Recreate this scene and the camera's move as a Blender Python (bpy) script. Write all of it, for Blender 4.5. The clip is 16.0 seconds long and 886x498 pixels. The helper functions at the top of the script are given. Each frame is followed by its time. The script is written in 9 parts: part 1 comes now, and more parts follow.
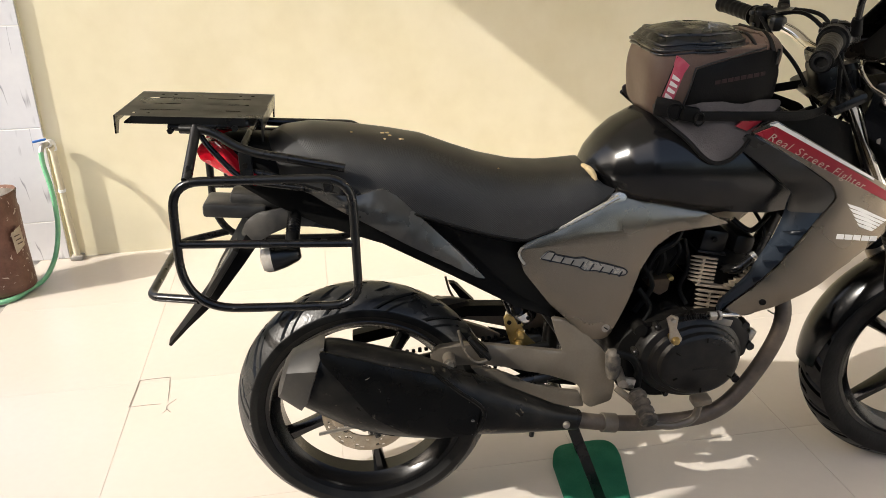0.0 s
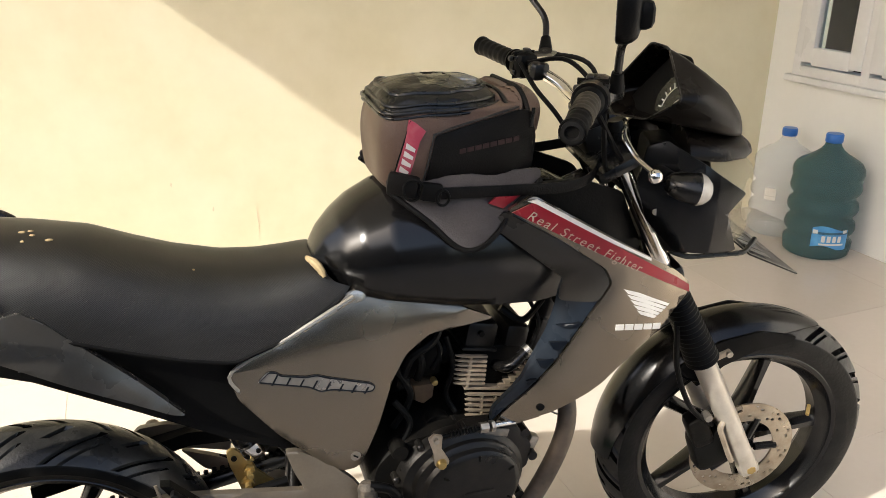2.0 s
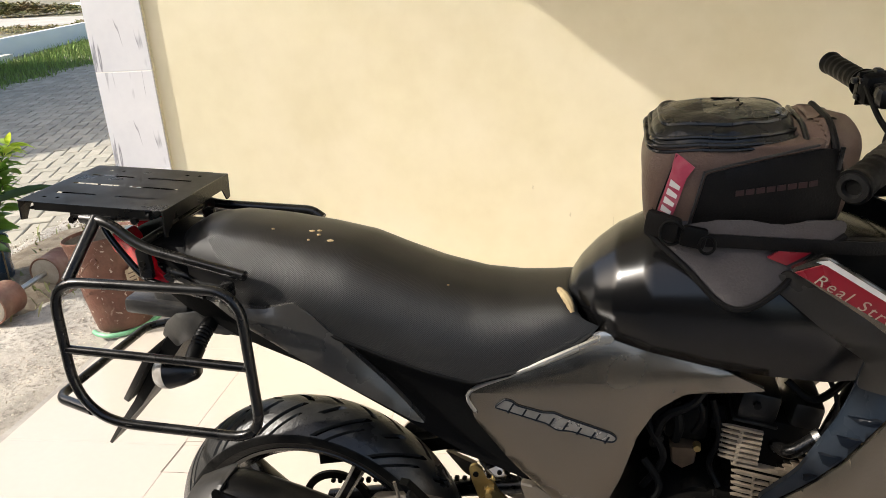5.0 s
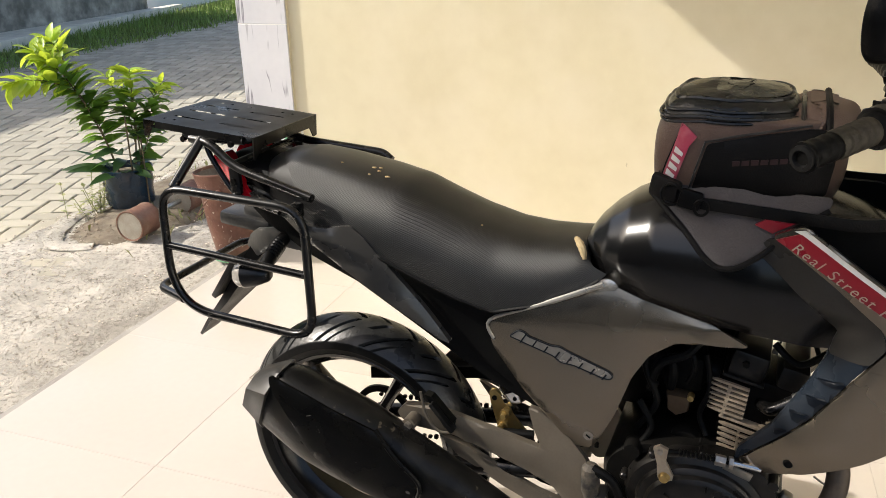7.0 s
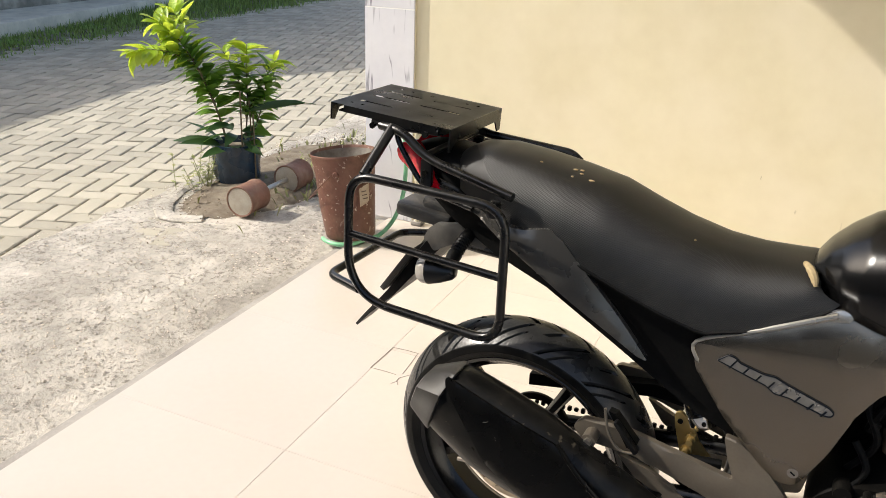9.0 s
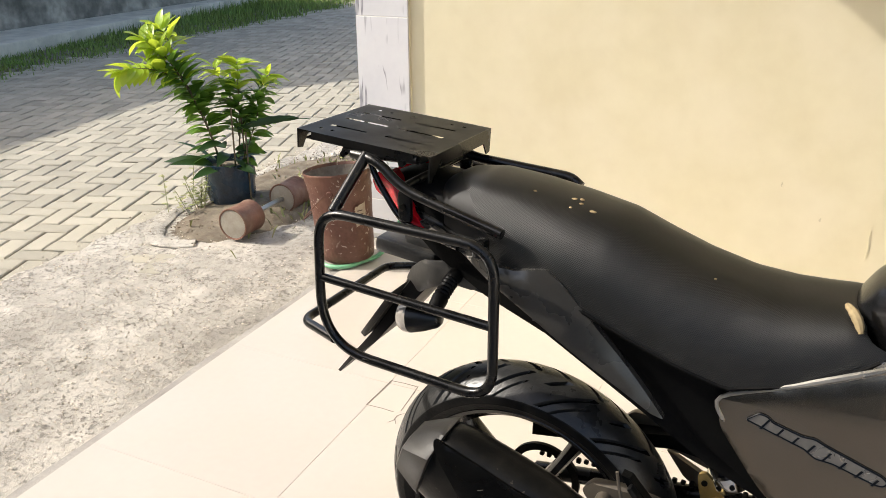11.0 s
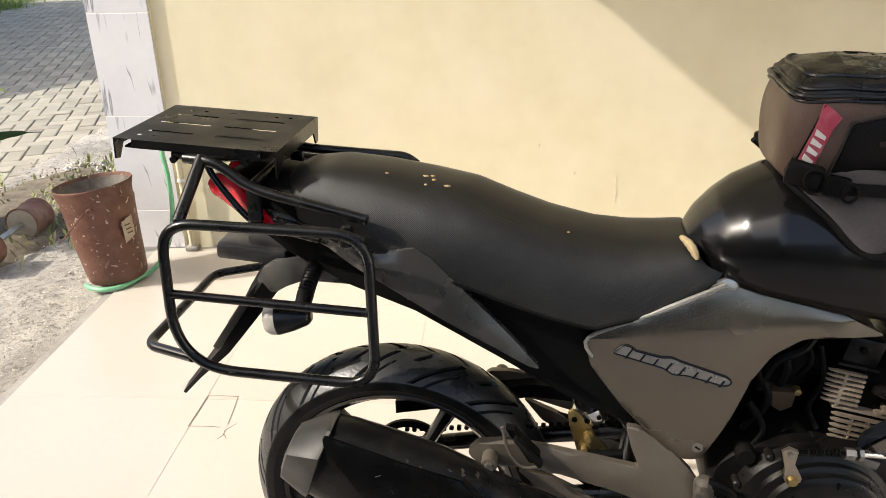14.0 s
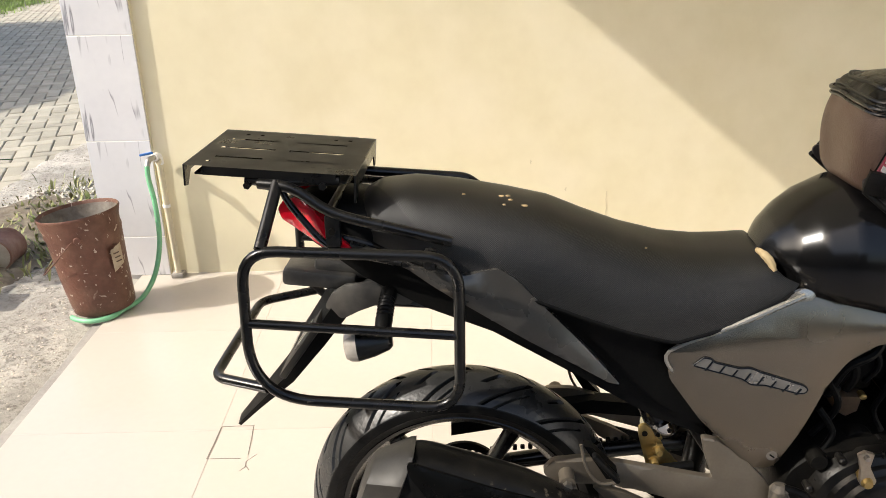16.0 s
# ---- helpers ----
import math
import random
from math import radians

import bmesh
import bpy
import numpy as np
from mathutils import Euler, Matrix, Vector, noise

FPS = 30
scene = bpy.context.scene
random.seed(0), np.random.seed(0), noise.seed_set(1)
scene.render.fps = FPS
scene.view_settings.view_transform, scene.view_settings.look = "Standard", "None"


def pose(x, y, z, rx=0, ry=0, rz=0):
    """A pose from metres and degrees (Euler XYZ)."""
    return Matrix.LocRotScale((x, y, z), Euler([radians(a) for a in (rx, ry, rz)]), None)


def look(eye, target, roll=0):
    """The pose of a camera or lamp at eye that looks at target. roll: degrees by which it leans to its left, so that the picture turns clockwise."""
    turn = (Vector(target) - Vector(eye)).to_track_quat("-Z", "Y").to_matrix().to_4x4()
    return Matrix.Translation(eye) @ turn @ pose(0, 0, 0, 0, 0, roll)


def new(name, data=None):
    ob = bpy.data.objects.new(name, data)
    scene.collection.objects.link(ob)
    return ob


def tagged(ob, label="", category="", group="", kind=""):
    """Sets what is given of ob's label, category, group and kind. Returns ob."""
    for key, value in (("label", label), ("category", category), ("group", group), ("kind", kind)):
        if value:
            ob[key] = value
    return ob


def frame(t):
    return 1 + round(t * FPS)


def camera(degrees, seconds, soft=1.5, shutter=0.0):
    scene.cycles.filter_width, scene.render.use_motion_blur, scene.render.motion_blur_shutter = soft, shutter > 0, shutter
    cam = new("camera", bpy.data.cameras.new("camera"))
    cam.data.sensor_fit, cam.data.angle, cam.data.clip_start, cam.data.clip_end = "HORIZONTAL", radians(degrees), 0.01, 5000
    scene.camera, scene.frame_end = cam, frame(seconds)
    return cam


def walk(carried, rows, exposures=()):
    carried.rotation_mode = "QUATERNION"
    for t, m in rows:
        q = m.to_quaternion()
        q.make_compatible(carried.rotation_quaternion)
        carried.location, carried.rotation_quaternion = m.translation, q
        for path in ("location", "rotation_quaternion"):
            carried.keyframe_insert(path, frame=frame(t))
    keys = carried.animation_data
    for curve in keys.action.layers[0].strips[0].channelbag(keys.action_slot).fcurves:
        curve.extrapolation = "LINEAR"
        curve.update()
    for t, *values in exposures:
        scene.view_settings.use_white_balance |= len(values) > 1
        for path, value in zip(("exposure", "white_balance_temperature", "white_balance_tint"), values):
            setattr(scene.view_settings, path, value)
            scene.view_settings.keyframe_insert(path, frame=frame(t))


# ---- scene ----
cam = camera(58.7, 16.0, soft=0.5)
PATH = [
    (0, (0.0233, 0.0163, 1.2962), (0.3221, 1.8372, 0.5246), -1.28),
    (0.5, (0.1291, 0.0373, 1.3057), (0.3951, 1.8697, 0.5497), -2.11),
    (1, (0.2190, 0.0787, 1.3032), (0.5307, 1.9057, 0.5517), -2.12),
    (1.5, (0.2887, 0.1935, 1.2967), (0.7666, 1.9887, 0.5558), -1.09),
    (2, (0.3257, 0.3327, 1.3015), (1.0151, 2.0608, 0.5678), -0.04),
    (2.5, (0.3980, 0.3935, 1.3042), (1.1116, 2.1229, 0.5971), 0.23),
    (3, (0.5278, 0.4154, 1.3188), (1.1341, 2.1980, 0.6444), 0.15),
    (3.5, (0.6536, 0.3918, 1.3197), (1.1109, 2.2227, 0.6574), -1.19),
    (4, (0.6647, 0.3963, 1.3188), (0.8748, 2.2708, 0.6541), -2.59),
    (4.5, (0.6523, 0.4131, 1.3158), (0.5717, 2.2940, 0.6408), -3.51),
    (5, (0.5695, 0.3849, 1.3174), (0.2514, 2.2298, 0.6137), -4.02),
    (7.5, (0.7795, 0.2166, 1.3159), (0.1117, 1.9480, 0.5700), -0.66),
    (8, (0.7385, 0.2059, 1.3152), (0.0259, 1.9182, 0.5667), -0.21),
    (8.5, (0.6154, 0.2108, 1.3171), (-0.1177, 1.9088, 0.5559), 0.50),
    (9, (0.4882, 0.2070, 1.3124), (-0.2526, 1.8981, 0.5434), 1.85),
    (11.5, (0.4590, 0.4590, 1.3045), (-0.3101, 2.1421, 0.5459), -1.03),
    (12, (0.4368, 0.4922, 1.3071), (-0.1935, 2.2338, 0.5523), -1.16),
    (12.5, (0.3198, 0.4966, 1.3098), (-0.1059, 2.2925, 0.5393), -0.77),
    (13, (0.2308, 0.4996, 1.3092), (-0.0022, 2.3221, 0.5190), -0.50),
    (13.5, (0.2325, 0.4370, 1.3111), (0.0870, 2.2652, 0.5132), -0.63),
    (14, (0.2726, 0.3475, 1.3040), (0.1337, 2.1761, 0.5058), -1.17),
    (14.5, (0.2534, 0.2893, 1.3030), (0.0691, 2.1181, 0.5146), -1.79),
    (15, (0.2271, 0.2676, 1.2987), (0.0319, 2.1003, 0.5220), -2.00),
    (15.5, (0.1610, 0.2992, 1.3048), (0.0513, 2.1408, 0.5323), -1.59),
    (16, (0.0517, 0.3486, 1.3108), (0.0676, 2.1984, 0.5505), -1.03),
]
walk(cam, [(t, look(eye, target, roll)) for t, eye, target, roll in PATH],
     exposures=[(0.0, 0.81), (1.0, 0.86), (1.5, 1.00), (2.0, 1.07), (3.0, 1.08), (4.0, 1.02), (5.0, 0.82), (7.5, 0.75), (9.0, 0.73), (12.0, 0.74), (14.0, 0.78), (16.0, 0.80)])

# ---- light: late sun from across the road, clear sky ----
SUN = Vector((-1.0, -0.29, 0.80)).normalized()
world = bpy.data.worlds.new("sky")
scene.world = world
world.use_nodes = True
wn = world.node_tree
sky = wn.nodes.new("ShaderNodeTexSky")
sky.sky_type, sky.sun_disc = "NISHITA", False
sky.sun_elevation = math.asin(SUN.z)
sky.sun_rotation = math.atan2(SUN.x, SUN.y)
sky.dust_density, sky.air_density, sky.ozone_density = 4.0, 1.0, 0.6
wn.links.new(sky.outputs[0], wn.nodes["Background"].inputs[0])
wn.nodes["Background"].inputs[1].default_value = 0.15
sun_data = bpy.data.lights.new("sun", "SUN")
sun_data.energy, sun_data.angle, sun_data.color = 3.1, radians(0.6), (1.0, 0.95, 0.87)
sun_lamp = new("sun", sun_data)
sun_lamp.matrix_world = look(SUN * 30, (0, 0, 0))


# ---- mesh helpers ----
def link_mesh(name, bm, material, sharp=35):
    bmesh.ops.recalc_face_normals(bm, faces=bm.faces[:])
    me = bpy.data.meshes.new(name)
    bm.to_mesh(me)
    bm.free()
    for p in me.polygons:
        p.use_smooth = True
    me.set_sharp_from_angle(angle=radians(sharp))
    if material:
        me.materials.append(material)
    return new(name, me)


def part(name, bm, material, parent, label="", sharp=35):
    ob = link_mesh(name, bm, material, sharp)
    ob.parent = parent
    if label:
        tagged(ob, label)
    return ob


def thing(name, label, category, at=Matrix(), group="", kind=""):
    ob = new(name)
    ob.matrix_world = at
    ob.empty_display_size = 0.1
    return tagged(ob, label, category, group, kind)


def solid(name, bm, material, label, category="", group="", kind="", at=None, sharp=35):
    ob = tagged(link_mesh(name, bm, material, sharp), label, category, group, kind)
    if at is not None:
        ob.matrix_world = at
    return ob


def catmull(pts, n=6, closed=False):
    pts = [Vector(p) for p in pts]
    out, m = [], len(pts)
    for i in range(m if closed else m - 1):
        g = (lambda k: pts[k % m]) if closed else (lambda k: pts[min(max(k, 0), m - 1)])
        a, b, c, d = g(i - 1), g(i), g(i + 1), g(i + 2)
        for k in range(n):
            t = k / n
            out.append(0.5 * (2 * b + (c - a) * t + (2 * a - 5 * b + 4 * c - d) * t * t + (3 * b - a - 3 * c + d) * t ** 3))
    if not closed:
        out.append(pts[-1])
    return out


def bend(pts, r, n=5, closed=False):
    """A polyline (2D or 3D) with its corners rounded by about r."""
    pts = [Vector(p) for p in pts]
    out, m = [], len(pts)
    for i, p in enumerate(pts):
        if not closed and i in (0, m - 1):
            out.append(p)
            continue
        a, b = pts[i - 1], pts[(i + 1) % m]
        da, db = min(r, (a - p).length * 0.48), min(r, (b - p).length * 0.48)
        u, v = p + (a - p).normalized() * da, p + (b - p).normalized() * db
        for k in range(n + 1):
            t = k / n
            out.append((1 - t) ** 2 * u + 2 * t * (1 - t) * p + t * t * v)
    return out


def ring_loft(bm, rings, cap=True, closed=True, loop=False):
    """Joins rings of equal length into a skin."""
    vs = [[bm.verts.new(p) for p in ring] for ring in rings]
    n = len(vs[0])
    for i in range(len(vs) if loop else len(vs) - 1):
        a, b = vs[i], vs[(i + 1) % len(vs)]
        for k in range(n if closed else n - 1):
            q = (a[k], a[(k + 1) % n], b[(k + 1) % n], b[k])
            if len(set(q)) == 4:
                bm.faces.new(q)
    if cap and closed and not loop:
        bm.faces.new(vs[0][::-1])
        bm.faces.new(vs[-1])
    return bm


def tube(pts, r, seg=10, bm=None, closed=False, cap=True):
    """A round bar along a polyline; r may be one radius or one for each point."""
    bm = bm or bmesh.new()
    pts = [Vector(p) for p in pts]
    rs = r if isinstance(r, (list, tuple)) else [r] * len(pts)
    m = len(pts)
    up, rings = None, []
    for i, p in enumerate(pts):
        a = pts[i - 1] if (i or closed) else p
        b = pts[(i + 1) % m] if (i < m - 1 or closed) else p
        d = (b - a).normalized()
        if up is None:
            up = d.orthogonal().normalized()
        up = (up - d * up.dot(d)).normalized()
        side = d.cross(up)
        rings.append([p + rs[i] * (up * math.cos(2 * math.pi * k / seg) + side * math.sin(2 * math.pi * k / seg)) for k in range(seg)])
    return ring_loft(bm, rings, cap=cap, loop=closed)


def lathe(profile, seg=32, m=Matrix(), bm=None, close_ring=False, cap=True):
    """Turns a profile of (radius, height) round the z axis of m."""
    bm = bm or bmesh.new()
    rings = [[m @ Vector((r * math.cos(2 * math.pi * k / seg), r * math.sin(2 * math.pi * k / seg), h)) for k in range(seg)] for r, h in profile]
    return ring_loft(bm, rings, cap=cap and not close_ring, loop=close_ring)


def block(sx, sy, sz, m=Matrix(), bevel=0.004, bm=None, seg=2):
    """A box of that size round the origin of m, with rounded edges."""
    own = bmesh.new()
    bmesh.ops.create_cube(own, size=1.0)
    for v in own.verts:
        v.co = Vector((v.co.x * sx, v.co.y * sy, v.co.z * sz))
    if bevel:
        bmesh.ops.bevel(own, geom=own.edges[:], offset=min(bevel, 0.45 * min(sx, sy, sz)), segments=seg, profile=0.5, affect="EDGES")
    own.transform(m)
    if bm is None:
        return own
    tmp = bpy.data.meshes.new("tmp")
    own.to_mesh(tmp)
    own.free()
    bm.from_mesh(tmp)
    bpy.data.meshes.remove(tmp)
    return bm


def plate(outline, yf, thick, edge=0.005, step=0.03, cuts=(), bm=None, round_r=0.0, drop=0.004):
    """A moulded panel: an outline in the x-z plane, bulged to y = yf(x, z) and thickened towards the middle of the machine, its rim rolled inwards."""
    own = bmesh.new()
    pts = bend([(x, z) for x, z in outline], round_r, 4, True) if round_r else [Vector(p) for p in outline]
    f = own.faces.new([own.verts.new((p[0], 0, p[1])) for p in pts])
    rim = set(f.verts)
    bmesh.ops.inset_region(own, faces=[f], thickness=edge, use_even_offset=True)
    rim_co = [v.co.copy() for v in rim]
    xs, zs = [p[0] for p in pts], [p[1] for p in pts]
    for lo, hi, no in ((min(xs), max(xs), (1, 0, 0)), (min(zs), max(zs), (0, 0, 1))):
        k = lo + step
        while k < hi:
            bmesh.ops.bisect_plane(own, geom=own.verts[:] + own.edges[:] + own.faces[:], dist=1e-5, plane_co=Vector(no) * k, plane_no=no)
            k += step
    for co, no in cuts:
        bmesh.ops.bisect_plane(own, geom=own.verts[:] + own.edges[:] + own.faces[:], dist=1e-5, plane_co=Vector(co), plane_no=no)
    border = {v for e in own.edges if len(e.link_faces) == 1 for v in e.verts}
    base = own.faces[:]
    ext = bmesh.ops.extrude_face_region(own, geom=base)
    back = {g for g in ext["geom"] if isinstance(g, bmesh.types.BMVert)}
    for v in own.verts:
        y = yf(v.co.x, v.co.z)
        s = 1 if y > 0 else -1
        if v in back:
            v.co.y = y - s * thick
        else:
            v.co.y = y - (s * min(drop, 0.6 * edge) if v in border else 0)
    if bm is None:
        return own
    tmp = bpy.data.meshes.new("tmp")
    own.to_mesh(tmp)
    own.free()
    bm.from_mesh(tmp)
    bpy.data.meshes.remove(tmp)
    return bm


def sm(a, b, x):
    t = min(max((x - a) / (b - a), 0.0), 1.0)
    return t * t * (3 - 2 * t)


def lerp(rows, x):
    """Reads a table of (x, value, ...) rows, smoothly."""
    if x <= rows[0][0]:
        return rows[0][1:]
    for a, b in zip(rows, rows[1:]):
        if x <= b[0]:
            t = (x - a[0]) / (b[0] - a[0])
            return tuple(p + (q - p) * t for p, q in zip(a[1:], b[1:]))
    return rows[-1][1:]


# ---- materials ----
def material(name, a, b=None, rough=0.5, metal=0.0, scale=8.0, fine=120.0, bump=0.0, mix=1.0, rough_var=0.12, dust=None, dust_amount=0.0, coat=0.0, spec=0.5):
    """A surface of two colours blended by coarse and fine noise, with uneven gloss, grain, and dust lying in patches."""
    m = bpy.data.materials.new(name)
    m.use_nodes = True
    nt, p = m.node_tree, m.node_tree.nodes["Principled BSDF"]
    tc = nt.nodes.new("ShaderNodeTexCoord")
    n1, n2 = nt.nodes.new("ShaderNodeTexNoise"), nt.nodes.new("ShaderNodeTexNoise")
    n1.inputs["Scale"].default_value, n1.inputs["Detail"].default_value = scale, 6
    n2.inputs["Scale"].default_value, n2.inputs["Detail"].default_value = fine, 3
    for n in (n1, n2):
        nt.links.new(tc.outputs["Object"], n.inputs["Vector"])
    add = nt.nodes.new("ShaderNodeMath")
    add.operation = "MULTIPLY_ADD"
    nt.links.new(n2.outputs[0], add.inputs[0])
    add.inputs[1].default_value = 0.35 * mix
    nt.links.new(n1.outputs[0], add.inputs[2])
    ramp = nt.nodes.new("ShaderNodeMapRange")
    ramp.inputs[1].default_value, ramp.inputs[2].default_value = 0.45, 0.9
    nt.links.new(add.outputs[0], ramp.inputs[0])
    mx = nt.nodes.new("ShaderNodeMix")
    mx.data_type = "RGBA"
    b = b or tuple(c * 0.8 for c in a)
    mx.inputs[6].default_value, mx.inputs[7].default_value = (*a, 1), (*b, 1)
    nt.links.new(ramp.outputs[0], mx.inputs[0])
    col = mx.outputs[2]
    if dust:
        d = nt.nodes.new("ShaderNodeTexNoise")
        d.inputs["Scale"].default_value, d.inputs["Detail"].default_value = scale * 2.3, 8
        nt.links.new(tc.outputs["Object"], d.inputs["Vector"])
        dr = nt.nodes.new("ShaderNodeMapRange")
        dr.inputs[1].default_value, dr.inputs[2].default_value, dr.inputs[4].default_value = 0.42, 0.75, dust_amount
        nt.links.new(d.outputs[0], dr.inputs[0])
        dm = nt.nodes.new("ShaderNodeMix")
        dm.data_type = "RGBA"
        dm.inputs[7].default_value = (*dust, 1)
        nt.links.new(dr.outputs[0], dm.inputs[0])
        nt.links.new(col, dm.inputs[6])
        col = dm.outputs[2]
    nt.links.new(col, p.inputs["Base Color"])
    rr = nt.nodes.new("ShaderNodeMapRange")
    rr.inputs[3].default_value, rr.inputs[4].default_value = max(rough - rough_var, 0.02), min(rough + rough_var, 1)
    rr.inputs[1].default_value, rr.inputs[2].default_value = 0.3, 0.7
    nt.links.new(n1.outputs[0], rr.inputs[0])
    nt.links.new(rr.outputs[0], p.inputs["Roughness"])
    p.inputs["Metallic"].default_value = metal
    p.inputs["Coat Weight"].default_value = coat
    p.inputs["Coat Roughness"].default_value = 0.06
    p.inputs["Specular IOR Level"].default_value = spec
    if bump:
        bn = nt.nodes.new("ShaderNodeBump")
        bn.inputs["Strength"].default_value, bn.inputs["Distance"].default_value = bump, 0.004
        nt.links.new(n2.outputs[0], bn.inputs["Height"])
        nt.links.new(bn.outputs[0], p.inputs["Normal"])
    return m


def speckle(m, scale, low, high, colour, amount):
    """Chips and scuffs: small sharp-edged spots of another colour."""
    nt, p = m.node_tree, m.node_tree.nodes["Principled BSDF"]
    src = p.inputs["Base Color"].links[0].from_socket
    tc, nz, mr, mx = nt.nodes.new("ShaderNodeTexCoord"), nt.nodes.new("ShaderNodeTexNoise"), nt.nodes.new("ShaderNodeMapRange"), nt.nodes.new("ShaderNodeMix")
    nz.inputs["Scale"].default_value, nz.inputs["Detail"].default_value, nz.inputs["Distortion"].default_value = scale, 6, 0.8
    nt.links.new(tc.outputs["Object"], nz.inputs["Vector"])
    mr.inputs[1].default_value, mr.inputs[2].default_value, mr.inputs[4].default_value = low, high, amount
    nt.links.new(nz.outputs[0], mr.inputs[0])
    mx.data_type = "RGBA"
    mx.inputs[7].default_value = (*colour, 1)
    nt.links.new(mr.outputs[0], mx.inputs[0])
    nt.links.new(src, mx.inputs[6])
    nt.links.new(mx.outputs[2], p.inputs["Base Color"])
    return m


M = dict(
    tile=material("porch_tile", (0.560, 0.506, 0.446), (0.522, 0.470, 0.412), 0.16, scale=1.6, fine=40, rough_var=0.05, dust=(0.545, 0.50, 0.415), dust_amount=0.3),
    grout=material("grout", (0.60, 0.54, 0.48), (0.54, 0.485, 0.43), 0.9, scale=2),
    wall=material("cream_wall", (0.768, 0.705, 0.50), (0.675, 0.605, 0.41), 0.6, scale=1.3, fine=14, bump=0.3, dust=(0.83, 0.765, 0.60), dust_amount=0.5),
    white_wall=material("white_wall", (0.86, 0.855, 0.82), (0.82, 0.815, 0.78), 0.55, scale=2, fine=30, bump=0.15),
    ceiling=material("ceiling_paint", (0.80, 0.79, 0.75), (0.75, 0.74, 0.70), 0.8, scale=1.5),
    lip=material("concrete_lip", (0.36, 0.34, 0.30), (0.24, 0.22, 0.20), 0.9, scale=5, fine=90, bump=0.6),
    soil=material("dry_soil", (0.20, 0.16, 0.11), (0.11, 0.085, 0.06), 0.95, scale=9, fine=140, bump=1.0, dust=(0.36, 0.32, 0.24), dust_amount=0.5),
    paver=material("concrete_paver", (0.445, 0.406, 0.318), (0.352, 0.322, 0.249), 0.9, scale=5, fine=150, bump=0.5),
    sand=material("joint_sand", (0.22, 0.195, 0.16), (0.14, 0.12, 0.10), 0.95, scale=12, fine=200, bump=0.5),
    kerb=material("kerb_concrete", (0.78, 0.73, 0.60), (0.60, 0.555, 0.455), 0.9, scale=3, fine=40, bump=0.4, dust=(0.32, 0.31, 0.28), dust_amount=0.4),
    mossy=material("stained_render", (0.62, 0.58, 0.49), (0.20, 0.19, 0.16), 0.9, scale=1.5, fine=9, mix=1.6, bump=0.4, dust=(0.06, 0.062, 0.05), dust_amount=0.8),
    far_ground=material("earth", (0.25, 0.225, 0.165), (0.17, 0.165, 0.105), 0.95, scale=0.8, fine=30, bump=0.6),
)


def random_tint(m, strength, island=False):
    """Lets single pieces of a material differ in tone."""
    nt, p = m.node_tree, m.node_tree.nodes["Principled BSDF"]
    src = p.inputs["Base Color"].links[0].from_socket
    hs = nt.nodes.new("ShaderNodeHueSaturation")
    info = nt.nodes.new("ShaderNodeNewGeometry" if island else "ShaderNodeObjectInfo")
    mr = nt.nodes.new("ShaderNodeMapRange")
    mr.inputs[3].default_value, mr.inputs[4].default_value = 1 - strength, 1 + strength
    nt.links.new(info.outputs["Random Per Island" if island else "Random"], mr.inputs[0])
    nt.links.new(mr.outputs[0], hs.inputs["Value"])
    nt.links.new(src, hs.inputs["Color"])
    nt.links.new(hs.outputs[0], p.inputs["Base Color"])
    return m


random_tint(M["tile"], 0.025)
random_tint(M["paver"], 0.16)
M["paver_far"] = random_tint(material("concrete_paver_far", (0.445, 0.406, 0.318), (0.352, 0.322, 0.249), 0.9, scale=5, fine=150, bump=0.5), 0.16, True)


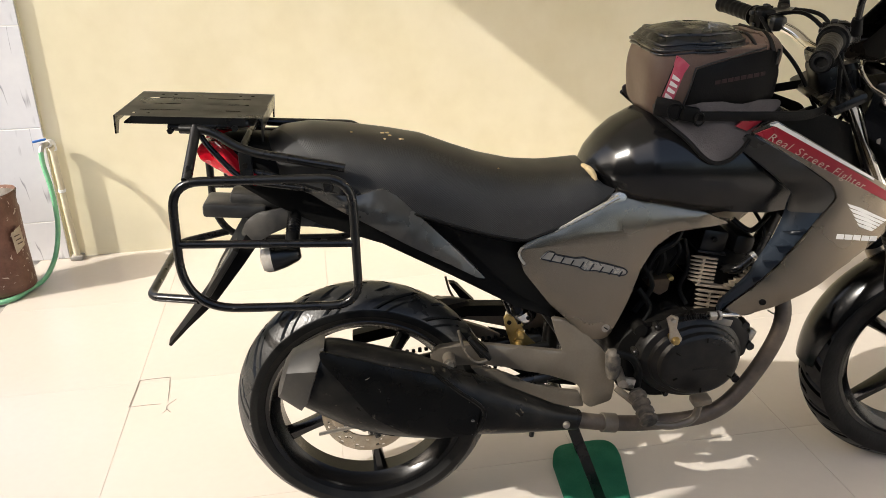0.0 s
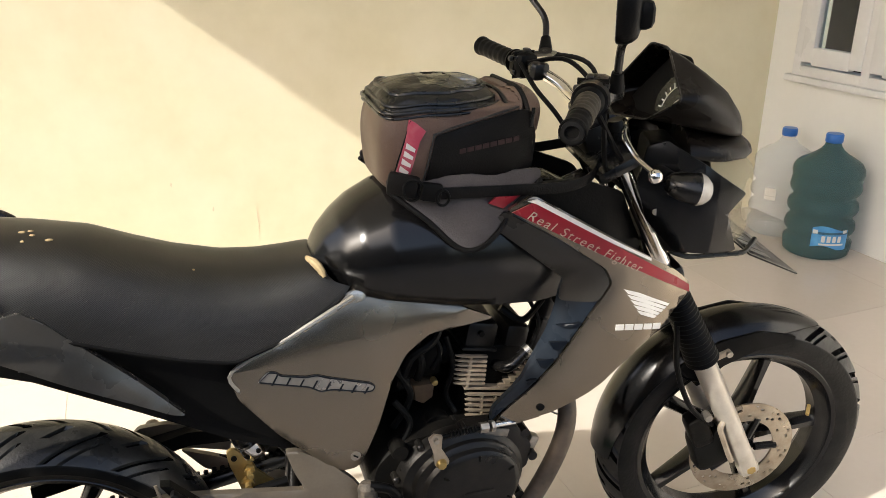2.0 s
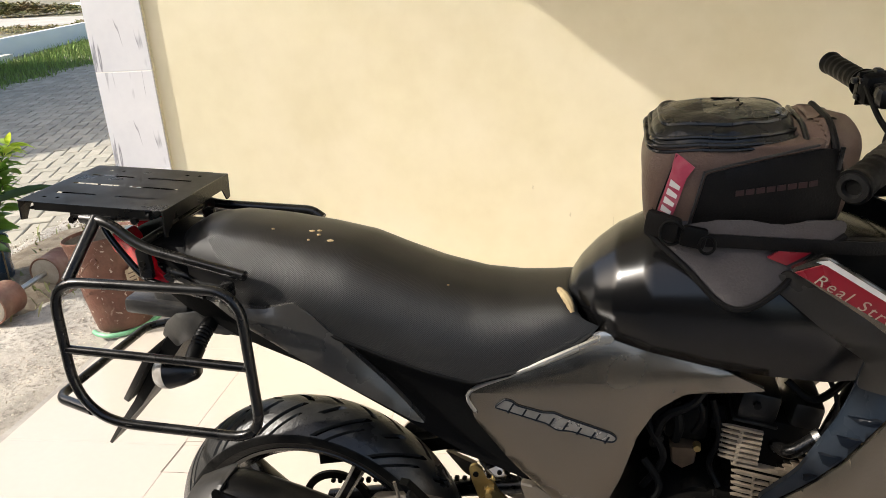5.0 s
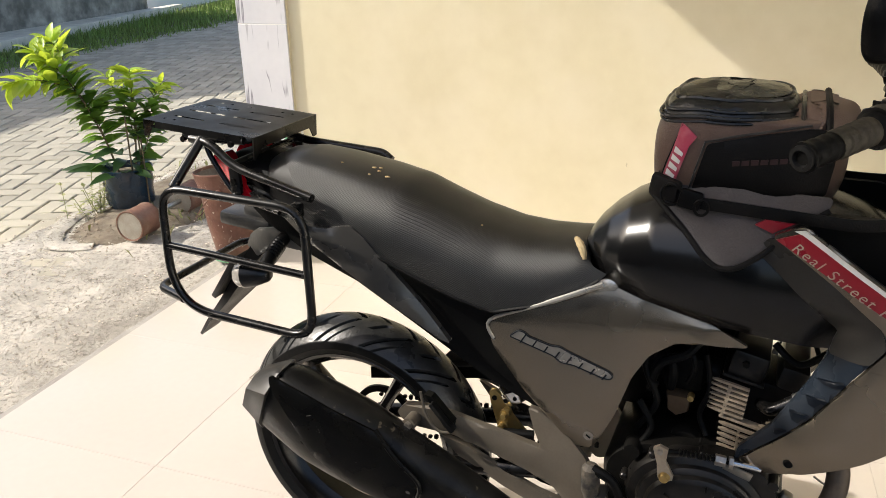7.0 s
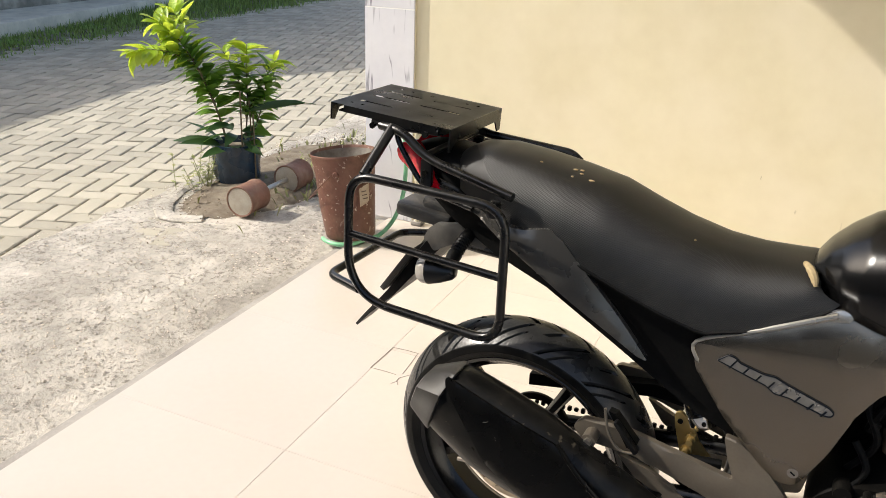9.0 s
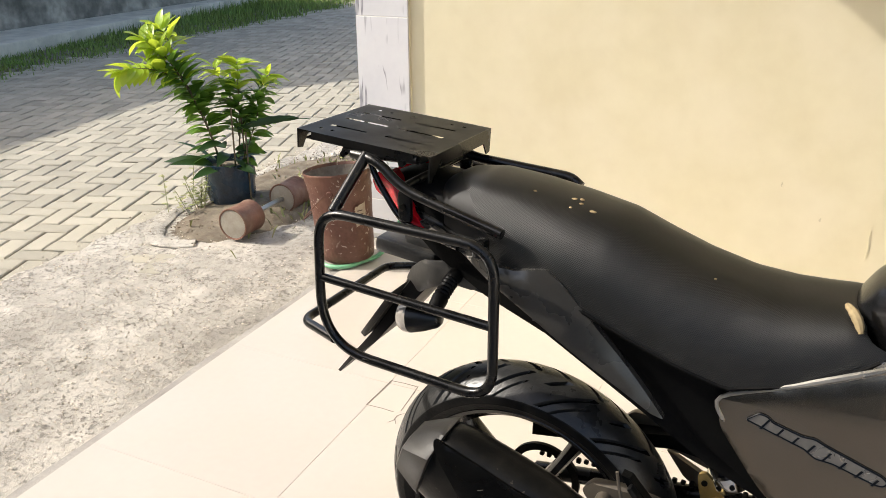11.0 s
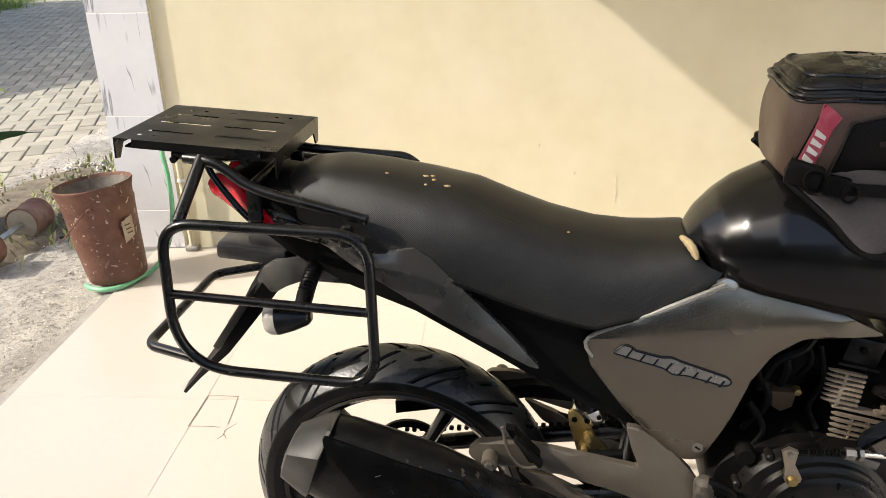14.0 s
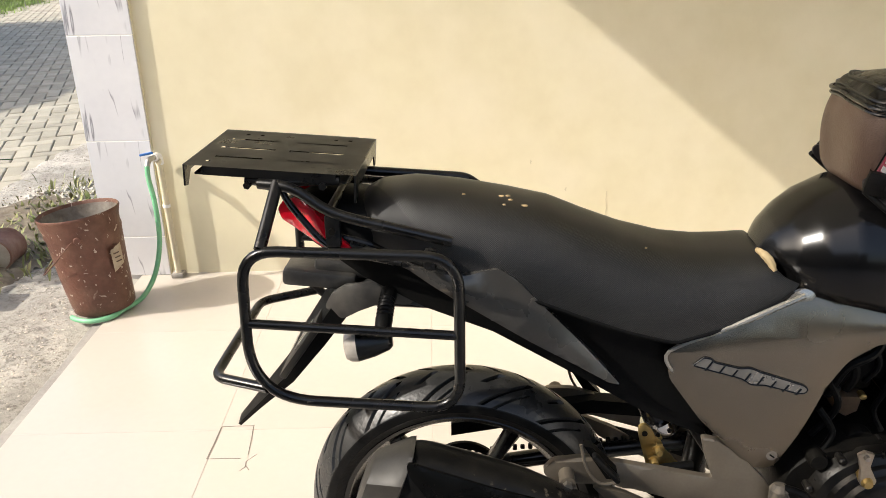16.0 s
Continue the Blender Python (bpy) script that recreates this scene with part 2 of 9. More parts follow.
def veined(name):
    """White glazed tile with thin grey slanting veins."""
    m = material(name, (0.74, 0.74, 0.76), (0.66, 0.66, 0.69), 0.18, scale=3, fine=30, rough_var=0.05)
    nt, p = m.node_tree, m.node_tree.nodes["Principled BSDF"]
    src = p.inputs["Base Color"].links[0].from_socket
    tc = nt.nodes.new("ShaderNodeTexCoord")
    mp = nt.nodes.new("ShaderNodeMapping")
    mp.inputs["Rotation"].default_value = (0, radians(-15), 0)
    mp.inputs["Scale"].default_value = (8, 8, 0.75)
    nz = nt.nodes.new("ShaderNodeTexNoise")
    nz.inputs["Scale"].default_value, nz.inputs["Detail"].default_value, nz.inputs["Distortion"].default_value = 1.3, 3, 0.35
    nt.links.new(tc.outputs["Object"], mp.inputs[0])
    nt.links.new(mp.outputs[0], nz.inputs["Vector"])
    sub = nt.nodes.new("ShaderNodeMath")
    sub.operation = "SUBTRACT"
    sub.inputs[1].default_value = 0.5
    nt.links.new(nz.outputs[0], sub.inputs[0])
    ab = nt.nodes.new("ShaderNodeMath")
    ab.operation = "ABSOLUTE"
    nt.links.new(sub.outputs[0], ab.inputs[0])
    mr = nt.nodes.new("ShaderNodeMapRange")
    mr.inputs[1].default_value, mr.inputs[2].default_value = 0.0, 0.016
    mr.inputs[3].default_value, mr.inputs[4].default_value = 0.95, 0.0
    nt.links.new(ab.outputs[0], mr.inputs[0])
    n2 = nt.nodes.new("ShaderNodeTexNoise")
    n2.inputs["Scale"].default_value = 5
    nt.links.new(tc.outputs["Object"], n2.inputs["Vector"])
    g = nt.nodes.new("ShaderNodeMapRange")
    g.inputs[1].default_value, g.inputs[2].default_value = 0.50, 0.60
    nt.links.new(n2.outputs[0], g.inputs[0])
    mu = nt.nodes.new("ShaderNodeMath")
    mu.operation = "MULTIPLY"
    nt.links.new(mr.outputs[0], mu.inputs[0])
    nt.links.new(g.outputs[0], mu.inputs[1])
    mx = nt.nodes.new("ShaderNodeMix")
    mx.data_type = "RGBA"
    mx.inputs[7].default_value = (0.22, 0.22, 0.25, 1)
    nt.links.new(mu.outputs[0], mx.inputs[0])
    nt.links.new(src, mx.inputs[6])
    nt.links.new(mx.outputs[2], p.inputs["Base Color"])
    return m


M["marble"] = veined("veined_wall_tile")
M["white_frame"] = material("white_frame_paint", (0.80, 0.80, 0.80), (0.73, 0.73, 0.74), 0.35, scale=4, fine=40)
M["dark_room"] = material("dark_interior", (0.030, 0.018, 0.014), (0.018, 0.012, 0.010), 0.8, scale=4)
M["pvc"] = material("pvc_pipe", (0.72, 0.66, 0.50), (0.62, 0.55, 0.40), 0.4, scale=12, dust=(0.45, 0.38, 0.27), dust_amount=0.4)
M["hose"] = material("green_hose", (0.20, 0.52, 0.28), (0.16, 0.44, 0.24), 0.35, scale=15, fine=90, dust=(0.45, 0.55, 0.40), dust_amount=0.25)
M["blue_plastic"] = material("blue_plastic", (0.03, 0.16, 0.50), (0.02, 0.11, 0.40), 0.35)
M["tin"] = material("dull_tin", (0.55, 0.54, 0.50), (0.38, 0.36, 0.33), 0.4, 0.9, scale=20)

def crumbly(name):
    """Worn concrete: pale fines and grey stains in patches, speckled with grit that stands out of it."""
    m = material(name, (0.74, 0.69, 0.60), (0.36, 0.33, 0.28), 0.92, scale=1.5, fine=16, mix=1.5, dust=(0.24, 0.22, 0.185), dust_amount=0.6)
    nt, p = m.node_tree, m.node_tree.nodes["Principled BSDF"]
    src = p.inputs["Base Color"].links[0].from_socket
    tc = nt.nodes.new("ShaderNodeTexCoord")
    grit, patch = nt.nodes.new("ShaderNodeTexNoise"), nt.nodes.new("ShaderNodeTexNoise")
    grit.inputs["Scale"].default_value, grit.inputs["Detail"].default_value, grit.inputs["Roughness"].default_value = 48, 6, 0.75
    patch.inputs["Scale"].default_value, patch.inputs["Detail"].default_value = 6, 5
    for n in (grit, patch):
        nt.links.new(tc.outputs["Object"], n.inputs["Vector"])
    thr = nt.nodes.new("ShaderNodeMapRange")
    thr.inputs[1].default_value, thr.inputs[2].default_value = 0.50, 0.60
    nt.links.new(grit.outputs[0], thr.inputs[0])
    pr = nt.nodes.new("ShaderNodeMapRange")
    pr.inputs[1].default_value, pr.inputs[2].default_value, pr.inputs[3].default_value, pr.inputs[4].default_value = 0.38, 0.60, 0.25, 0.95
    nt.links.new(patch.outputs[0], pr.inputs[0])
    mu = nt.nodes.new("ShaderNodeMath")
    mu.operation = "MULTIPLY"
    nt.links.new(thr.outputs[0], mu.inputs[0])
    nt.links.new(pr.outputs[0], mu.inputs[1])
    mx = nt.nodes.new("ShaderNodeMix")
    mx.data_type = "RGBA"
    mx.inputs[7].default_value = (0.19, 0.17, 0.14, 1)
    nt.links.new(mu.outputs[0], mx.inputs[0])
    nt.links.new(src, mx.inputs[6])
    nt.links.new(mx.outputs[2], p.inputs["Base Color"])
    bn = nt.nodes.new("ShaderNodeBump")
    bn.inputs["Strength"].default_value, bn.inputs["Distance"].default_value = 1.0, 0.008
    nt.links.new(grit.outputs[0], bn.inputs["Height"])
    nt.links.new(bn.outputs[0], p.inputs["Normal"])
    return m


M["concrete"] = crumbly("crumbling_concrete")

WALL_Y, WIN_X, EDGE_X = 3.342, 3.255, -1.162

# ---- ground, road and apron ----
bm = bmesh.new()
bmesh.ops.create_grid(bm, x_segments=40, y_segments=40, size=150)
for v in bm.verts:
    v.co.z = -0.075
solid("ground", bm, M["far_ground"], "bare brown earth reaching to the horizon", kind="structure")


def rough_sheet(x0, x1, y0, y1, step, zf, inside):
    bm = bmesh.new()
    nx, ny = int((x1 - x0) / step), int((y1 - y0) / step)
    grid = {}
    for i in range(nx + 1):
        for j in range(ny + 1):
            x, y = x0 + i * step, y0 + j * step
            if inside(x, y):
                grid[i, j] = bm.verts.new((x, y, zf(x, y)))
    for i in range(nx):
        for j in range(ny):
            q = [grid.get(k) for k in ((i, j), (i + 1, j), (i + 1, j + 1), (i, j + 1))]
            if all(q):
                bm.faces.new(q)
    return bm


def road_edge(y):
    return -2.40 + 0.06 * noise.noise((0, y * 1.9, 3)) + 0.05 * noise.noise((0, y * 7, 5)) - 0.10 * sm(2.4, 1.2, y)


bm = rough_sheet(-2.75, EDGE_X - 0.005, -4.0, 6.5, 0.022,
                 lambda x, y: -0.012 - 0.05 * sm(road_edge(y) + 0.05, road_edge(y) - 0.06, x) + 0.010 * noise.noise((x * 2.2, y * 2.2, 0)) + 0.005 * noise.noise((x * 11, y * 11, 2)) + 0.004 * noise.noise((x * 26, y * 26, 4)) - 0.012 * sm(EDGE_X - 0.35, EDGE_X, x),
                 lambda x, y: True)
solid("concrete_apron", bm, M["concrete"], "crumbling pale concrete apron dusted with gravel", kind="structure")

# soil bed with its pale cement rim
def in_bed(x, y):
    return ((x + 1.93) / 0.36) ** 2 + ((y - 3.75) / 0.82) ** 2 < 1 + 0.25 * noise.noise((x * 5, y * 5, 7))


bm = rough_sheet(-2.45, -1.35, 2.7, 4.9, 0.025, lambda x, y: -0.016 + 0.050 * sm(1.05, 0.35, ((x + 1.93) / 0.36) ** 2 + ((y - 3.75) / 0.82) ** 2) + 0.012 * noise.noise((x * 12, y * 12, 1)), in_bed)
solid("soil_bed", bm, M["soil"], "dry brown soil bed beside the concrete apron", kind="structure", at=pose(-0.03, -0.03, 0))
rim = [(-2.0 + 0.30 * math.cos(a) * 1.0, 3.55 + 0.66 * math.sin(a) + 0.02 * noise.noise((a * 3, 0, 0)), 0.0) for a in [math.radians(k) for k in range(150, 300, 6)]]
bm = tube(rim, [0.045 + 0.018 * noise.noise((k * 0.7, 1, 1)) for k in range(len(rim))], 10)
for v in bm.verts:
    v.co.z = v.co.z * 0.20 - 0.010
solid("cement_rim", bm, M["concrete"], "worn pale cement rim round the soil bed", kind="structure", at=pose(-0.05, -0.03, 0))

# gravel and crumbs
def crumbs(name, n, area, size, mat, label, seed):
    rnd = random.Random(seed)
    vs, fs = [], []
    for _ in range(n):
        x, y, z = area(rnd)
        s = size * rnd.uniform(0.4, 1.5)
        o = len(vs)
        for dx, dy, dz in ((1, 0, 0), (-1, 0, 0), (0, 1, 0), (0, -1, 0), (0, 0, 1), (0, 0, -1)):
            k = rnd.uniform(0.5, 1.1)
            vs.append((x + s * dx * k, y + s * dy * k, z + 0.6 * s * dz * k))
        for a, b, c in ((0, 2, 4), (2, 1, 4), (1, 3, 4), (3, 0, 4), (2, 0, 5), (1, 2, 5), (3, 1, 5), (0, 3, 5)):
            fs.append((o + a, o + b, o + c))
    me = bpy.data.meshes.new(name)
    me.from_pydata(vs, [], fs)
    me.materials.append(mat)
    return tagged(new(name, me), label, "gravel", kind="stuff")


M["gravel"] = random_tint(material("gravel", (0.60, 0.54, 0.45), (0.44, 0.39, 0.32), 0.9, scale=30), 0.35, True)
crumbs("gravel", 9500, lambda r: (r.uniform(-2.42, -1.24), r.uniform(-0.8, 4.6), -0.008), 0.0050, M["gravel"], "loose grey gravel scattered over the concrete apron", 4)
crumbs("soil_crumbs", 2600, lambda r: (-1.99 + r.gauss(0, 0.13), 3.72 + r.gauss(0, 0.32), 0.02), 0.006, random_tint(material("clods", (0.24, 0.19, 0.13), (0.13, 0.10, 0.07), 0.95, scale=30), 0.4, True), "brown clods and grit on the soil bed", 5)

# a spill of pale pebbles between the soil bed and the pillar
crumbs("pebbles", 420, lambda r: (-1.85 + r.gauss(0, 0.10), 4.30 + r.gauss(0, 0.15), 0.004 + 0.02 * r.random()), 0.020, random_tint(material("pale_pebbles", (0.50, 0.47, 0.40), (0.36, 0.33, 0.28), 0.85, scale=14), 0.3, True), "pale pebbles heaped behind the pail", 12)

# ---- road across the front, paved in herringbone ----
ROAD = pose(-2.31, 3.0, 0, 0, 0, 10)
road = thing("road", "grey concrete block road laid in herringbone", "road", ROAD, kind="structure")
BW = 0.107


def paver_mesh(bm, x, y, lx, ly, z):
    g, c, h = 0.0035, 0.006, 0.05
    x0, x1, y0, y1 = x + g, x + lx - g, y + g, y + ly - g
    lo = [bm.verts.new(p) for p in ((x0, y0, z - h), (x1, y0, z - h), (x1, y1, z - h), (x0, y1, z - h))]
    mi = [bm.verts.new(p) for p in ((x0, y0, z - c * 0.7), (x1, y0, z - c * 0.7), (x1, y1, z - c * 0.7), (x0, y1, z - c * 0.7))]
    hi = [bm.verts.new(p) for p in ((x0 + c, y0 + c, z), (x1 - c, y0 + c, z), (x1 - c, y1 - c, z), (x0 + c, y1 - c, z))]
    bm.faces.new(hi)
    for a, b in ((lo, mi), (mi, hi)):
        for k in range(4):
            bm.faces.new((a[k], a[(k + 1) % 4], b[(k + 1) % 4], b[k]))


bm = bmesh.new()
bmesh.ops.create_grid(bm, x_segments=2, y_segments=2, size=1)
for v in bm.verts:
    v.co = Vector((-2.5 + 3.3 * v.co.x, 8 + 20 * v.co.y, -0.034))
part("joint_sand", bm, M["sand"], road)

# ---- grass verge, ledge, stained wall and open lot over the road ----
BACK = pose(-8.75, 7.4, 0, 0, 0, 6.5)


def verge_edge(y):
    return lerp([(-5, -3.9), (-1, -3.8), (3.7, -3.60), (6.2, -3.52), (9.7, -3.05), (20, -2.7)], y)[0] + 0.20 * noise.noise((y * 1.1, 0, 0)) + 0.08 * noise.noise((y * 4.3, 2, 0))


rnd = random.Random(8)
vs, fs = [], []
for _ in range(46000):
    y = rnd.uniform(-3, 21)
    front, back = verge_edge(y), -4.64 - 0.052 * (y - 4.48)
    f = rnd.random() ** 0.8
    x = front + (back - front) * f + rnd.gauss(0, 0.05)
    lush = sm(3.0, 9.0, y) * (0.35 + 0.65 * f)
    if x < back - 0.02 or rnd.random() > 0.45 + 0.55 * lush + 0.5 * noise.noise((x * 1.6, y * 1.6, 4)):
        continue
    p = ROAD @ Vector((x, y, -0.05))
    h, w, a, l = rnd.uniform(0.03, 0.09) + 0.14 * lush * rnd.random() ** 2, rnd.uniform(0.006, 0.014), rnd.uniform(0, 6.28), rnd.uniform(0, 0.07)
    o = len(vs)
    vs += [(p.x - w * math.cos(a), p.y - w * math.sin(a), p.z), (p.x + w * math.cos(a), p.y + w * math.sin(a), p.z), (p.x + l * math.cos(a + 1.3), p.y + l * math.sin(a + 1.3), p.z + h)]
    fs.append((o, o + 1, o + 2))
me = bpy.data.meshes.new("verge_grass")
me.from_pydata(vs, [], fs)
M["grass"] = random_tint(material("grass_blades", (0.17, 0.30, 0.05), (0.22, 0.26, 0.07), 0.7, scale=3), 0.45, True)
me.materials.append(M["grass"])
tagged(new("verge_grass", me), "green grass verge along the far road edge", "grass", kind="stuff")
# the ledge narrows from the near end to the far end of the wall
foot = [(-4.6, -6.5), (-9.30, 13.6), (-9.45, 13.6), (-7.0, -8.0)]
bm = bmesh.new()
ring_loft(bm, [[(x, y, z) for x, y in foot] for z in (-0.08, 0.12)])
bmesh.ops.bevel(bm, geom=bm.edges[:], offset=0.012, segments=2, profile=0.5, affect="EDGES")
solid("road_ledge", bm, M["kerb"], "low weathered concrete ledge behind the grass verge", kind="structure")
top = [(-20, 3.35), (-3.4, 3.18), (-2.88, 3.20), (-2.75, 3.68), (-2.4, 3.95), (-1.84, 4.26), (5.3, 4.5)]
rings = [[BACK @ Vector((x, y, -0.1)) for y in (5.3, -20)] + [BACK @ Vector((x, y, z)) for y, z in top] for x in (-0.35, 0.0)]
solid("wall_opposite", ring_loft(bmesh.new(), rings), M["mossy"], "tall rain-stained grey rendered wall across the road", kind="structure")
solid("wall_lot", block(0.14, 24, 0.42, pose(-9.80, 12.8, 0.13, 0, 0, 8.5) @ pose(0, 12, 0), 0.012), M["white_wall"], "low white painted wall along an open lot", kind="structure")
M["path"] = material("worn_path_concrete", (0.50, 0.47, 0.41), (0.38, 0.355, 0.31), 0.9, scale=0.8, fine=9, bump=0.3, dust=(0.30, 0.27, 0.21), dust_amount=0.4)
path = [(-28.8, 28.8), (-7.0, 21.0), (-8.1, 25.5), (-32.0, 34.2)]
solid("lot_path", ring_loft(bmesh.new(), [[(x, y, z) for x, y in path] for z in (-0.09, -0.03)]), M["path"], "pale concrete path across the lot", kind="structure")
solid("lot_slab", block(2.6, 1.6, 0.34, pose(-20.2, 35.2, 0.10, 0, 0, -18), 0.02), M["white_wall"], "low white plastered slab in the lot", kind="structure")
# ---- porch ----
floor = thing("floor", "glossy cream ceramic porch floor tiles", "floor", kind="structure")
bm = block(WIN_X - EDGE_X, 6.0, 0.10, pose((WIN_X + EDGE_X) / 2, 0.4, -0.0512), 0)
part("floor_bed", bm, M["grout"], floor, "thin joints of grout")
bm = bmesh.new()
lip = [(EDGE_X - 0.02 + 0.006 * noise.noise((0, y * 3, 0)), y, -0.006) for y in [k * 0.1 - 3.0 for k in range(64)]]
rings = []
for x, y, z in lip:
    w = 0.022 + 0.006 * noise.noise((3, y * 4, 0))
    rings.append([(x - w, y, -0.06), (x - w, y, z - 0.010), (x - w * 0.6, y, z - 0.002), (x + 0.018, y, z), (x + 0.018, y, -0.06)])
ring_loft(bm, rings)
solid("floor_lip", bm, M["lip"], "rough grey cement lip along the porch edge", kind="structure")

M["crack"] = material("dark_crack", (0.24, 0.205, 0.17), (0.17, 0.145, 0.12), 0.9)
for pts, w in (([(-0.5435, 2.237), (-0.5450, 2.165), (-0.5480, 2.093)], 0.0020), ([(-0.5435, 2.238), (-0.50, 2.2405), (-0.452, 2.2395)], 0.0009), ([(-0.4530, 2.236), (-0.446, 2.17), (-0.441, 2.105)], 0.0007), ([(-0.548, 2.092), (-0.50, 2.0935), (-0.458, 2.091)], 0.0007), ([(-0.418, 2.108), (-0.440, 2.078), (-0.438, 2.055), (-0.448, 2.040)], 0.0010), ([(-0.437, 2.060), (-0.425, 2.042)], 0.0008)):
    pts = [(x - 0.027, y + 0.002) for x, y in pts]
    rings = [[(x - w, y - w, 0.0004), (x + w, y + w, 0.0004), (x + w, y + w, 0.0012), (x - w, y - w, 0.0012)] for x, y in pts]
    solid("floor_crack", ring_loft(bmesh.new(), rings), M["crack"], "thin dark crack in the floor tile", kind="structure")

# dark finish of the added walls out of view, for dim reflections
M["unseen_wall"] = material("dark_unseen_wall", (0.085, 0.080, 0.072), (0.045, 0.042, 0.038), 0.85, scale=2.0, fine=14, bump=0.4, dust=(0.12, 0.115, 0.10), dust_amount=0.4)
# main wall with the tiled end, and its neighbours
bm = block(WIN_X + 1.06 + 0.2, 0.15, 3.0, pose((WIN_X + 0.2 - 1.06) / 2, WALL_Y + 0.087, 1.45, 0, 0, 0.4), 0)
solid("wall_main", bm, M["wall"], "cream painted plaster wall of the porch", kind="structure")
pillar = thing("pillar", "pillar faced with white grey-veined wall tiles", "pillar", pose(-1.163, WALL_Y, 0), kind="structure")
bm = block(0.225, 0.20, 3.0, pose(0, 0.09, 1.45), 0)
part("core", bm, M["white_frame"], pillar)
bm = block(0.006, 0.20, 3.0, pose(0.121, 0.085, 1.45), 0)
part("painted_side", bm, M["wall"], pillar, "cream painted side of the pillar")
bm = block(0.15, 4.3, 0.85, pose(WIN_X + 0.075, 1.35, 0.285), 0)
solid("wall_window_low", bm, M["white_wall"], "white painted wall under the window", kind="structure")
bm = block(0.15, 4.3, 0.9, pose(WIN_X + 0.075, 1.35, 2.5), 0)
solid("wall_window_high", bm, M["white_wall"], "white painted wall over the window", kind="structure")
bm = block(0.15, 2.80, 1.34, pose(WIN_X + 0.075, 0.625, 1.38), 0)
solid("wall_window_side", bm, M["white_wall"], "white painted wall beside the window", kind="structure")
bm = block(0.15, 0.24, 1.34, pose(WIN_X + 0.075, 3.332, 1.38), 0)
solid("wall_window_corner", bm, M["white_wall"], "narrow white painted pier between window and corner", kind="structure")
# added walls behind the camera, unseen, to keep reflections in the black parts dark
bm = block(2.6, 0.15, 2.6, pose(-0.10, -4.6, 1.22), 0)
solid("wall_back_left", bm, M["unseen_wall"], "unseen dark wall added to darken reflections", kind="structure")
bm = block(5.3, 0.15, 1.2, pose(3.85, -4.6, 0.52), 0)
solid("wall_back", bm, M["unseen_wall"], "unseen low dark wall added to darken reflections", kind="structure")
# added wall out of view that keeps sun off the near floor
bm = block(0.15, 5.45, 2.40, pose(-1.30, -1.925, 1.125), 0)
solid("wall_left", bm, M["unseen_wall"], "unseen dark wall added to block sun and darken reflections", kind="structure")
# ceiling out of view; its edges are placed to shape shade and sky light
bm = block(5.0, 2.95, 0.12, pose(-1.5 + 2.5, 2.10, 2.68 + 0.06), 0)
solid("ceiling", bm, M["ceiling"], "unseen pale ceiling that shades the porch", kind="structure")

# hairline cracks and flaked spots in the paint of the cream wall
M["scuff"] = material("flaked_paint_edge", (0.64, 0.575, 0.405), (0.56, 0.50, 0.345), 0.8, scale=20)
for x, z0, z1, w in ((0.738, 0.205, 0.313, 0.0016), (0.573, 0.318, 0.334, 0.0030), (0.430, 0.432, 0.450, 0.0022)):
    bm = bmesh.new()
    rings = []
    for k in range(7):
        f = k / 6
        c = x + 0.004 * noise.noise((x * 9, f * 4, 2))
        h = w * math.sin(math.pi * min(max(f, 0.06), 0.94)) + 0.0004
        yw = WALL_Y + 0.012 + 0.00698 * (x - 1.1975)
        rings.append([(c - h, yw - 0.0016, z0 + (z1 - z0) * f), (c + h, yw - 0.0016, z0 + (z1 - z0) * f), (c + h, yw + 0.01, z0 + (z1 - z0) * f), (c - h, yw + 0.01, z0 + (z1 - z0) * f)])
    solid("wall_scuff", ring_loft(bm, rings), M["scuff"], "hairline crack in the cream wall paint", kind="structure")

# window in the end wall
win = thing("window_1", "white framed casement window with dark glass", "window", pose(WIN_X, 2.618, -0.045), kind="structure")
glass = bpy.data.materials.new("window_glass")
glass.use_nodes = True
gp = glass.node_tree.nodes["Principled BSDF"]
gp.inputs["Base Color"].default_value, gp.inputs["Roughness"].default_value, gp.inputs["Transmission Weight"].default_value = (0.8, 0.85, 0.85, 1), 0.03, 1.0
M["glass"] = glass
bm = bmesh.new()
for yc in (0.57, 0.19, -0.19, -0.57):
    block(0.07, 0.045, 1.3, pose(0.02, yc, 1.40), 0.004, bm)
for zc in (0.775, 2.03):
    block(0.07, 1.18, 0.045, pose(0.021, 0, zc), 0.004, bm)
part("window_frame", bm, M["white_frame"], win)
for k, yc in enumerate((0.38, 0.0, -0.38)):
    bm = bmesh.new()
    for dy in (-0.135, 0.135):
        block(0.04, 0.07, 1.17, pose(0.0, yc + dy, 1.40), 0.006, bm)
    for zc in (0.845, 1.955):
        block(0.04, 0.21, 0.08, pose(0.0, yc, zc), 0.006, bm)
    sash = part("sash", bm, M["white_frame"], win)
    pane = part("pane", block(0.005, 0.21, 1.04, pose(0.01, yc, 1.40), 0), glass, sash, "dark reflecting glass pane")
part("window_sill", block(0.05, 1.24, 0.03, pose(-0.012, 0, 0.738), 0.006), M["white_frame"], win)
# flat board coloured dark in place of an unlit room behind the panes
bm = block(0.02, 2.2, 1.7, pose(WIN_X + 0.6, 2.5, 1.4), 0)
solid("backdrop_room", bm, M["dark_room"], "dark board standing in for the dim room behind the window", kind="structure")

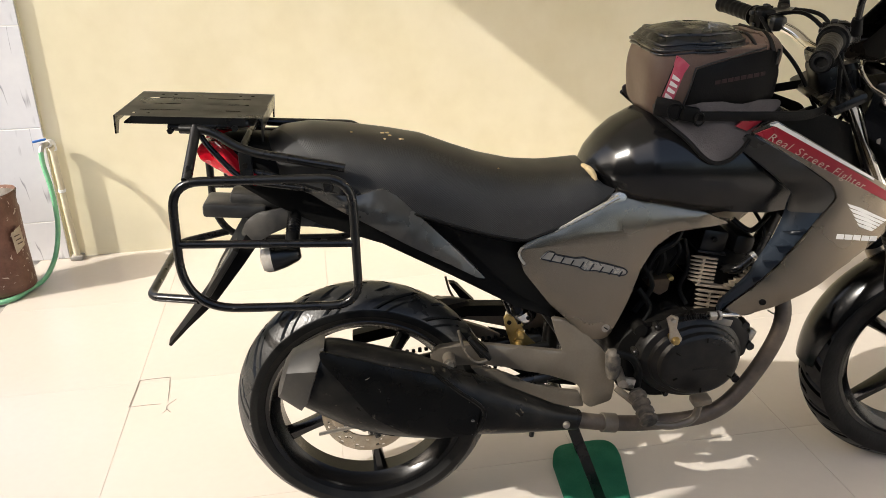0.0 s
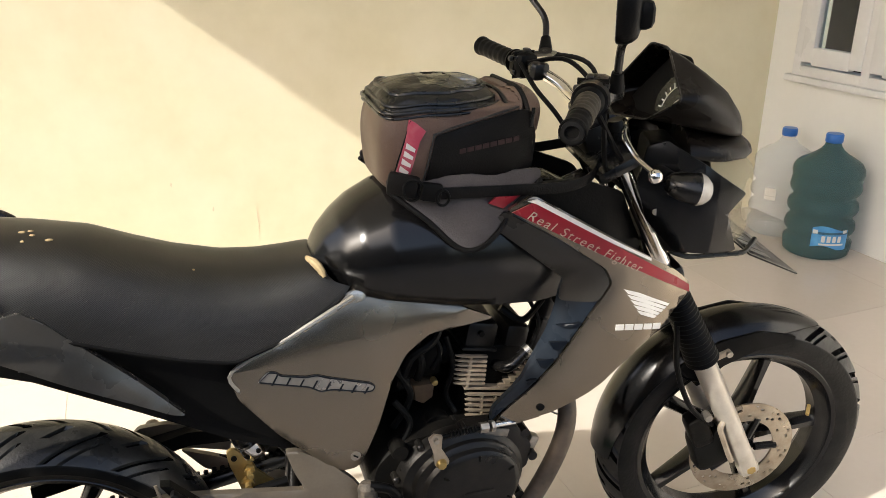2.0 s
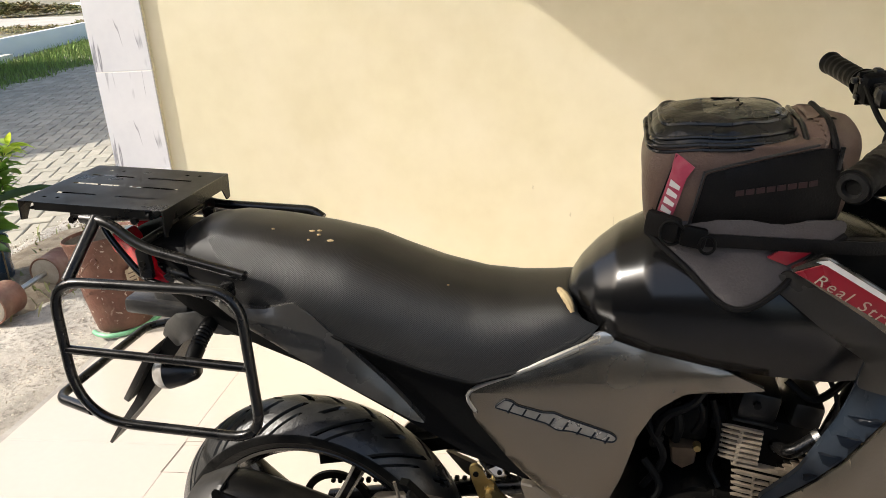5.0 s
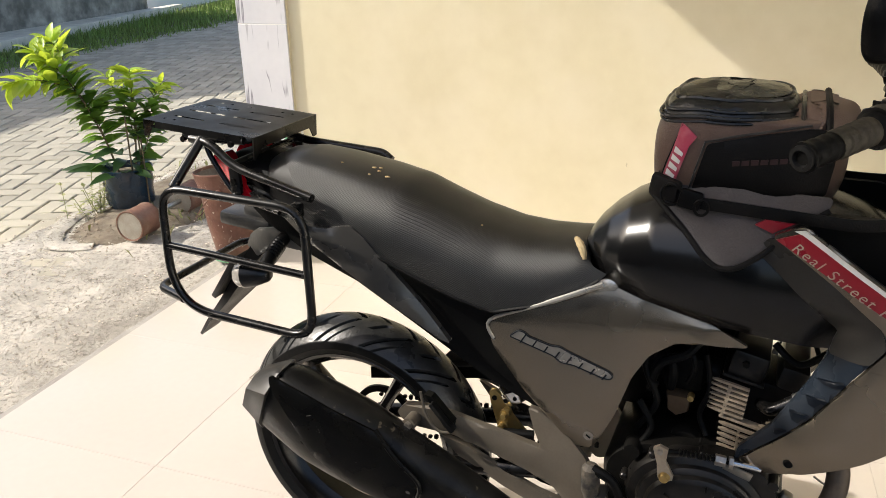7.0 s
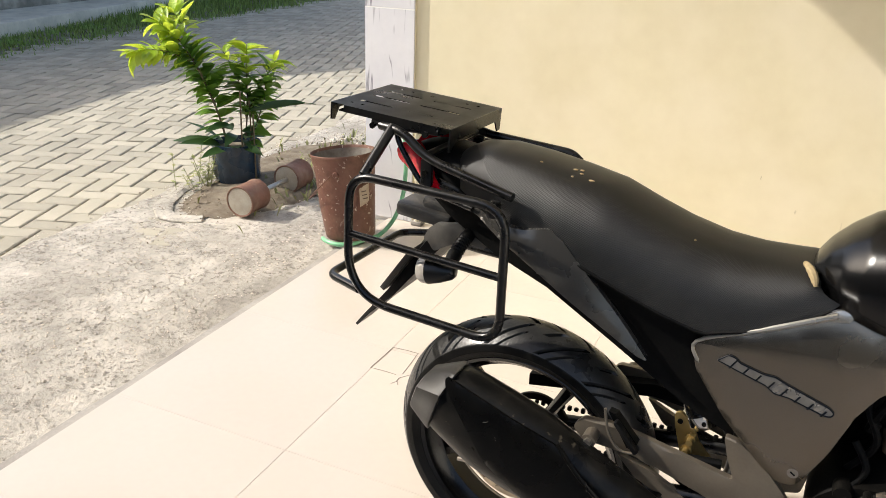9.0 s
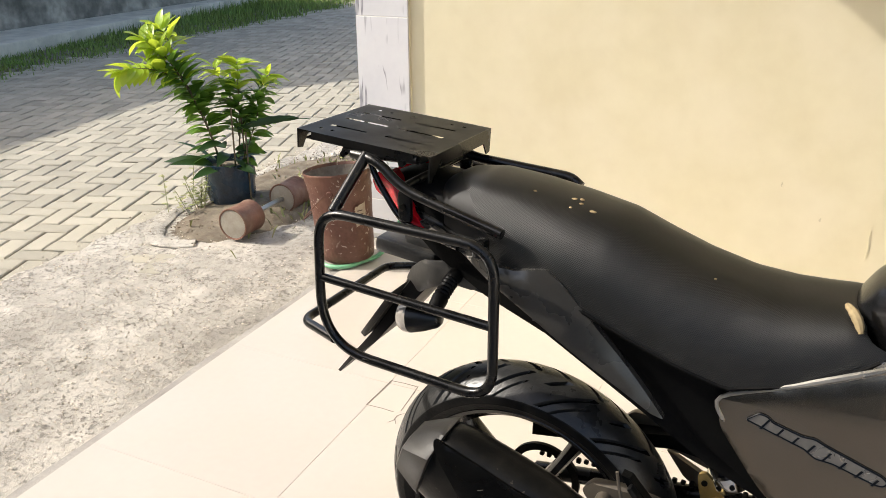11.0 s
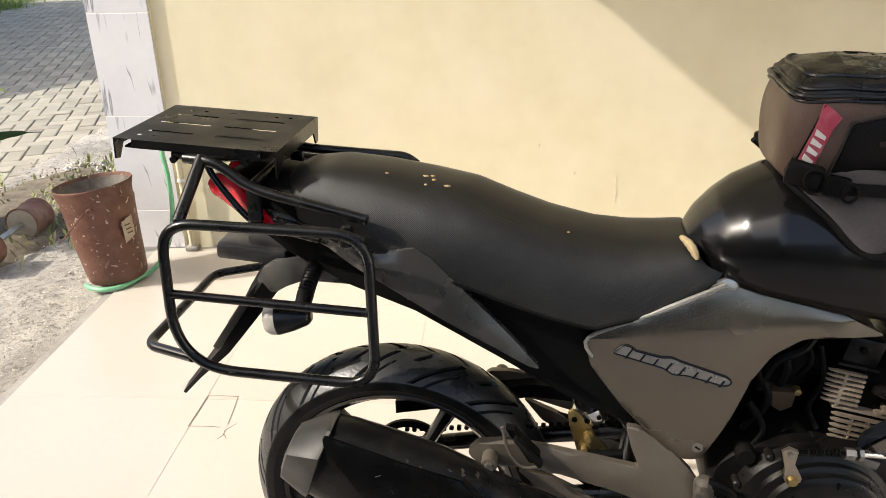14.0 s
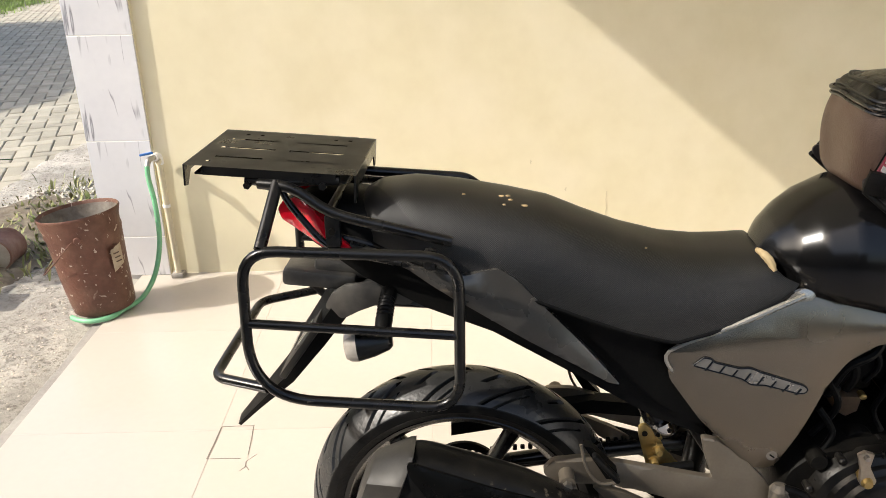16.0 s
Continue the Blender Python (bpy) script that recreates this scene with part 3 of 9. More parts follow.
# ---- pieces of floor, pillar and road ----
for i in range(9):
    for j in range(11):
        x0, x1 = -0.572 + 0.6 * (i - 1), -0.572 + 0.6 * i
        y0, y1 = 2.225 - 0.6 * (8 - j), 2.225 - 0.6 * (7 - j)
        x0, x1, y0, y1 = max(x0, EDGE_X), min(x1, WIN_X), max(y0, -2.55), min(y1, WALL_Y + 0.02)
        if x1 - x0 < 0.02 or y1 - y0 < 0.02:
            continue
        bm = block(x1 - x0 - 0.0007, y1 - y0 - 0.0007, 0.012, pose(0, 0, -0.006), 0.0005, seg=1)
        t = part("floor_tile", bm, M["tile"], floor)
        t.location = ((x0 + x1) / 2, (y0 + y1) / 2, 0)
for k in range(8):
    z0 = 0.170 + 0.395 * (k - 1)
    lo = max(z0, 0.0)
    part("grout_line", block(0.240, 0.012, 0.005, pose(0, -0.0150, z0 + 0.395), 0), M["white_wall"], pillar)
    bm = block(0.242, 0.010, z0 + 0.395 - lo - 0.003, pose(0, 0, 0), 0.0015, seg=1)
    t = part("wall_tile", bm, M["marble"], pillar)
    t.location = (0.0, -0.017, (lo + z0 + 0.395) / 2)
    bm = block(0.010, 0.20, z0 + 0.395 - lo - 0.003, pose(0, 0, 0), 0.0015, seg=1)
    t = part("wall_tile", bm, M["marble"], pillar)
    t.location = (-0.118, 0.09, (lo + z0 + 0.395) / 2)

half = {}
for key, (lx, ly) in (("h", (2 * BW, BW)), ("v", (BW, 2 * BW))):
    bm = bmesh.new()
    paver_mesh(bm, 0, 0, lx, ly, 0)
    me = bpy.data.meshes.new("paver")
    bm.to_mesh(me)
    bm.free()
    me.materials.append(M["paver"])
    half[key] = me
rnd = random.Random(3)
far_bm, count = bmesh.new(), 0
LAY = pose(-1.9, 1.0, 0, 0, 0, 9)
for i in range(-120, 175):
    for j in range(-60, 60):
        for key, ox, oy, lx, ly in (("h", 0, 0, 2, 1), ("v", 0, 1, 1, 2)):
            gx, gy = i + 4 * j + ox, i + oy
            c = LAY @ Vector(((gx + lx / 2) * BW, (gy + ly / 2) * BW, 0))
            if not (verge_edge(c.y) - 0.25 <= c.x <= 0.55 and -6.0 <= c.y <= 16):
                continue
            z = -0.020 + rnd.uniform(-0.003, 0.003)
            m = LAY @ pose(gx * BW, gy * BW, z, rnd.uniform(-0.6, 0.6), rnd.uniform(-0.6, 0.6), rnd.uniform(-0.5, 0.5))
            if -1.5 < c.x < 0.05 and -0.9 < c.y < 2.9 and count < 300 and ((c.x + 0.6) / 0.95) ** 2 + ((c.y - 0.7) / 1.7) ** 2 < 1.15:
                b = new("paver", half[key])
                b.parent = road
                b.matrix_basis = m
                count += 1
            else:
                n0 = len(far_bm.verts)
                paver_mesh(far_bm, 0, 0, lx * BW, ly * BW, 0)
                far_bm.verts.ensure_lookup_table()
                for v in far_bm.verts[n0:]:
                    v.co = m @ v.co
me = bpy.data.meshes.new("paver_field")
far_bm.to_mesh(me)
far_bm.free()
me.materials.append(M["paver_far"])
field = tagged(new("paver_field", me), "grey concrete blocks of the road", kind="stuff")
field.parent = road


# ==== the motorcycle: x forward, y to its left, z up, origin on the floor under the rear axle ====
BIKE = pose(0.087, 1.573, 0, 0, 0, -4.3)
STEER = Matrix.Translation((1.0, 0, 0.93)) @ Matrix.Rotation(radians(-9), 4, Vector((-0.43, 0, 0.903))) @ Matrix.Translation((-1.0, 0, -0.93))
M["rubber"] = material("tyre_rubber", (0.0045, 0.0045, 0.0045), (0.003, 0.003, 0.003), 0.48, scale=10, fine=160, bump=0.2, dust=(0.016, 0.015, 0.013), dust_amount=0.5, spec=0.2)
# worn rear tread coloured lighter than the sidewall, as lit; the front copy darker
M["tread_front"] = material("dusty_block_tread", (0.011, 0.011, 0.0105), (0.007, 0.007, 0.0066), 0.40, scale=14, fine=160, bump=0.2, dust=(0.05, 0.047, 0.04), dust_amount=0.5, spec=0.3)
M["tread"] = material("lit_worn_tread_rubber", (0.020, 0.020, 0.0195), (0.012, 0.012, 0.0115), 0.34, scale=14, fine=160, bump=0.2, dust=(0.055, 0.053, 0.048), dust_amount=0.5, spec=0.5)
# near-black rubber: the shade inside the grooves is put into their colour
M["groove"] = material("shaded_tread_groove", (0.0022, 0.0022, 0.0022), (0.0035, 0.0034, 0.0032), 0.9, scale=20, fine=160, spec=0.02)
M["black_paint"] = material("gloss_black_paint", (0.002, 0.002, 0.0023), (0.004, 0.004, 0.004), 0.22, scale=5, fine=60, rough_var=0.06, coat=0.0, dust=(0.008, 0.0072, 0.0064), dust_amount=0.25, spec=0.42)
M["satin_black"] = material("satin_black_steel", (0.0022, 0.0022, 0.0025), (0.0042, 0.0042, 0.004), 0.28, scale=14, fine=180, bump=0.05, dust=(0.020, 0.018, 0.015), dust_amount=0.35, spec=0.42)
speckle(M["satin_black"], 34, 0.72, 0.74, (0.10, 0.095, 0.085), 0.5)
M["plastic"] = material("matt_black_plastic", (0.0028, 0.0028, 0.003), (0.005, 0.005, 0.0046), 0.46, scale=9, fine=260, bump=0.12, dust=(0.009, 0.008, 0.0065), dust_amount=0.3, spec=0.09)
M["grey_plastic"] = material("dark_grey_plastic", (0.011, 0.011, 0.012), (0.018, 0.018, 0.017), 0.42, scale=8, fine=240, bump=0.08, dust=(0.2, 0.18, 0.15), dust_amount=0.3)
M["titan"] = material("titanium_grey_paint", (0.264, 0.229, 0.180), (0.230, 0.198, 0.155), 0.25, 0.94, scale=4, fine=400, rough_var=0.07, coat=0.15, dust=(0.13, 0.112, 0.088), dust_amount=0.15, spec=0.4)
M["tail_grey"] = material("smoke_grey_paint", (0.120, 0.114, 0.104), (0.088, 0.083, 0.076), 0.28, 0.65, scale=5, fine=300, dust=(0.085, 0.078, 0.066), dust_amount=0.4, spec=0.35)
M["shroud_dark"] = material("dark_shroud_paint", (0.050, 0.047, 0.042), (0.038, 0.036, 0.033), 0.34, 0.4, scale=5, fine=300, dust=(0.06, 0.055, 0.047), dust_amount=0.3, spec=0.3)
M["blue_grey"] = material("blue_grey_plastic", (0.011, 0.016, 0.023), (0.017, 0.022, 0.030), 0.30, scale=6, fine=250, dust=(0.035, 0.036, 0.036), dust_amount=0.25, spec=0.22)
M["red"] = material("dark_red_sticker", (0.26, 0.012, 0.022), (0.20, 0.010, 0.018), 0.35, scale=9, fine=90)
M["white"] = material("white_sticker", (0.74, 0.72, 0.68), (0.62, 0.60, 0.56), 0.4, scale=12, fine=80)
M["silver"] = material("silver_edge", (0.46, 0.44, 0.40), (0.36, 0.345, 0.315), 0.3, 0.8, scale=12)
M["chrome"] = material("chrome", (0.80, 0.79, 0.76), (0.62, 0.60, 0.56), 0.12, 1.0, scale=18, rough_var=0.07)
M["alu"] = material("cast_aluminium", (0.47, 0.40, 0.31), (0.34, 0.29, 0.22), 0.45, 0.6, scale=16, fine=220, bump=0.2, dust=(0.20, 0.15, 0.10), dust_amount=0.5)
M["fork_alu"] = material("painted_fork_leg", (0.56, 0.52, 0.45), (0.46, 0.43, 0.37), 0.4, 0.5, scale=12, fine=200, dust=(0.3, 0.25, 0.18), dust_amount=0.4)
M["bracket"] = material("champagne_bracket", (0.168, 0.142, 0.108), (0.122, 0.103, 0.079), 0.40, 0.4, scale=10, fine=200, dust=(0.13, 0.10, 0.07), dust_amount=0.4)
M["engine"] = material("grimy_engine_black", (0.0032, 0.0031, 0.003), (0.007, 0.0065, 0.0055), 0.42, 0.05, scale=14, fine=200, bump=0.15, dust=(0.014, 0.0112, 0.008), dust_amount=0.35, spec=0.09)
M["rust_pipe"] = material("heat_stained_pipe", (0.095, 0.074, 0.056), (0.055, 0.043, 0.033), 0.55, 0.3, scale=11, fine=120, bump=0.2, dust=(0.24, 0.18, 0.125), dust_amount=0.4)
M["muffler"] = material("scuffed_black_shell", (0.002, 0.002, 0.002), (0.004, 0.004, 0.0038), 0.30, scale=8, fine=200, dust=(0.010, 0.009, 0.0075), dust_amount=0.3, spec=0.12)
speckle(M["muffler"], 55, 0.70, 0.72, (0.16, 0.15, 0.13), 0.7)
M["muffler_grey"] = speckle(material("scuffed_grey_shell", (0.007, 0.0068, 0.0063), (0.0045, 0.0043, 0.004), 0.34, 0.1, scale=9, fine=160, bump=0.1, dust=(0.028, 0.025, 0.020), dust_amount=0.5, spec=0.2), 40, 0.66, 0.70, (0.12, 0.10, 0.07), 0.6)
M["mud"] = material("muddy_worn_rubber", (0.050, 0.042, 0.033), (0.018, 0.016, 0.013), 0.8, scale=26, fine=150, bump=0.5, dust=(0.19, 0.155, 0.11), dust_amount=0.5)
M["fender_grey"] = material("grey_fender_plastic", (0.11, 0.107, 0.102), (0.080, 0.078, 0.074), 0.32, scale=8, fine=240, dust=(0.09, 0.083, 0.07), dust_amount=0.4)
M["emblem"] = material("dull_silver_emblem", (0.29, 0.276, 0.25), (0.20, 0.19, 0.17), 0.35, 0.7, scale=20)
M["vent_blue"] = material("dark_blue_vent", (0.0025, 0.004, 0.007), (0.004, 0.006, 0.009), 0.4, scale=8, spec=0.2)
M["muffler_cap"] = material("scratched_grey_cap", (0.034, 0.032, 0.029), (0.022, 0.021, 0.019), 0.46, 0.0, scale=10, fine=160, bump=0.05, dust=(0.05, 0.043, 0.032), dust_amount=0.5, spec=0.3)
M["disc"] = material("stained_brake_disc", (0.47, 0.42, 0.33), (0.34, 0.29, 0.22), 0.32, 0.85, scale=20, fine=200, dust=(0.25, 0.16, 0.09), dust_amount=0.35)
M["brass"] = material("yellow_zinc", (0.50, 0.36, 0.14), (0.36, 0.25, 0.09), 0.4, 0.8, scale=25)
M["steel"] = material("dull_steel", (0.45, 0.42, 0.37), (0.30, 0.27, 0.23), 0.38, 0.9, scale=22, fine=200)
M["red_lens"] = material("red_tail_lens", (0.52, 0.006, 0.018), (0.40, 0.004, 0.012), 0.12, scale=20, coat=0.5)
M["clear_lens"] = material("milky_clear_lens", (0.52, 0.48, 0.42), (0.30, 0.27, 0.23), 0.08, scale=14, coat=0.4)
M["lamp_lens"] = material("yellowed_lamp_lens", (0.50, 0.45, 0.28), (0.42, 0.37, 0.22), 0.08, scale=10, rough_var=0.04)
M["lamp_lens"].node_tree.nodes["Principled BSDF"].inputs["Alpha"].default_value = 0.30
M["reflector"] = material("lamp_reflector", (0.55, 0.52, 0.42), (0.40, 0.37, 0.29), 0.25, 0.8, scale=10)
M["amber"] = material("amber_bulb", (0.5, 0.2, 0.03), (0.4, 0.15, 0.02), 0.2)
M["foam"] = material("yellow_foam", (0.40, 0.31, 0.165), (0.28, 0.20, 0.10), 0.9, scale=60, bump=0.5)
M["mirror"] = material("mirror_glass", (0.85, 0.85, 0.85), (0.85, 0.85, 0.85), 0.02, 1.0, rough_var=0.0)
M["dusty_black"] = material("dusty_black_paint", (0.010, 0.0095, 0.009), (0.016, 0.015, 0.013), 0.30, scale=6, fine=90, dust=(0.05, 0.043, 0.033), dust_amount=0.45, spec=0.35)
# plate top coloured greyer than the rack tubes, for dust and reflected wall light
M["rack_top"] = material("dusty_sheen_steel", (0.011, 0.0105, 0.010), (0.018, 0.017, 0.015), 0.34, scale=11, fine=160, dust=(0.05, 0.044, 0.035), dust_amount=0.4)
M["dial"] = material("dial_face", (0.034, 0.036, 0.027), (0.020, 0.021, 0.016), 0.25, scale=30)
M["hood"] = material("brownish_black_plastic", (0.0065, 0.0054, 0.0042), (0.010, 0.008, 0.0062), 0.32, scale=6, fine=240, bump=0.05, dust=(0.018, 0.0145, 0.010), dust_amount=0.3, spec=0.17)


def vinyl():
    """Black seat vinyl with its fine woven dimples."""
    m = material("seat_vinyl", (0.0026, 0.0027, 0.0026), (0.0045, 0.0045, 0.0043), 0.40, scale=6, fine=300, rough_var=0.07, dust=(0.020, 0.019, 0.017), dust_amount=0.5, spec=0.55)
    nt, p = m.node_tree, m.node_tree.nodes["Principled BSDF"]
    uv = nt.nodes.new("ShaderNodeUVMap")
    vo = nt.nodes.new("ShaderNodeTexVoronoi")
    vo.voronoi_dimensions = "2D"
    vo.inputs["Scale"].default_value, vo.inputs["Randomness"].default_value = 1.0, 0.0
    nt.links.new(uv.outputs[0], vo.inputs["Vector"])
    bn = nt.nodes.new("ShaderNodeBump")
    bn.inputs["Distance"].default_value = 0.0014
    # the weave covers the flanks, the top is smooth
    sep = nt.nodes.new("ShaderNodeSeparateXYZ")
    nt.links.new(uv.outputs[0], sep.inputs[0])
    arc = nt.nodes.new("ShaderNodeMath")
    arc.operation = "SUBTRACT"
    nt.links.new(sep.outputs[0], arc.inputs[0])
    nt.links.new(sep.outputs[1], arc.inputs[1])
    ab = nt.nodes.new("ShaderNodeMath")
    ab.operation = "ABSOLUTE"
    nt.links.new(arc.outputs[0], ab.inputs[0])
    zone = nt.nodes.new("ShaderNodeMapRange")
    zone.inputs[1].default_value, zone.inputs[2].default_value, zone.inputs[3].default_value, zone.inputs[4].default_value = 30.0, 48.0, 0.03, 0.42
    nt.links.new(ab.outputs[0], zone.inputs[0])
    # the rear end of the seat is smooth, with a slanting border
    along_x = nt.nodes.new("ShaderNodeMath")
    along_x.operation = "ADD"
    nt.links.new(sep.outputs[0], along_x.inputs[0])
    nt.links.new(sep.outputs[1], along_x.inputs[1])
    slope = nt.nodes.new("ShaderNodeMath")
    slope.operation = "MULTIPLY_ADD"
    slope.inputs[1].default_value = -0.55
    nt.links.new(ab.outputs[0], slope.inputs[0])
    nt.links.new(along_x.outputs[0], slope.inputs[2])
    front = nt.nodes.new("ShaderNodeMapRange")
    front.inputs[1].default_value, front.inputs[2].default_value = -74.0, -72.0
    nt.links.new(slope.outputs[0], front.inputs[0])
    both = nt.nodes.new("ShaderNodeMath")
    both.operation = "MULTIPLY"
    nt.links.new(zone.outputs[0], both.inputs[0])
    nt.links.new(front.outputs[0], both.inputs[1])
    nt.links.new(both.outputs[0], bn.inputs["Strength"])
    inv = nt.nodes.new("ShaderNodeMapRange")
    inv.inputs[1].default_value, inv.inputs[2].default_value, inv.inputs[3].default_value, inv.inputs[4].default_value = 0.10, 0.62, 1.0, 0.0
    nt.links.new(vo.outputs["Distance"], inv.inputs[0])
    nt.links.new(inv.outputs[0], bn.inputs["Height"])
    # tips of the weave painted lighter, for the highlights on the raised dots
    tip = nt.nodes.new("ShaderNodeMapRange")
    tip.inputs[1].default_value, tip.inputs[2].default_value, tip.inputs[3].default_value, tip.inputs[4].default_value = 0.16, 0.34, 1.0, 0.0
    nt.links.new(vo.outputs["Distance"], tip.inputs[0])
    tz = nt.nodes.new("ShaderNodeMath")
    tz.operation = "MULTIPLY"
    nt.links.new(tip.outputs[0], tz.inputs[0])
    nt.links.new(both.outputs[0], tz.inputs[1])
    mx = nt.nodes.new("ShaderNodeMix")
    mx.data_type = "RGBA"
    src = p.inputs["Base Color"].links[0].from_socket
    mx.inputs[7].default_value = (0.042, 0.040, 0.034, 1)
    nt.links.new(tz.outputs[0], mx.inputs[0])
    nt.links.new(src, mx.inputs[6])
    nt.links.new(mx.outputs[2], p.inputs["Base Color"])
    nt.links.new(bn.outputs[0], p.inputs["Normal"])
    # the smooth rear end is duller
    dull = nt.nodes.new("ShaderNodeMapRange")
    dull.inputs[3].default_value, dull.inputs[4].default_value = 0.20, 0.0
    nt.links.new(front.outputs[0], dull.inputs[0])
    total = nt.nodes.new("ShaderNodeMath")
    total.operation = "ADD"
    nt.links.new(p.inputs["Roughness"].links[0].from_socket, total.inputs[0])
    nt.links.new(dull.outputs[0], total.inputs[1])
    nt.links.new(total.outputs[0], p.inputs["Roughness"])
    return m


M["vinyl"] = vinyl()

bike = thing("motorcycle", "black and titanium-grey motorcycle on its centre stand with luggage rack", "motorcycle", BIKE)


# ---- wheels ----
def tyre_mesh(R, w, rim, n, depth, drop, sweep, fat):
    """A tyre whose mesh runs along its slanted tread grooves, so that their walls stay clean."""
    bm = bmesh.new()
    prof = [(-0.40, rim - 0.004), (-0.455, rim + 0.010), (-0.495, rim + 0.5 * (R - drop - rim)), (-0.50, R - drop - 0.004), (-0.49, R - drop)]
    arc = [k / 16 * 0.475 for k in range(-16, 17)]
    prof += [(a, R - drop * (abs(a) / 0.49) ** 2.1) for a in arc]
    prof += [(-a, r) for a, r in prof[4::-1]]
    # the steps of one pitch: edges of the long and short grooves, right and left side half a pitch apart
    e = 0.006
    lo, hi = 0.10 - fat, 0.10 + fat
    s0, s1 = 0.36 - 0.6 * fat, 0.36 + 0.6 * fat
    half = [0.0, lo - e, lo + e, hi - e, hi + e, s0 - e, s0 + e, s1 - e, s1 + e]
    steps = half + [p + 0.5 for p in half]
    mids = sorted(steps + [(p + q) / 2 for p, q in zip(steps, steps[1:] + [1.0]) if q - p > 0.06])

    def cut(ph, a):
        s, p = abs(a), (ph + (0.5 if a > 0 else 0)) % 1
        if lo < p < hi and 0.06 < s < 0.47:
            return 1
        if s0 < p < s1 and 0.24 < s < 0.485:
            return 1
        return 1 if lo + 0.5 < p < hi + 0.5 and 0.02 < s < 0.20 else 0

    cols = [(i, ph) for i in range(n) for ph in mids]
    vs = []
    for i, ph in cols:
        row = []
        for a, r in prof:
            th = 2 * math.pi * ((i + ph) / n) - sweep * min(abs(a), 0.49) ** 1.25
            tread = r >= R - drop - 0.001 and cut(ph, a)
            rr = r - (depth if tread else 0)
            row.append(bm.verts.new((rr * math.sin(th), a * w, rr * math.cos(th))))
        vs.append(row)
    for c, (i, ph) in enumerate(cols):
        d = (c + 1) % len(cols)
        pm = (ph + (cols[d][1] if cols[d][1] > ph else 1.0)) / 2
        for k in range(len(prof) - 1):
            f = bm.faces.new((vs[c][k], vs[c][k + 1], vs[d][k + 1], vs[d][k]))
            am = (prof[k][0] + prof[k + 1][0]) / 2
            # 0 sidewall, 1 tread, 2 grooves with their shade painted in
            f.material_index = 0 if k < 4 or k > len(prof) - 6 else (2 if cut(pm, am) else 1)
    return bm


def ring_profile(pts, seg=96):
    """A closed profile of (y, r) turned round the axle."""
    bm = bmesh.new()
    rings = [[(r * math.sin(2 * math.pi * i / seg), y, r * math.cos(2 * math.pi * i / seg)) for y, r in pts] for i in range(seg)]
    return ring_loft(bm, rings, loop=True)


def disc_mesh(r0, r1, y, t):
    bm, seg = bmesh.new(), 144
    rr = [r0 + (r1 - r0) * k / 8 for k in range(9)]
    for side in (-t / 2, t / 2):
        vs = [[bm.verts.new((r * math.sin(2 * math.pi * i / seg), y + side, r * math.cos(2 * math.pi * i / seg))) for r in rr] for i in range(seg)]
        for i in range(seg):
            for k in range(8):
                hole = (k in (2, 5) and (i + (6 if k == 5 else 0)) % 12 in (0, 1)) or (k == 6 and i % 12 in (3, 4)) or (k == 3 and i % 24 in (15, 16))
                if not hole:
                    j = (i + 1) % seg
                    bm.faces.new((vs[i][k], vs[j][k], vs[j][k + 1], vs[i][k + 1]))
    bm2 = ring_profile([(y - t / 2, r1), (y + t / 2, r1), (y + t / 2, r1 - 0.0005), (y - t / 2, r1 - 0.0005)], 96)
    tmp = bpy.data.meshes.new("tmp")
    bm2.to_mesh(tmp)
    bm2.free()
    bm.from_mesh(tmp)
    bpy.data.meshes.remove(tmp)
    return bm


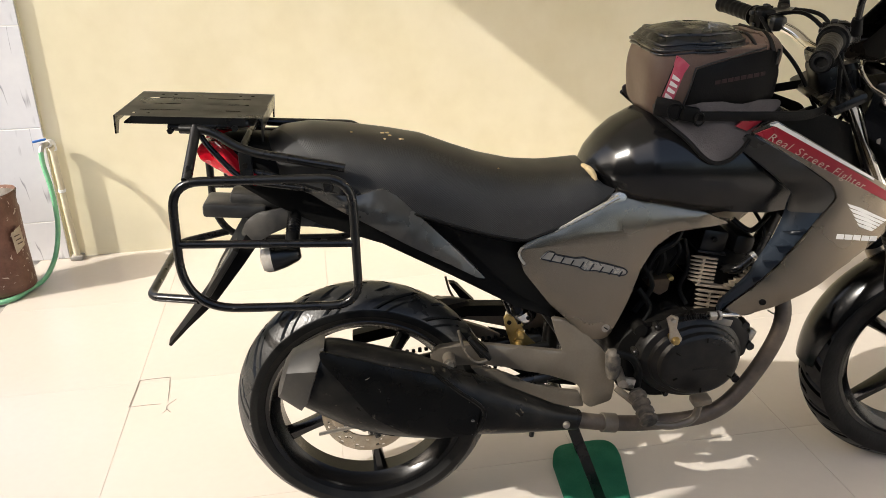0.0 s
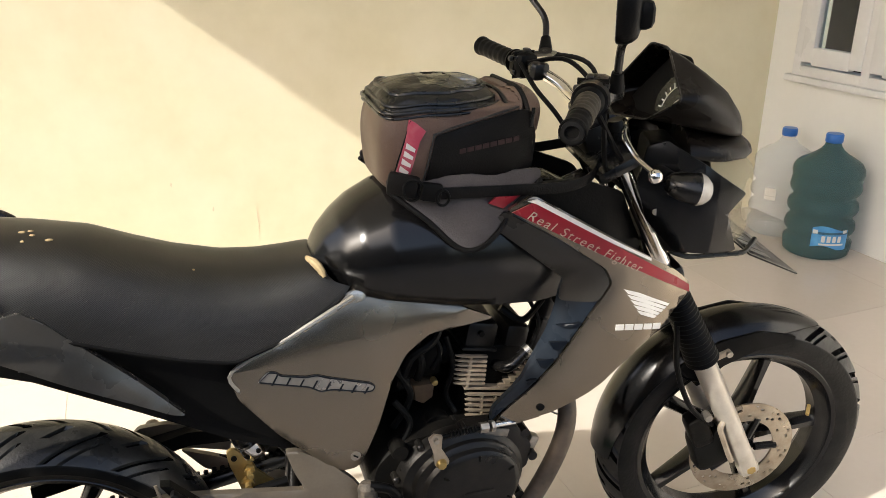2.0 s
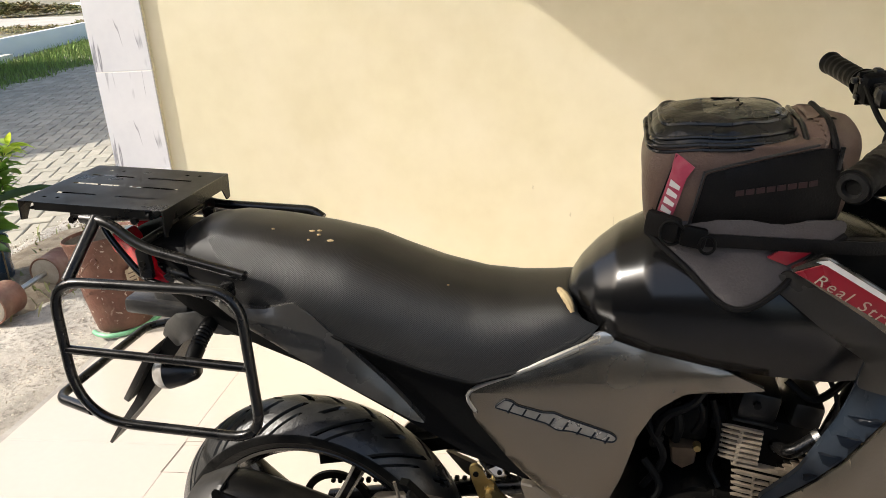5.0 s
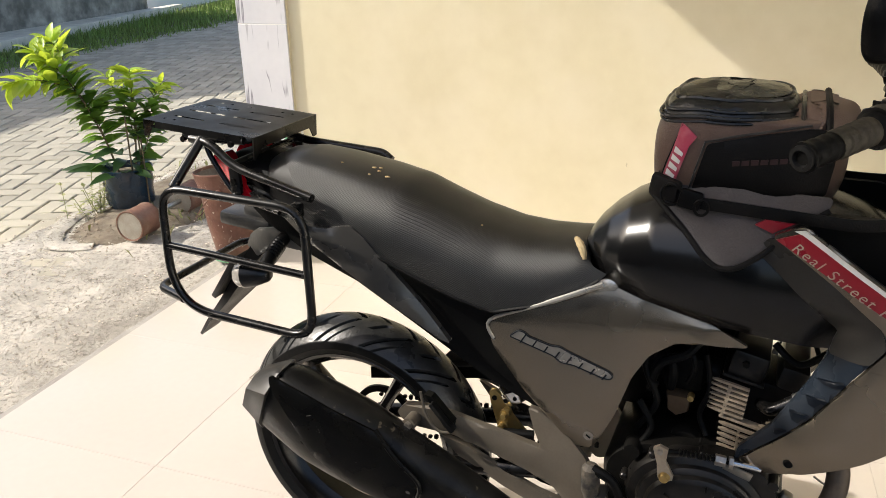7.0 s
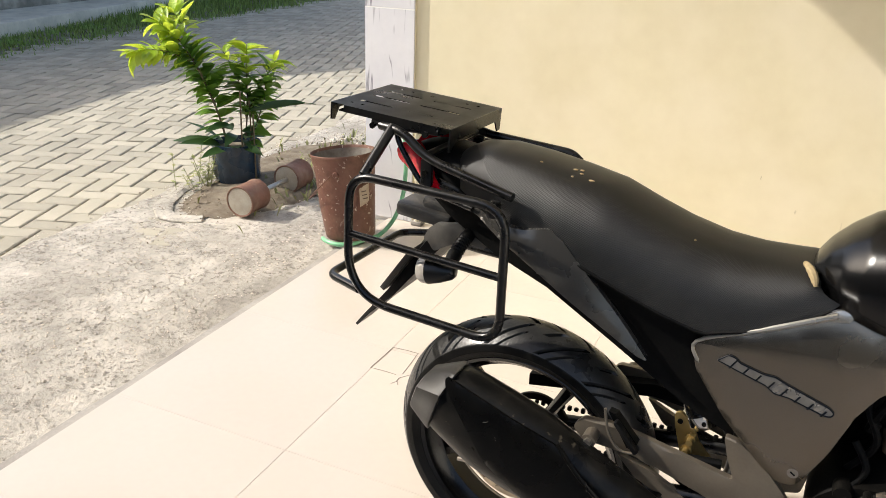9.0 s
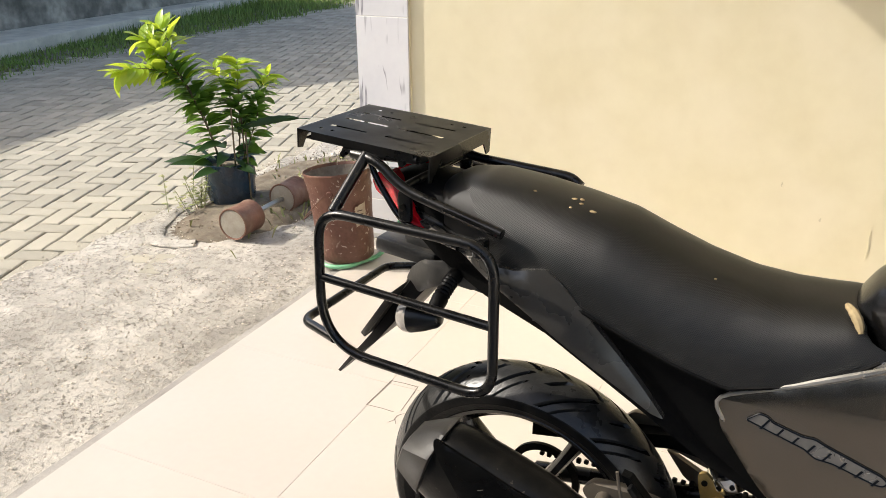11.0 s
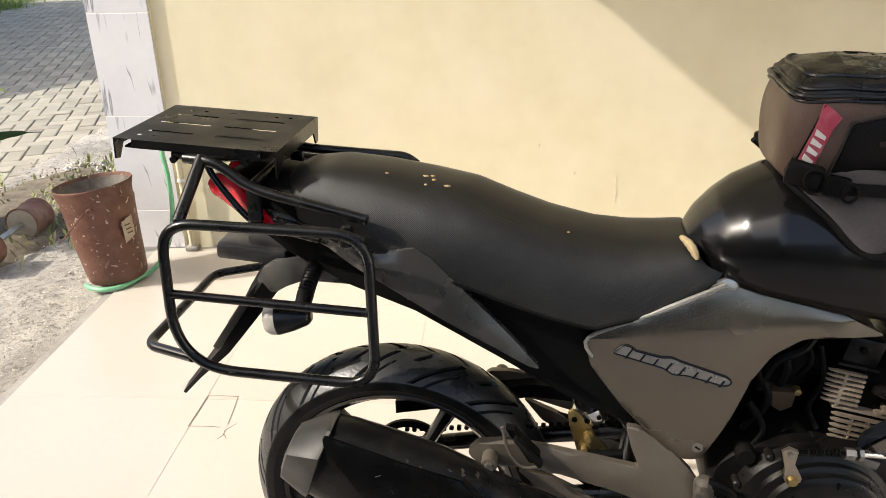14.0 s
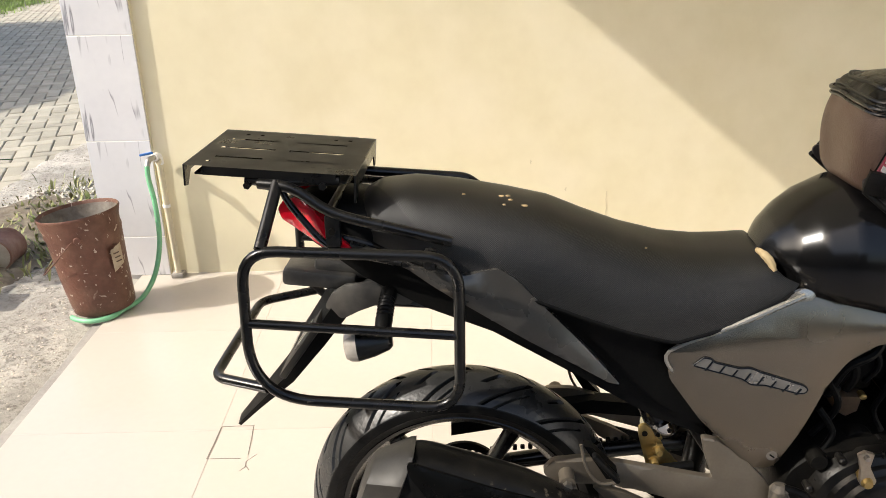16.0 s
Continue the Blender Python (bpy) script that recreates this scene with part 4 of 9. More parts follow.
def wheel(name, m, R, w, tread, disc_r, disc_y, rot=0, face="tread"):
    rim_r = 0.224
    bm = ring_profile([(-0.30 * w, rim_r + 0.004), (-0.40 * w, rim_r + 0.006), (-0.43 * w, rim_r), (-0.40 * w, rim_r - 0.008), (-0.30 * w, rim_r - 0.012), (-0.16 * w, rim_r - 0.030),
                       (0.16 * w, rim_r - 0.030), (0.30 * w, rim_r - 0.012), (0.40 * w, rim_r - 0.008), (0.43 * w, rim_r), (0.40 * w, rim_r + 0.006), (0.30 * w, rim_r + 0.004)], 120)
    bm.transform(m)
    rim = part(name, bm, M["black_paint"], bike, "black cast wheel with five spokes")
    bm = tyre_mesh(R, w, rim_r, *tread)
    bm.transform(m)
    ty = part("tyre", bm, M["rubber"], rim, "worn dusty black tyre")
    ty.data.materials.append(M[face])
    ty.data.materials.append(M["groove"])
    for k in range(5):
        a = 2 * math.pi * k / 5 + rot
        bm = bmesh.new()
        rings = []
        for t in range(7):
            f = t / 6
            r = 0.03 + (rim_r - 0.03 - 0.028) * f
            ww, dd = 0.017 - 0.006 * math.sin(math.pi * f * 0.9), 0.030 - 0.012 * f
            rings.append([(r * math.sin(a) + sx * ww * math.cos(a), sy * dd, r * math.cos(a) - sx * ww * math.sin(a))
                          for sx, sy in ((-1, -0.5), (-0.5, -1), (0.5, -1), (1, -0.5), (1, 0.5), (0.5, 1), (-0.5, 1), (-1, 0.5))])
        ring_loft(bm, rings)
        bm.transform(m)
        part("spoke", bm, M["black_paint"], rim)
    bm = ring_profile([(-0.055, 0.012), (-0.055, 0.030), (-0.035, 0.045), (0.035, 0.045), (0.055, 0.030), (0.055, 0.012)], 32)
    bm.transform(m)
    part("hub", bm, M["satin_black"], rim)
    bm = disc_mesh(disc_r * 0.62, disc_r, disc_y, 0.004)
    bm.transform(m)
    part("brake_disc", bm, M["disc"], rim, "rust-stained perforated brake disc")
    for k in range(5):
        a = 2 * math.pi * k / 5 + 0.3
        bm = tube([(0.03 * math.sin(a), disc_y, 0.03 * math.cos(a)), (disc_r * 0.68 * math.sin(a), disc_y, disc_r * 0.68 * math.cos(a))], 0.008, 8)
        bm.transform(m)
        part("disc_carrier", bm, M["satin_black"], rim)
    return rim


RW = pose(0.006, 0, 0.283)
FW = STEER @ pose(1.366, 0, 0.296)
wheel("rear_wheel", RW, 0.290, 0.128, (15, 0.006, 0.033, 0.85, 0.055), 0.100, -0.062, 0.52)
wheel("front_wheel", FW, 0.300, 0.108, (22, 0.009, 0.030, 0.55, 0.095), 0.115, -0.060, 0.25, "tread_front")


# ---- seat ----
SEAT = [(-0.160, 0.893, 0.870, 0.030), (-0.150, 0.912, 0.858, 0.062), (-0.125, 0.925, 0.845, 0.085), (-0.07, 0.930, 0.826, 0.102), (0.0, 0.922, 0.806, 0.113), (0.08, 0.908, 0.785, 0.120),
        (0.15, 0.893, 0.760, 0.124), (0.21, 0.868, 0.738, 0.126), (0.27, 0.846, 0.718, 0.127), (0.34, 0.829, 0.700, 0.125), (0.40, 0.823, 0.722, 0.118), (0.45, 0.824, 0.752, 0.108), (0.485, 0.826, 0.776, 0.098), (0.497, 0.815, 0.790, 0.090)]


def seat_ring(x):
    zt, zb, hw = lerp(SEAT, x)
    pts, n = [], 22
    for k in range(n + 1):
        a = math.pi * (k / n - 0.5)
        s, c = math.sin(a), math.cos(a)
        y = hw * math.copysign(abs(s) ** 0.80, s)
        z = zb + (zt - zb) * abs(c) ** 0.62
        f = 1 - (z - zb) / max(zt - zb, 1e-4)
        pts.append((x + 0.035 * f * f * sm(0.30, 0.48, x), y, z))
    pts += [(x, hw * 0.8, zb - 0.012), (x, -hw * 0.8, zb - 0.012)]
    return pts


xs = [-0.160 + (0.497 + 0.160) * k / 60 for k in range(61)]
seat = part("seat", ring_loft(bmesh.new(), [seat_ring(x) for x in xs]), M["vinyl"], bike, "black dimpled vinyl dual seat, scuffed", 50)
uvl = seat.data.uv_layers.new(name="weave")
for loop in seat.data.loops:
    co = seat.data.vertices[loop.vertex_index].co
    zt, zb, hw = lerp(SEAT, co.x)
    arc = co.y + math.copysign(max(zt - co.z, 0) * 0.9, co.y)
    uvl.data[loop.index].uv = ((co.x + arc) / 0.0038, (co.x - arc) / 0.0038)
piping = [Vector(seat_ring(x)[0]) + Vector((0, 0.001, 0.002)) for x in xs[2:-1]]
part("seat_piping", tube(piping, 0.0035, 6), M["plastic"], seat)
rnd = random.Random(2)
for x, y, s in ((0.072, -0.024, 0.0050), (0.082, -0.018, 0.0045), (0.086, -0.032, 0.0040), (0.108, -0.042, 0.0055), (0.012, -0.040, 0.0030), (0.076, -0.052, 0.0028), (0.30, -0.055, 0.0022)):
    bm = bmesh.new()
    zt, zb, hw = lerp(SEAT, x)
    a = math.asin(min(1, (abs(y) / hw) ** (1 / 0.80)))
    z = zb + (zt - zb) * math.cos(a) ** 0.62
    bmesh.ops.create_icosphere(bm, subdivisions=2, radius=1)
    for v in bm.verts:
        v.co = Vector((x + v.co.x * s * (1 + 0.4 * noise.noise(v.co * 3 + Vector((x * 90, 0, 0)))), y + v.co.y * s * 0.7, z + v.co.z * 0.002))
    part("seat_tear", bm, M["foam"], seat, "small tear showing yellow foam")
foam = catmull([(0.470, -0.056, 0.834), (0.480, -0.068, 0.829), (0.488, -0.077, 0.820), (0.493, -0.084, 0.808)], 3)
bm = tube(foam, [0.003 + 0.0035 * math.sin(math.pi * k / (len(foam) - 1)) + 0.0008 * (k % 2) for k in range(len(foam))], 8)
part("seat_foam_edge", bm, M["foam"], seat, "torn seat nose showing yellow foam")

# ---- fuel tank ----
TANK = [(0.480, 0.822, 0.800, 0.022), (0.486, 0.838, 0.795, 0.042), (0.500, 0.860, 0.788, 0.068), (0.526, 0.887, 0.780, 0.096), (0.556, 0.910, 0.774, 0.116), (0.60, 0.932, 0.766, 0.132), (0.68, 0.948, 0.752, 0.142),
        (0.76, 0.950, 0.742, 0.144), (0.84, 0.942, 0.733, 0.136), (0.90, 0.925, 0.733, 0.118), (0.95, 0.900, 0.745, 0.095), (0.975, 0.872, 0.770, 0.070)]


def tank_ring(x):
    zt, zb, hw = lerp(TANK, x)
    # a drawn-in foot, a full flank, and a shoulder that rolls over into the domed top
    half = [(1 - 0.07 * ((0.26 - h) / 0.26) ** 2, h) for h in (0.0, 0.07, 0.14, 0.20, 0.26)]
    half += [(math.cos(a) ** 0.82, 0.26 + 0.74 * math.sin(a) ** 1.06) for a in [math.radians(k) for k in range(6, 88, 6)]]
    pts = [(x, sgn * hw * w, zb + 0.02 + (zt - zb - 0.02) * h) for sgn, w, h in [(-1, w, h) for w, h in half] + [(1, w, h) for w, h in half[::-1]]]
    pts += [(x, hw * 0.88, zb), (x, hw * 0.5, zb - 0.01), (x, -hw * 0.5, zb - 0.01), (x, -hw * 0.88, zb)]
    return pts


xs = [0.480 + (0.975 - 0.480) * (k / 60) ** 1.35 for k in range(61)]
tank = part("fuel_tank", ring_loft(bmesh.new(), [tank_ring(x) for x in xs]), M["black_paint"], bike, "gloss black fuel tank, dusty and scratched", 60)

# ---- side panels ----
PANEL = [(0.536, 0.786), (0.430, 0.733), (0.332, 0.682), (0.343, 0.632), (0.400, 0.553), (0.492, 0.458), (0.522, 0.458), (0.535, 0.470), (0.565, 0.540), (0.590, 0.622), (0.615, 0.668), (0.655, 0.700), (0.765, 0.716), (0.70, 0.746), (0.60, 0.768)]


def panel_y(sgn):
    def f(x, z):
        top = max(0.0, z - 0.695 - 0.146 * (x - 0.445))
        low = max(0.0, -0.683 * (x - 0.366) - 0.73 * (z - 0.62))
        return sgn * (0.113 + 0.006 * math.sin(math.pi * min(max((z - 0.44) / 0.36, 0), 1)) - 0.22 * top - 0.10 * low + 0.010 * sm(0.60, 0.75, x))
    return f


for sgn in (-1, 1):
    pn = part("side_panel", plate(PANEL, panel_y(sgn), 0.012, 0.007, 0.028, round_r=0.010, cuts=(((0.445, 0, 0.695), (-0.146, 0, 1)), ((0.366, 0, 0.62), (-0.683, 0, -0.73)))), M["titan"], bike, "titanium grey side panel", 24)
    bm = lathe([(0.0005, 0.004), (0.006, 0.004), (0.0085, 0.002), (0.009, -0.003)], 20, Matrix.Translation((0.523, sgn * 0.113, 0.488)) @ Matrix.Rotation(radians(90 * -sgn * -1), 4, "X"))
    sc = part("panel_screw", bm, M["steel"], pn, "steel panel screw")
    part("screw_slot", block(0.009, 0.003, 0.0022, pose(0.523, sgn * 0.1165, 0.488, 0, 35, 0), 0), M["engine"], sc)
    # silver tube laid on as the highlight along the panel's chamfer
    edge = [(0.533, sgn * 0.113, 0.781), (0.430, sgn * 0.118, 0.729), (0.338, sgn * 0.116, 0.683), (0.347, sgn * 0.117, 0.645)]
    bm = tube(catmull(edge, 5), [0.005] * 5 + [0.0035] * 5 + [0.003] * 5 + [0.0015], 8)
    part("panel_edge", bm, M["silver"], pn, "silver line for the highlight on the panel edge")
    # silver patch: the bright glint of the bevelled corner, put into colour
    BEVEL = [(0.500, 0.766), (0.537, 0.786), (0.556, 0.780), (0.550, 0.768), (0.528, 0.765)]
    part("panel_bevel", plate(BEVEL, lambda x, z: panel_y(sgn)(x, z) + sgn * 0.0025, 0.004, 0.002, 0.015, round_r=0.004), M["silver"], pn, "silver patch for the highlight on the panel corner")
    if sgn < 0:
        # emblem: a slanted silver plaque with dark infill, its letters left as plain bars
        py = panel_y(-1)
        slope = -(0.058 / 0.186)
        ex, ez = 0.010, 0.007
        plaque = [(0.376, 0.6600), (0.392, 0.6745), (0.404, 0.6720), (0.410, 0.6655), (0.450, 0.6560), (0.466, 0.6570), (0.482, 0.6500), (0.552, 0.6270), (0.560, 0.6200), (0.556, 0.6125), (0.545, 0.6120), (0.492, 0.6265), (0.470, 0.6270), (0.455, 0.6375), (0.400, 0.6530)]
        part("emblem_plaque", plate(plaque, lambda x, z: py(x, z) - 0.0022, 0.003, 0.0008, 0.02), M["emblem"], pn, "slanted silver emblem plaque with plain dark bars")
        rim = bend([(x, z) for x, z in plaque], 0.004, 3, True)
        part("emblem_rim", tube([(p[0], py(p[0], p[1]) - 0.0016, p[1]) for p in rim], 0.0014, 6, closed=True), M["vent_blue"], pn)
        for k in range(8):
            x, z = 0.4010 + 0.0206 * k, 0.6600 - 0.0064 * k
            h = (0.0090, 0.0066, 0.0066, 0.0074, 0.0080, 0.0066, 0.0066, 0.0060)[k]
            lean, w = 0.55 * h, 0.0014
            bar = [(x + lean - w, z + h), (x + lean + w, z + h - 0.0006), (x - lean + w, z - h), (x - lean - w, z - h + 0.0006)]
            part("emblem_bar", plate(bar, lambda x, z: py(x, z) - 0.0030, 0.002, 0.0004, 0.05), M["vent_blue"], pn)

# black lower cover behind the panel, and the grey tail blades
COVER = [(0.060, 0.812), (0.150, 0.768), (0.245, 0.735), (0.345, 0.700), (0.350, 0.640), (0.400, 0.560), (0.425, 0.530), (0.394, 0.532), (0.308, 0.586), (0.262, 0.632), (0.170, 0.720)]
BLADE = [(-0.165, 0.858), (-0.06, 0.826), (0.02, 0.815), (0.068, 0.826), (0.095, 0.808), (0.185, 0.712), (0.265, 0.624), (0.245, 0.630), (0.190, 0.664), (0.110, 0.712), (0.020, 0.768), (-0.07, 0.822), (-0.16, 0.848)]
for sgn in (-1, 1):
    part("rear_cover", plate(COVER, lambda x, z: sgn * (0.092 + 0.016 * sm(0.66, 0.78, z)), 0.012, 0.005, 0.03, round_r=0.008), M["plastic"], bike, "matt black lower rear cover")
    bl = part("tail_blade", plate(BLADE, lambda x, z: sgn * (0.128 - 0.035 * sm(0.0, -0.16, x) - 0.010 * sm(0.10, 0.26, x) + 0.012 * sm(0.02, -0.02, z - (0.80 - 0.72 * (x - 0.03)))), 0.016, 0.006, 0.02, round_r=0.006), M["tail_grey"], bike, "smoke grey tail panel", 40)

# ---- shrouds beside the tank ----
SHROUD = [(0.772, 0.910), (0.812, 0.934), (0.93, 0.866), (1.06, 0.790), (1.090, 0.764), (1.090, 0.745), (1.050, 0.700), (0.940, 0.600), (0.862, 0.533), (0.806, 0.503), (0.764, 0.498), (0.792, 0.542), (0.860, 0.637), (0.905, 0.729), (0.938, 0.786), (0.925, 0.812), (0.86, 0.858)]
BLUE = [(0.748, 0.884), (0.774, 0.904), (0.86, 0.856), (0.924, 0.811), (0.936, 0.786), (0.903, 0.729), (0.858, 0.637), (0.790, 0.541), (0.761, 0.500), (0.768, 0.535), (0.812, 0.606), (0.850, 0.690), (0.866, 0.735), (0.878, 0.781), (0.81, 0.836)]


def shroud_y(sgn):
    return lambda x, z: sgn * (0.140 + 0.054 * sm(0.74, 0.95, x) - 0.012 * sm(1.02, 1.09, x) + 0.008 * sm(0.62, 0.75, z) - 0.018 * sm(0.60, 0.50, z))


for sgn in (-1, 1):
    yf = shroud_y(sgn)
    sh = part("tank_shroud", plate(SHROUD, yf, 0.012, 0.006, 0.025, round_r=0.008), M["titan"], bike, "titanium grey tank shroud", 40)
    inner = lambda x, z: yf(x, z) - sgn * (0.006 + 0.045 * sm(0.0, 0.075, (0.640 * (z - 0.56) + 0.795) - x) * sm(0.84, 0.76, z) + 0.012 * sm(0.80, 0.88, z))
    part("shroud_inner", plate(BLUE, inner, 0.012, 0.004, 0.016, round_r=0.006), M["blue_grey"], sh, "blue-grey inner shroud with dark vents", 40)
    for x0, z0, x1, z1, h in ((0.860, 0.706, 0.892, 0.717, 0.010), (0.849, 0.675, 0.874, 0.681, 0.017), (0.831, 0.640, 0.856, 0.645, 0.018), (0.815, 0.601, 0.831, 0.606, 0.012)):
        V = [(x0, z0), ((x0 + x1) / 2, (z0 + z1) / 2 + 0.001), (x1, z1), (x1 - 0.012, z1 - h), ((x0 + x1) / 2 - 0.008, (z0 + z1) / 2 - 0.75 * h)]
        part("vent", plate(V, lambda x, z: inner(x, z) + sgn * 0.004, 0.008, 0.001, 0.008), M["vent_blue"], sh)
    TOP = [(0.748, 0.884), (0.774, 0.904), (0.86, 0.856), (0.924, 0.811), (0.934, 0.786), (0.917, 0.756), (0.868, 0.745), (0.876, 0.781), (0.81, 0.836)]
    part("shroud_top", plate(TOP, lambda x, z: inner(x, z) + sgn * 0.003, 0.005, 0.002, 0.012, round_r=0.006), M["shroud_dark"], sh, "dark grey upper inner shroud", 40)
    stripe = [(0.778, 0.908), (0.810, 0.924), (0.93, 0.856), (1.055, 0.783), (1.086, 0.762), (1.088, 0.748), (0.99, 0.800), (0.88, 0.856)]
    part("red_stripe", plate(stripe, lambda x, z: yf(x, z) + sgn * 0.002, 0.003, 0.001, 0.03, drop=0.0005), M["red"], sh, "dark red stripe with slanted lettering")
    seg = [(0.748, 0.918), (0.782, 0.944), (0.806, 0.930), (0.772, 0.908)]
    part("red_segment", plate(seg, lambda x, z: sgn * 0.131, 0.006, 0.002, 0.02), M["red"], sh, "dark red tank sticker")
    line = [(0.800, 0.926), (0.814, 0.930), (0.93, 0.8635), (1.00, 0.8245), (1.00, 0.820), (0.93, 0.857), (0.812, 0.9225)]
    part("white_line", plate(line, lambda x, z: yf(x, z) + sgn * 0.0035, 0.002, 0.0008, 0.03, drop=0.0004), M["white"], sh, "scuffed white edge line")
    # plain wing-shaped mark: five tapered bars over one short bar
    bm = bmesh.new()
    for k in range(5):
        x0, z0 = 0.956 + 0.007 * k, 0.775 - 0.0105 * k
        x1, z1 = 1.047 - 0.006 * k, 0.735 - 0.0045 * k
        W = [(x0, z0), (x0 + 0.030, z0 - 0.0105), (x1, z1), (x1 - 0.004, z1 - 0.0032), (x0 + 0.030, z0 - 0.0178), (x0 + 0.008, z0 - 0.0085)]
        plate(W, lambda x, z: yf(x, z) + sgn * 0.0015, 0.002, 0.0006, 0.05, bm=bm, drop=0.0003)
    part("wing_mark", bm, M["white"], sh, "plain off-white wing-shaped mark")
    bm = bmesh.new()
    for k in range(5):
        xa, xb = 0.9485 + 0.0178 * k, 0.9485 + 0.0178 * k + 0.0150
        za, zb = 0.7115 - 0.0022 * k, 0.7095 - 0.0022 * k
        plate([(xa, za), (xb, zb), (xb, zb - 0.0105), (xa, za - 0.0105)], lambda x, z: yf(x, z) + sgn * 0.0015, 0.002, 0.0006, 0.05, bm=bm, drop=0.0003)
    part("mark_bar", bm, M["white"], sh, "row of plain off-white bars")
    part("shroud_plug", lathe([(0.0005, 0.003), (0.006, 0.003), (0.008, 0.0), (0.008, -0.004)], 14, Matrix.Translation((0.842, yf(0.842, 0.548), 0.548)) @ Matrix.Rotation(radians(-90 * sgn), 4, "X")), M["plastic"], sh, "black rubber plug")


for sgn in (-1, 1):
    FILL = [(0.80, 0.935), (0.92, 0.935), (1.000, 0.905), (1.062, 0.800), (1.050, 0.735), (0.985, 0.690), (0.88, 0.715), (0.86, 0.80)]
    part("tank_front_cover", plate(FILL, lambda x, z: sgn * (0.108 - 0.035 * sm(0.98, 1.06, x)), 0.015, 0.005, 0.04, round_r=0.01), M["plastic"], bike, "black inner cover beside the steering head")


def lettering(name, text, size, m, mat, parent, label="", shear=0.2, wrap=None):
    cu = bpy.data.curves.new("tmp_text", "FONT")
    cu.body, cu.size, cu.shear, cu.align_x, cu.align_y = text, size, shear, "LEFT", "CENTER"
    cu.space_character = 1.24
    ob = new("tmp_text", cu)
    me = bpy.data.meshes.new_from_object(ob.evaluated_get(bpy.context.evaluated_depsgraph_get()))
    bpy.data.objects.remove(ob)
    bpy.data.curves.remove(cu)
    me.transform(m)
    if wrap:
        for v in me.vertices:
            v.co.y = wrap(v.co.x, v.co.z)
    me.materials.clear()
    me.materials.append(mat)
    o = new(name, me)
    o.parent = parent
    if label:
        tagged(o, label)
    return o


M["letter"] = material("faded_letters", (0.42, 0.34, 0.26), (0.34, 0.26, 0.20), 0.45)
a0, a1 = Vector((0.802, -0.1620, 0.9040)), Vector((0.990, -0.2055, 0.8045))
d = (a1 - a0).normalized()
n = Vector((-0.04, -1, 0.05)).normalized()
u = n.cross(d).normalized()
n = d.cross(u)
LM = Matrix(((d.x, u.x, n.x, 0), (d.y, u.y, n.y, 0), (d.z, u.z, n.z, 0), (0, 0, 0, 1)))
shr = [o for o in bike.children if o.name.startswith("tank_shroud")][0]
lettering("stripe_lettering", "Real Street Fighter", 0.0215, Matrix.Translation(a0 + n * 0.0065) @ LM, M["letter"], shr, "slanted lettering reading Real Street Fighter", wrap=lambda x, z: shroud_y(-1)(x, z) - 0.0032)

# ---- tail: lamp, hump, inner fender, number plate, winkers ----
HUMP = [(-0.262, 0.905, 0.880, 0.030), (-0.240, 0.915, 0.862, 0.055), (-0.20, 0.917, 0.850, 0.070), (-0.15, 0.912, 0.838, 0.080), (-0.10, 0.90, 0.830, 0.085)]
rings = []
for k in range(13):
    x = -0.262 + 0.162 * k / 12
    zt, zb, hw = lerp(HUMP, x)
    rings.append([(x, hw * math.copysign(abs(math.sin(a)) ** 0.7, math.sin(a)), zb + (zt - zb) * abs(math.cos(a)) ** 0.7) for a in [math.pi * (j / 12 - 0.5) for j in range(13)]])
hump = part("tail_cowl", ring_loft(bmesh.new(), rings), M["plastic"], bike, "black tail cowl", 50)
for sgn in (-1, 1):
    LENS = [(-0.284, 0.898), (-0.272, 0.914), (-0.248, 0.917), (-0.222, 0.903), (-0.188, 0.868), (-0.160, 0.842), (-0.172, 0.833), (-0.215, 0.846), (-0.255, 0.864), (-0.278, 0.880)]
    part("tail_lamp", plate(LENS, lambda x, z: sgn * (0.060 + 0.034 * sm(-0.265, -0.19, x)), 0.035, 0.005, 0.012, round_r=0.006), M["red_lens"], bike, "glossy red tail lamp lens", 50)
bm = bmesh.new()
rings = []
for x, zt, zb, hw in ((-0.24, 0.865, 0.845, 0.05), (-0.15, 0.84, 0.79, 0.075), (-0.05, 0.82, 0.74, 0.085), (0.06, 0.79, 0.70, 0.09), (0.20, 0.74, 0.62, 0.09), (0.33, 0.70, 0.54, 0.085), (0.42, 0.68, 0.50, 0.08)):
    rings.append([(x, -hw, zb), (x, -hw, zt), (x, hw, zt), (x, hw, zb)])
ring_loft(bm, rings)
part("inner_fender", bm, M["plastic"], bike)
bm = bmesh.new()
block(0.125, 0.085, 0.030, pose(-0.230, -0.005, 0.767, 0, 5, 0), 0.008, bm)
block(0.100, 0.060, 0.030, pose(-0.190, -0.005, 0.783, 0, 8, 0), 0.010, bm)
part("reflector_box", bm, M["grey_plastic"], bike, "black plastic reflector box")
bm = bmesh.new()
rings = [[(x, -w, zb), (x, -w * 0.7, zt), (x, w * 0.7, zt), (x, w, zb)] for x, zt, zb, w in ((-0.04, 0.79, 0.725, 0.060), (-0.11, 0.775, 0.742, 0.070), (-0.165, 0.760, 0.725, 0.062), (-0.205, 0.742, 0.700, 0.052), (-0.218, 0.722, 0.692, 0.040))]
ring_loft(bm, rings)
fb = part("fender_bracket", bm, M["grey_plastic"], bike, "black arched fender bracket")
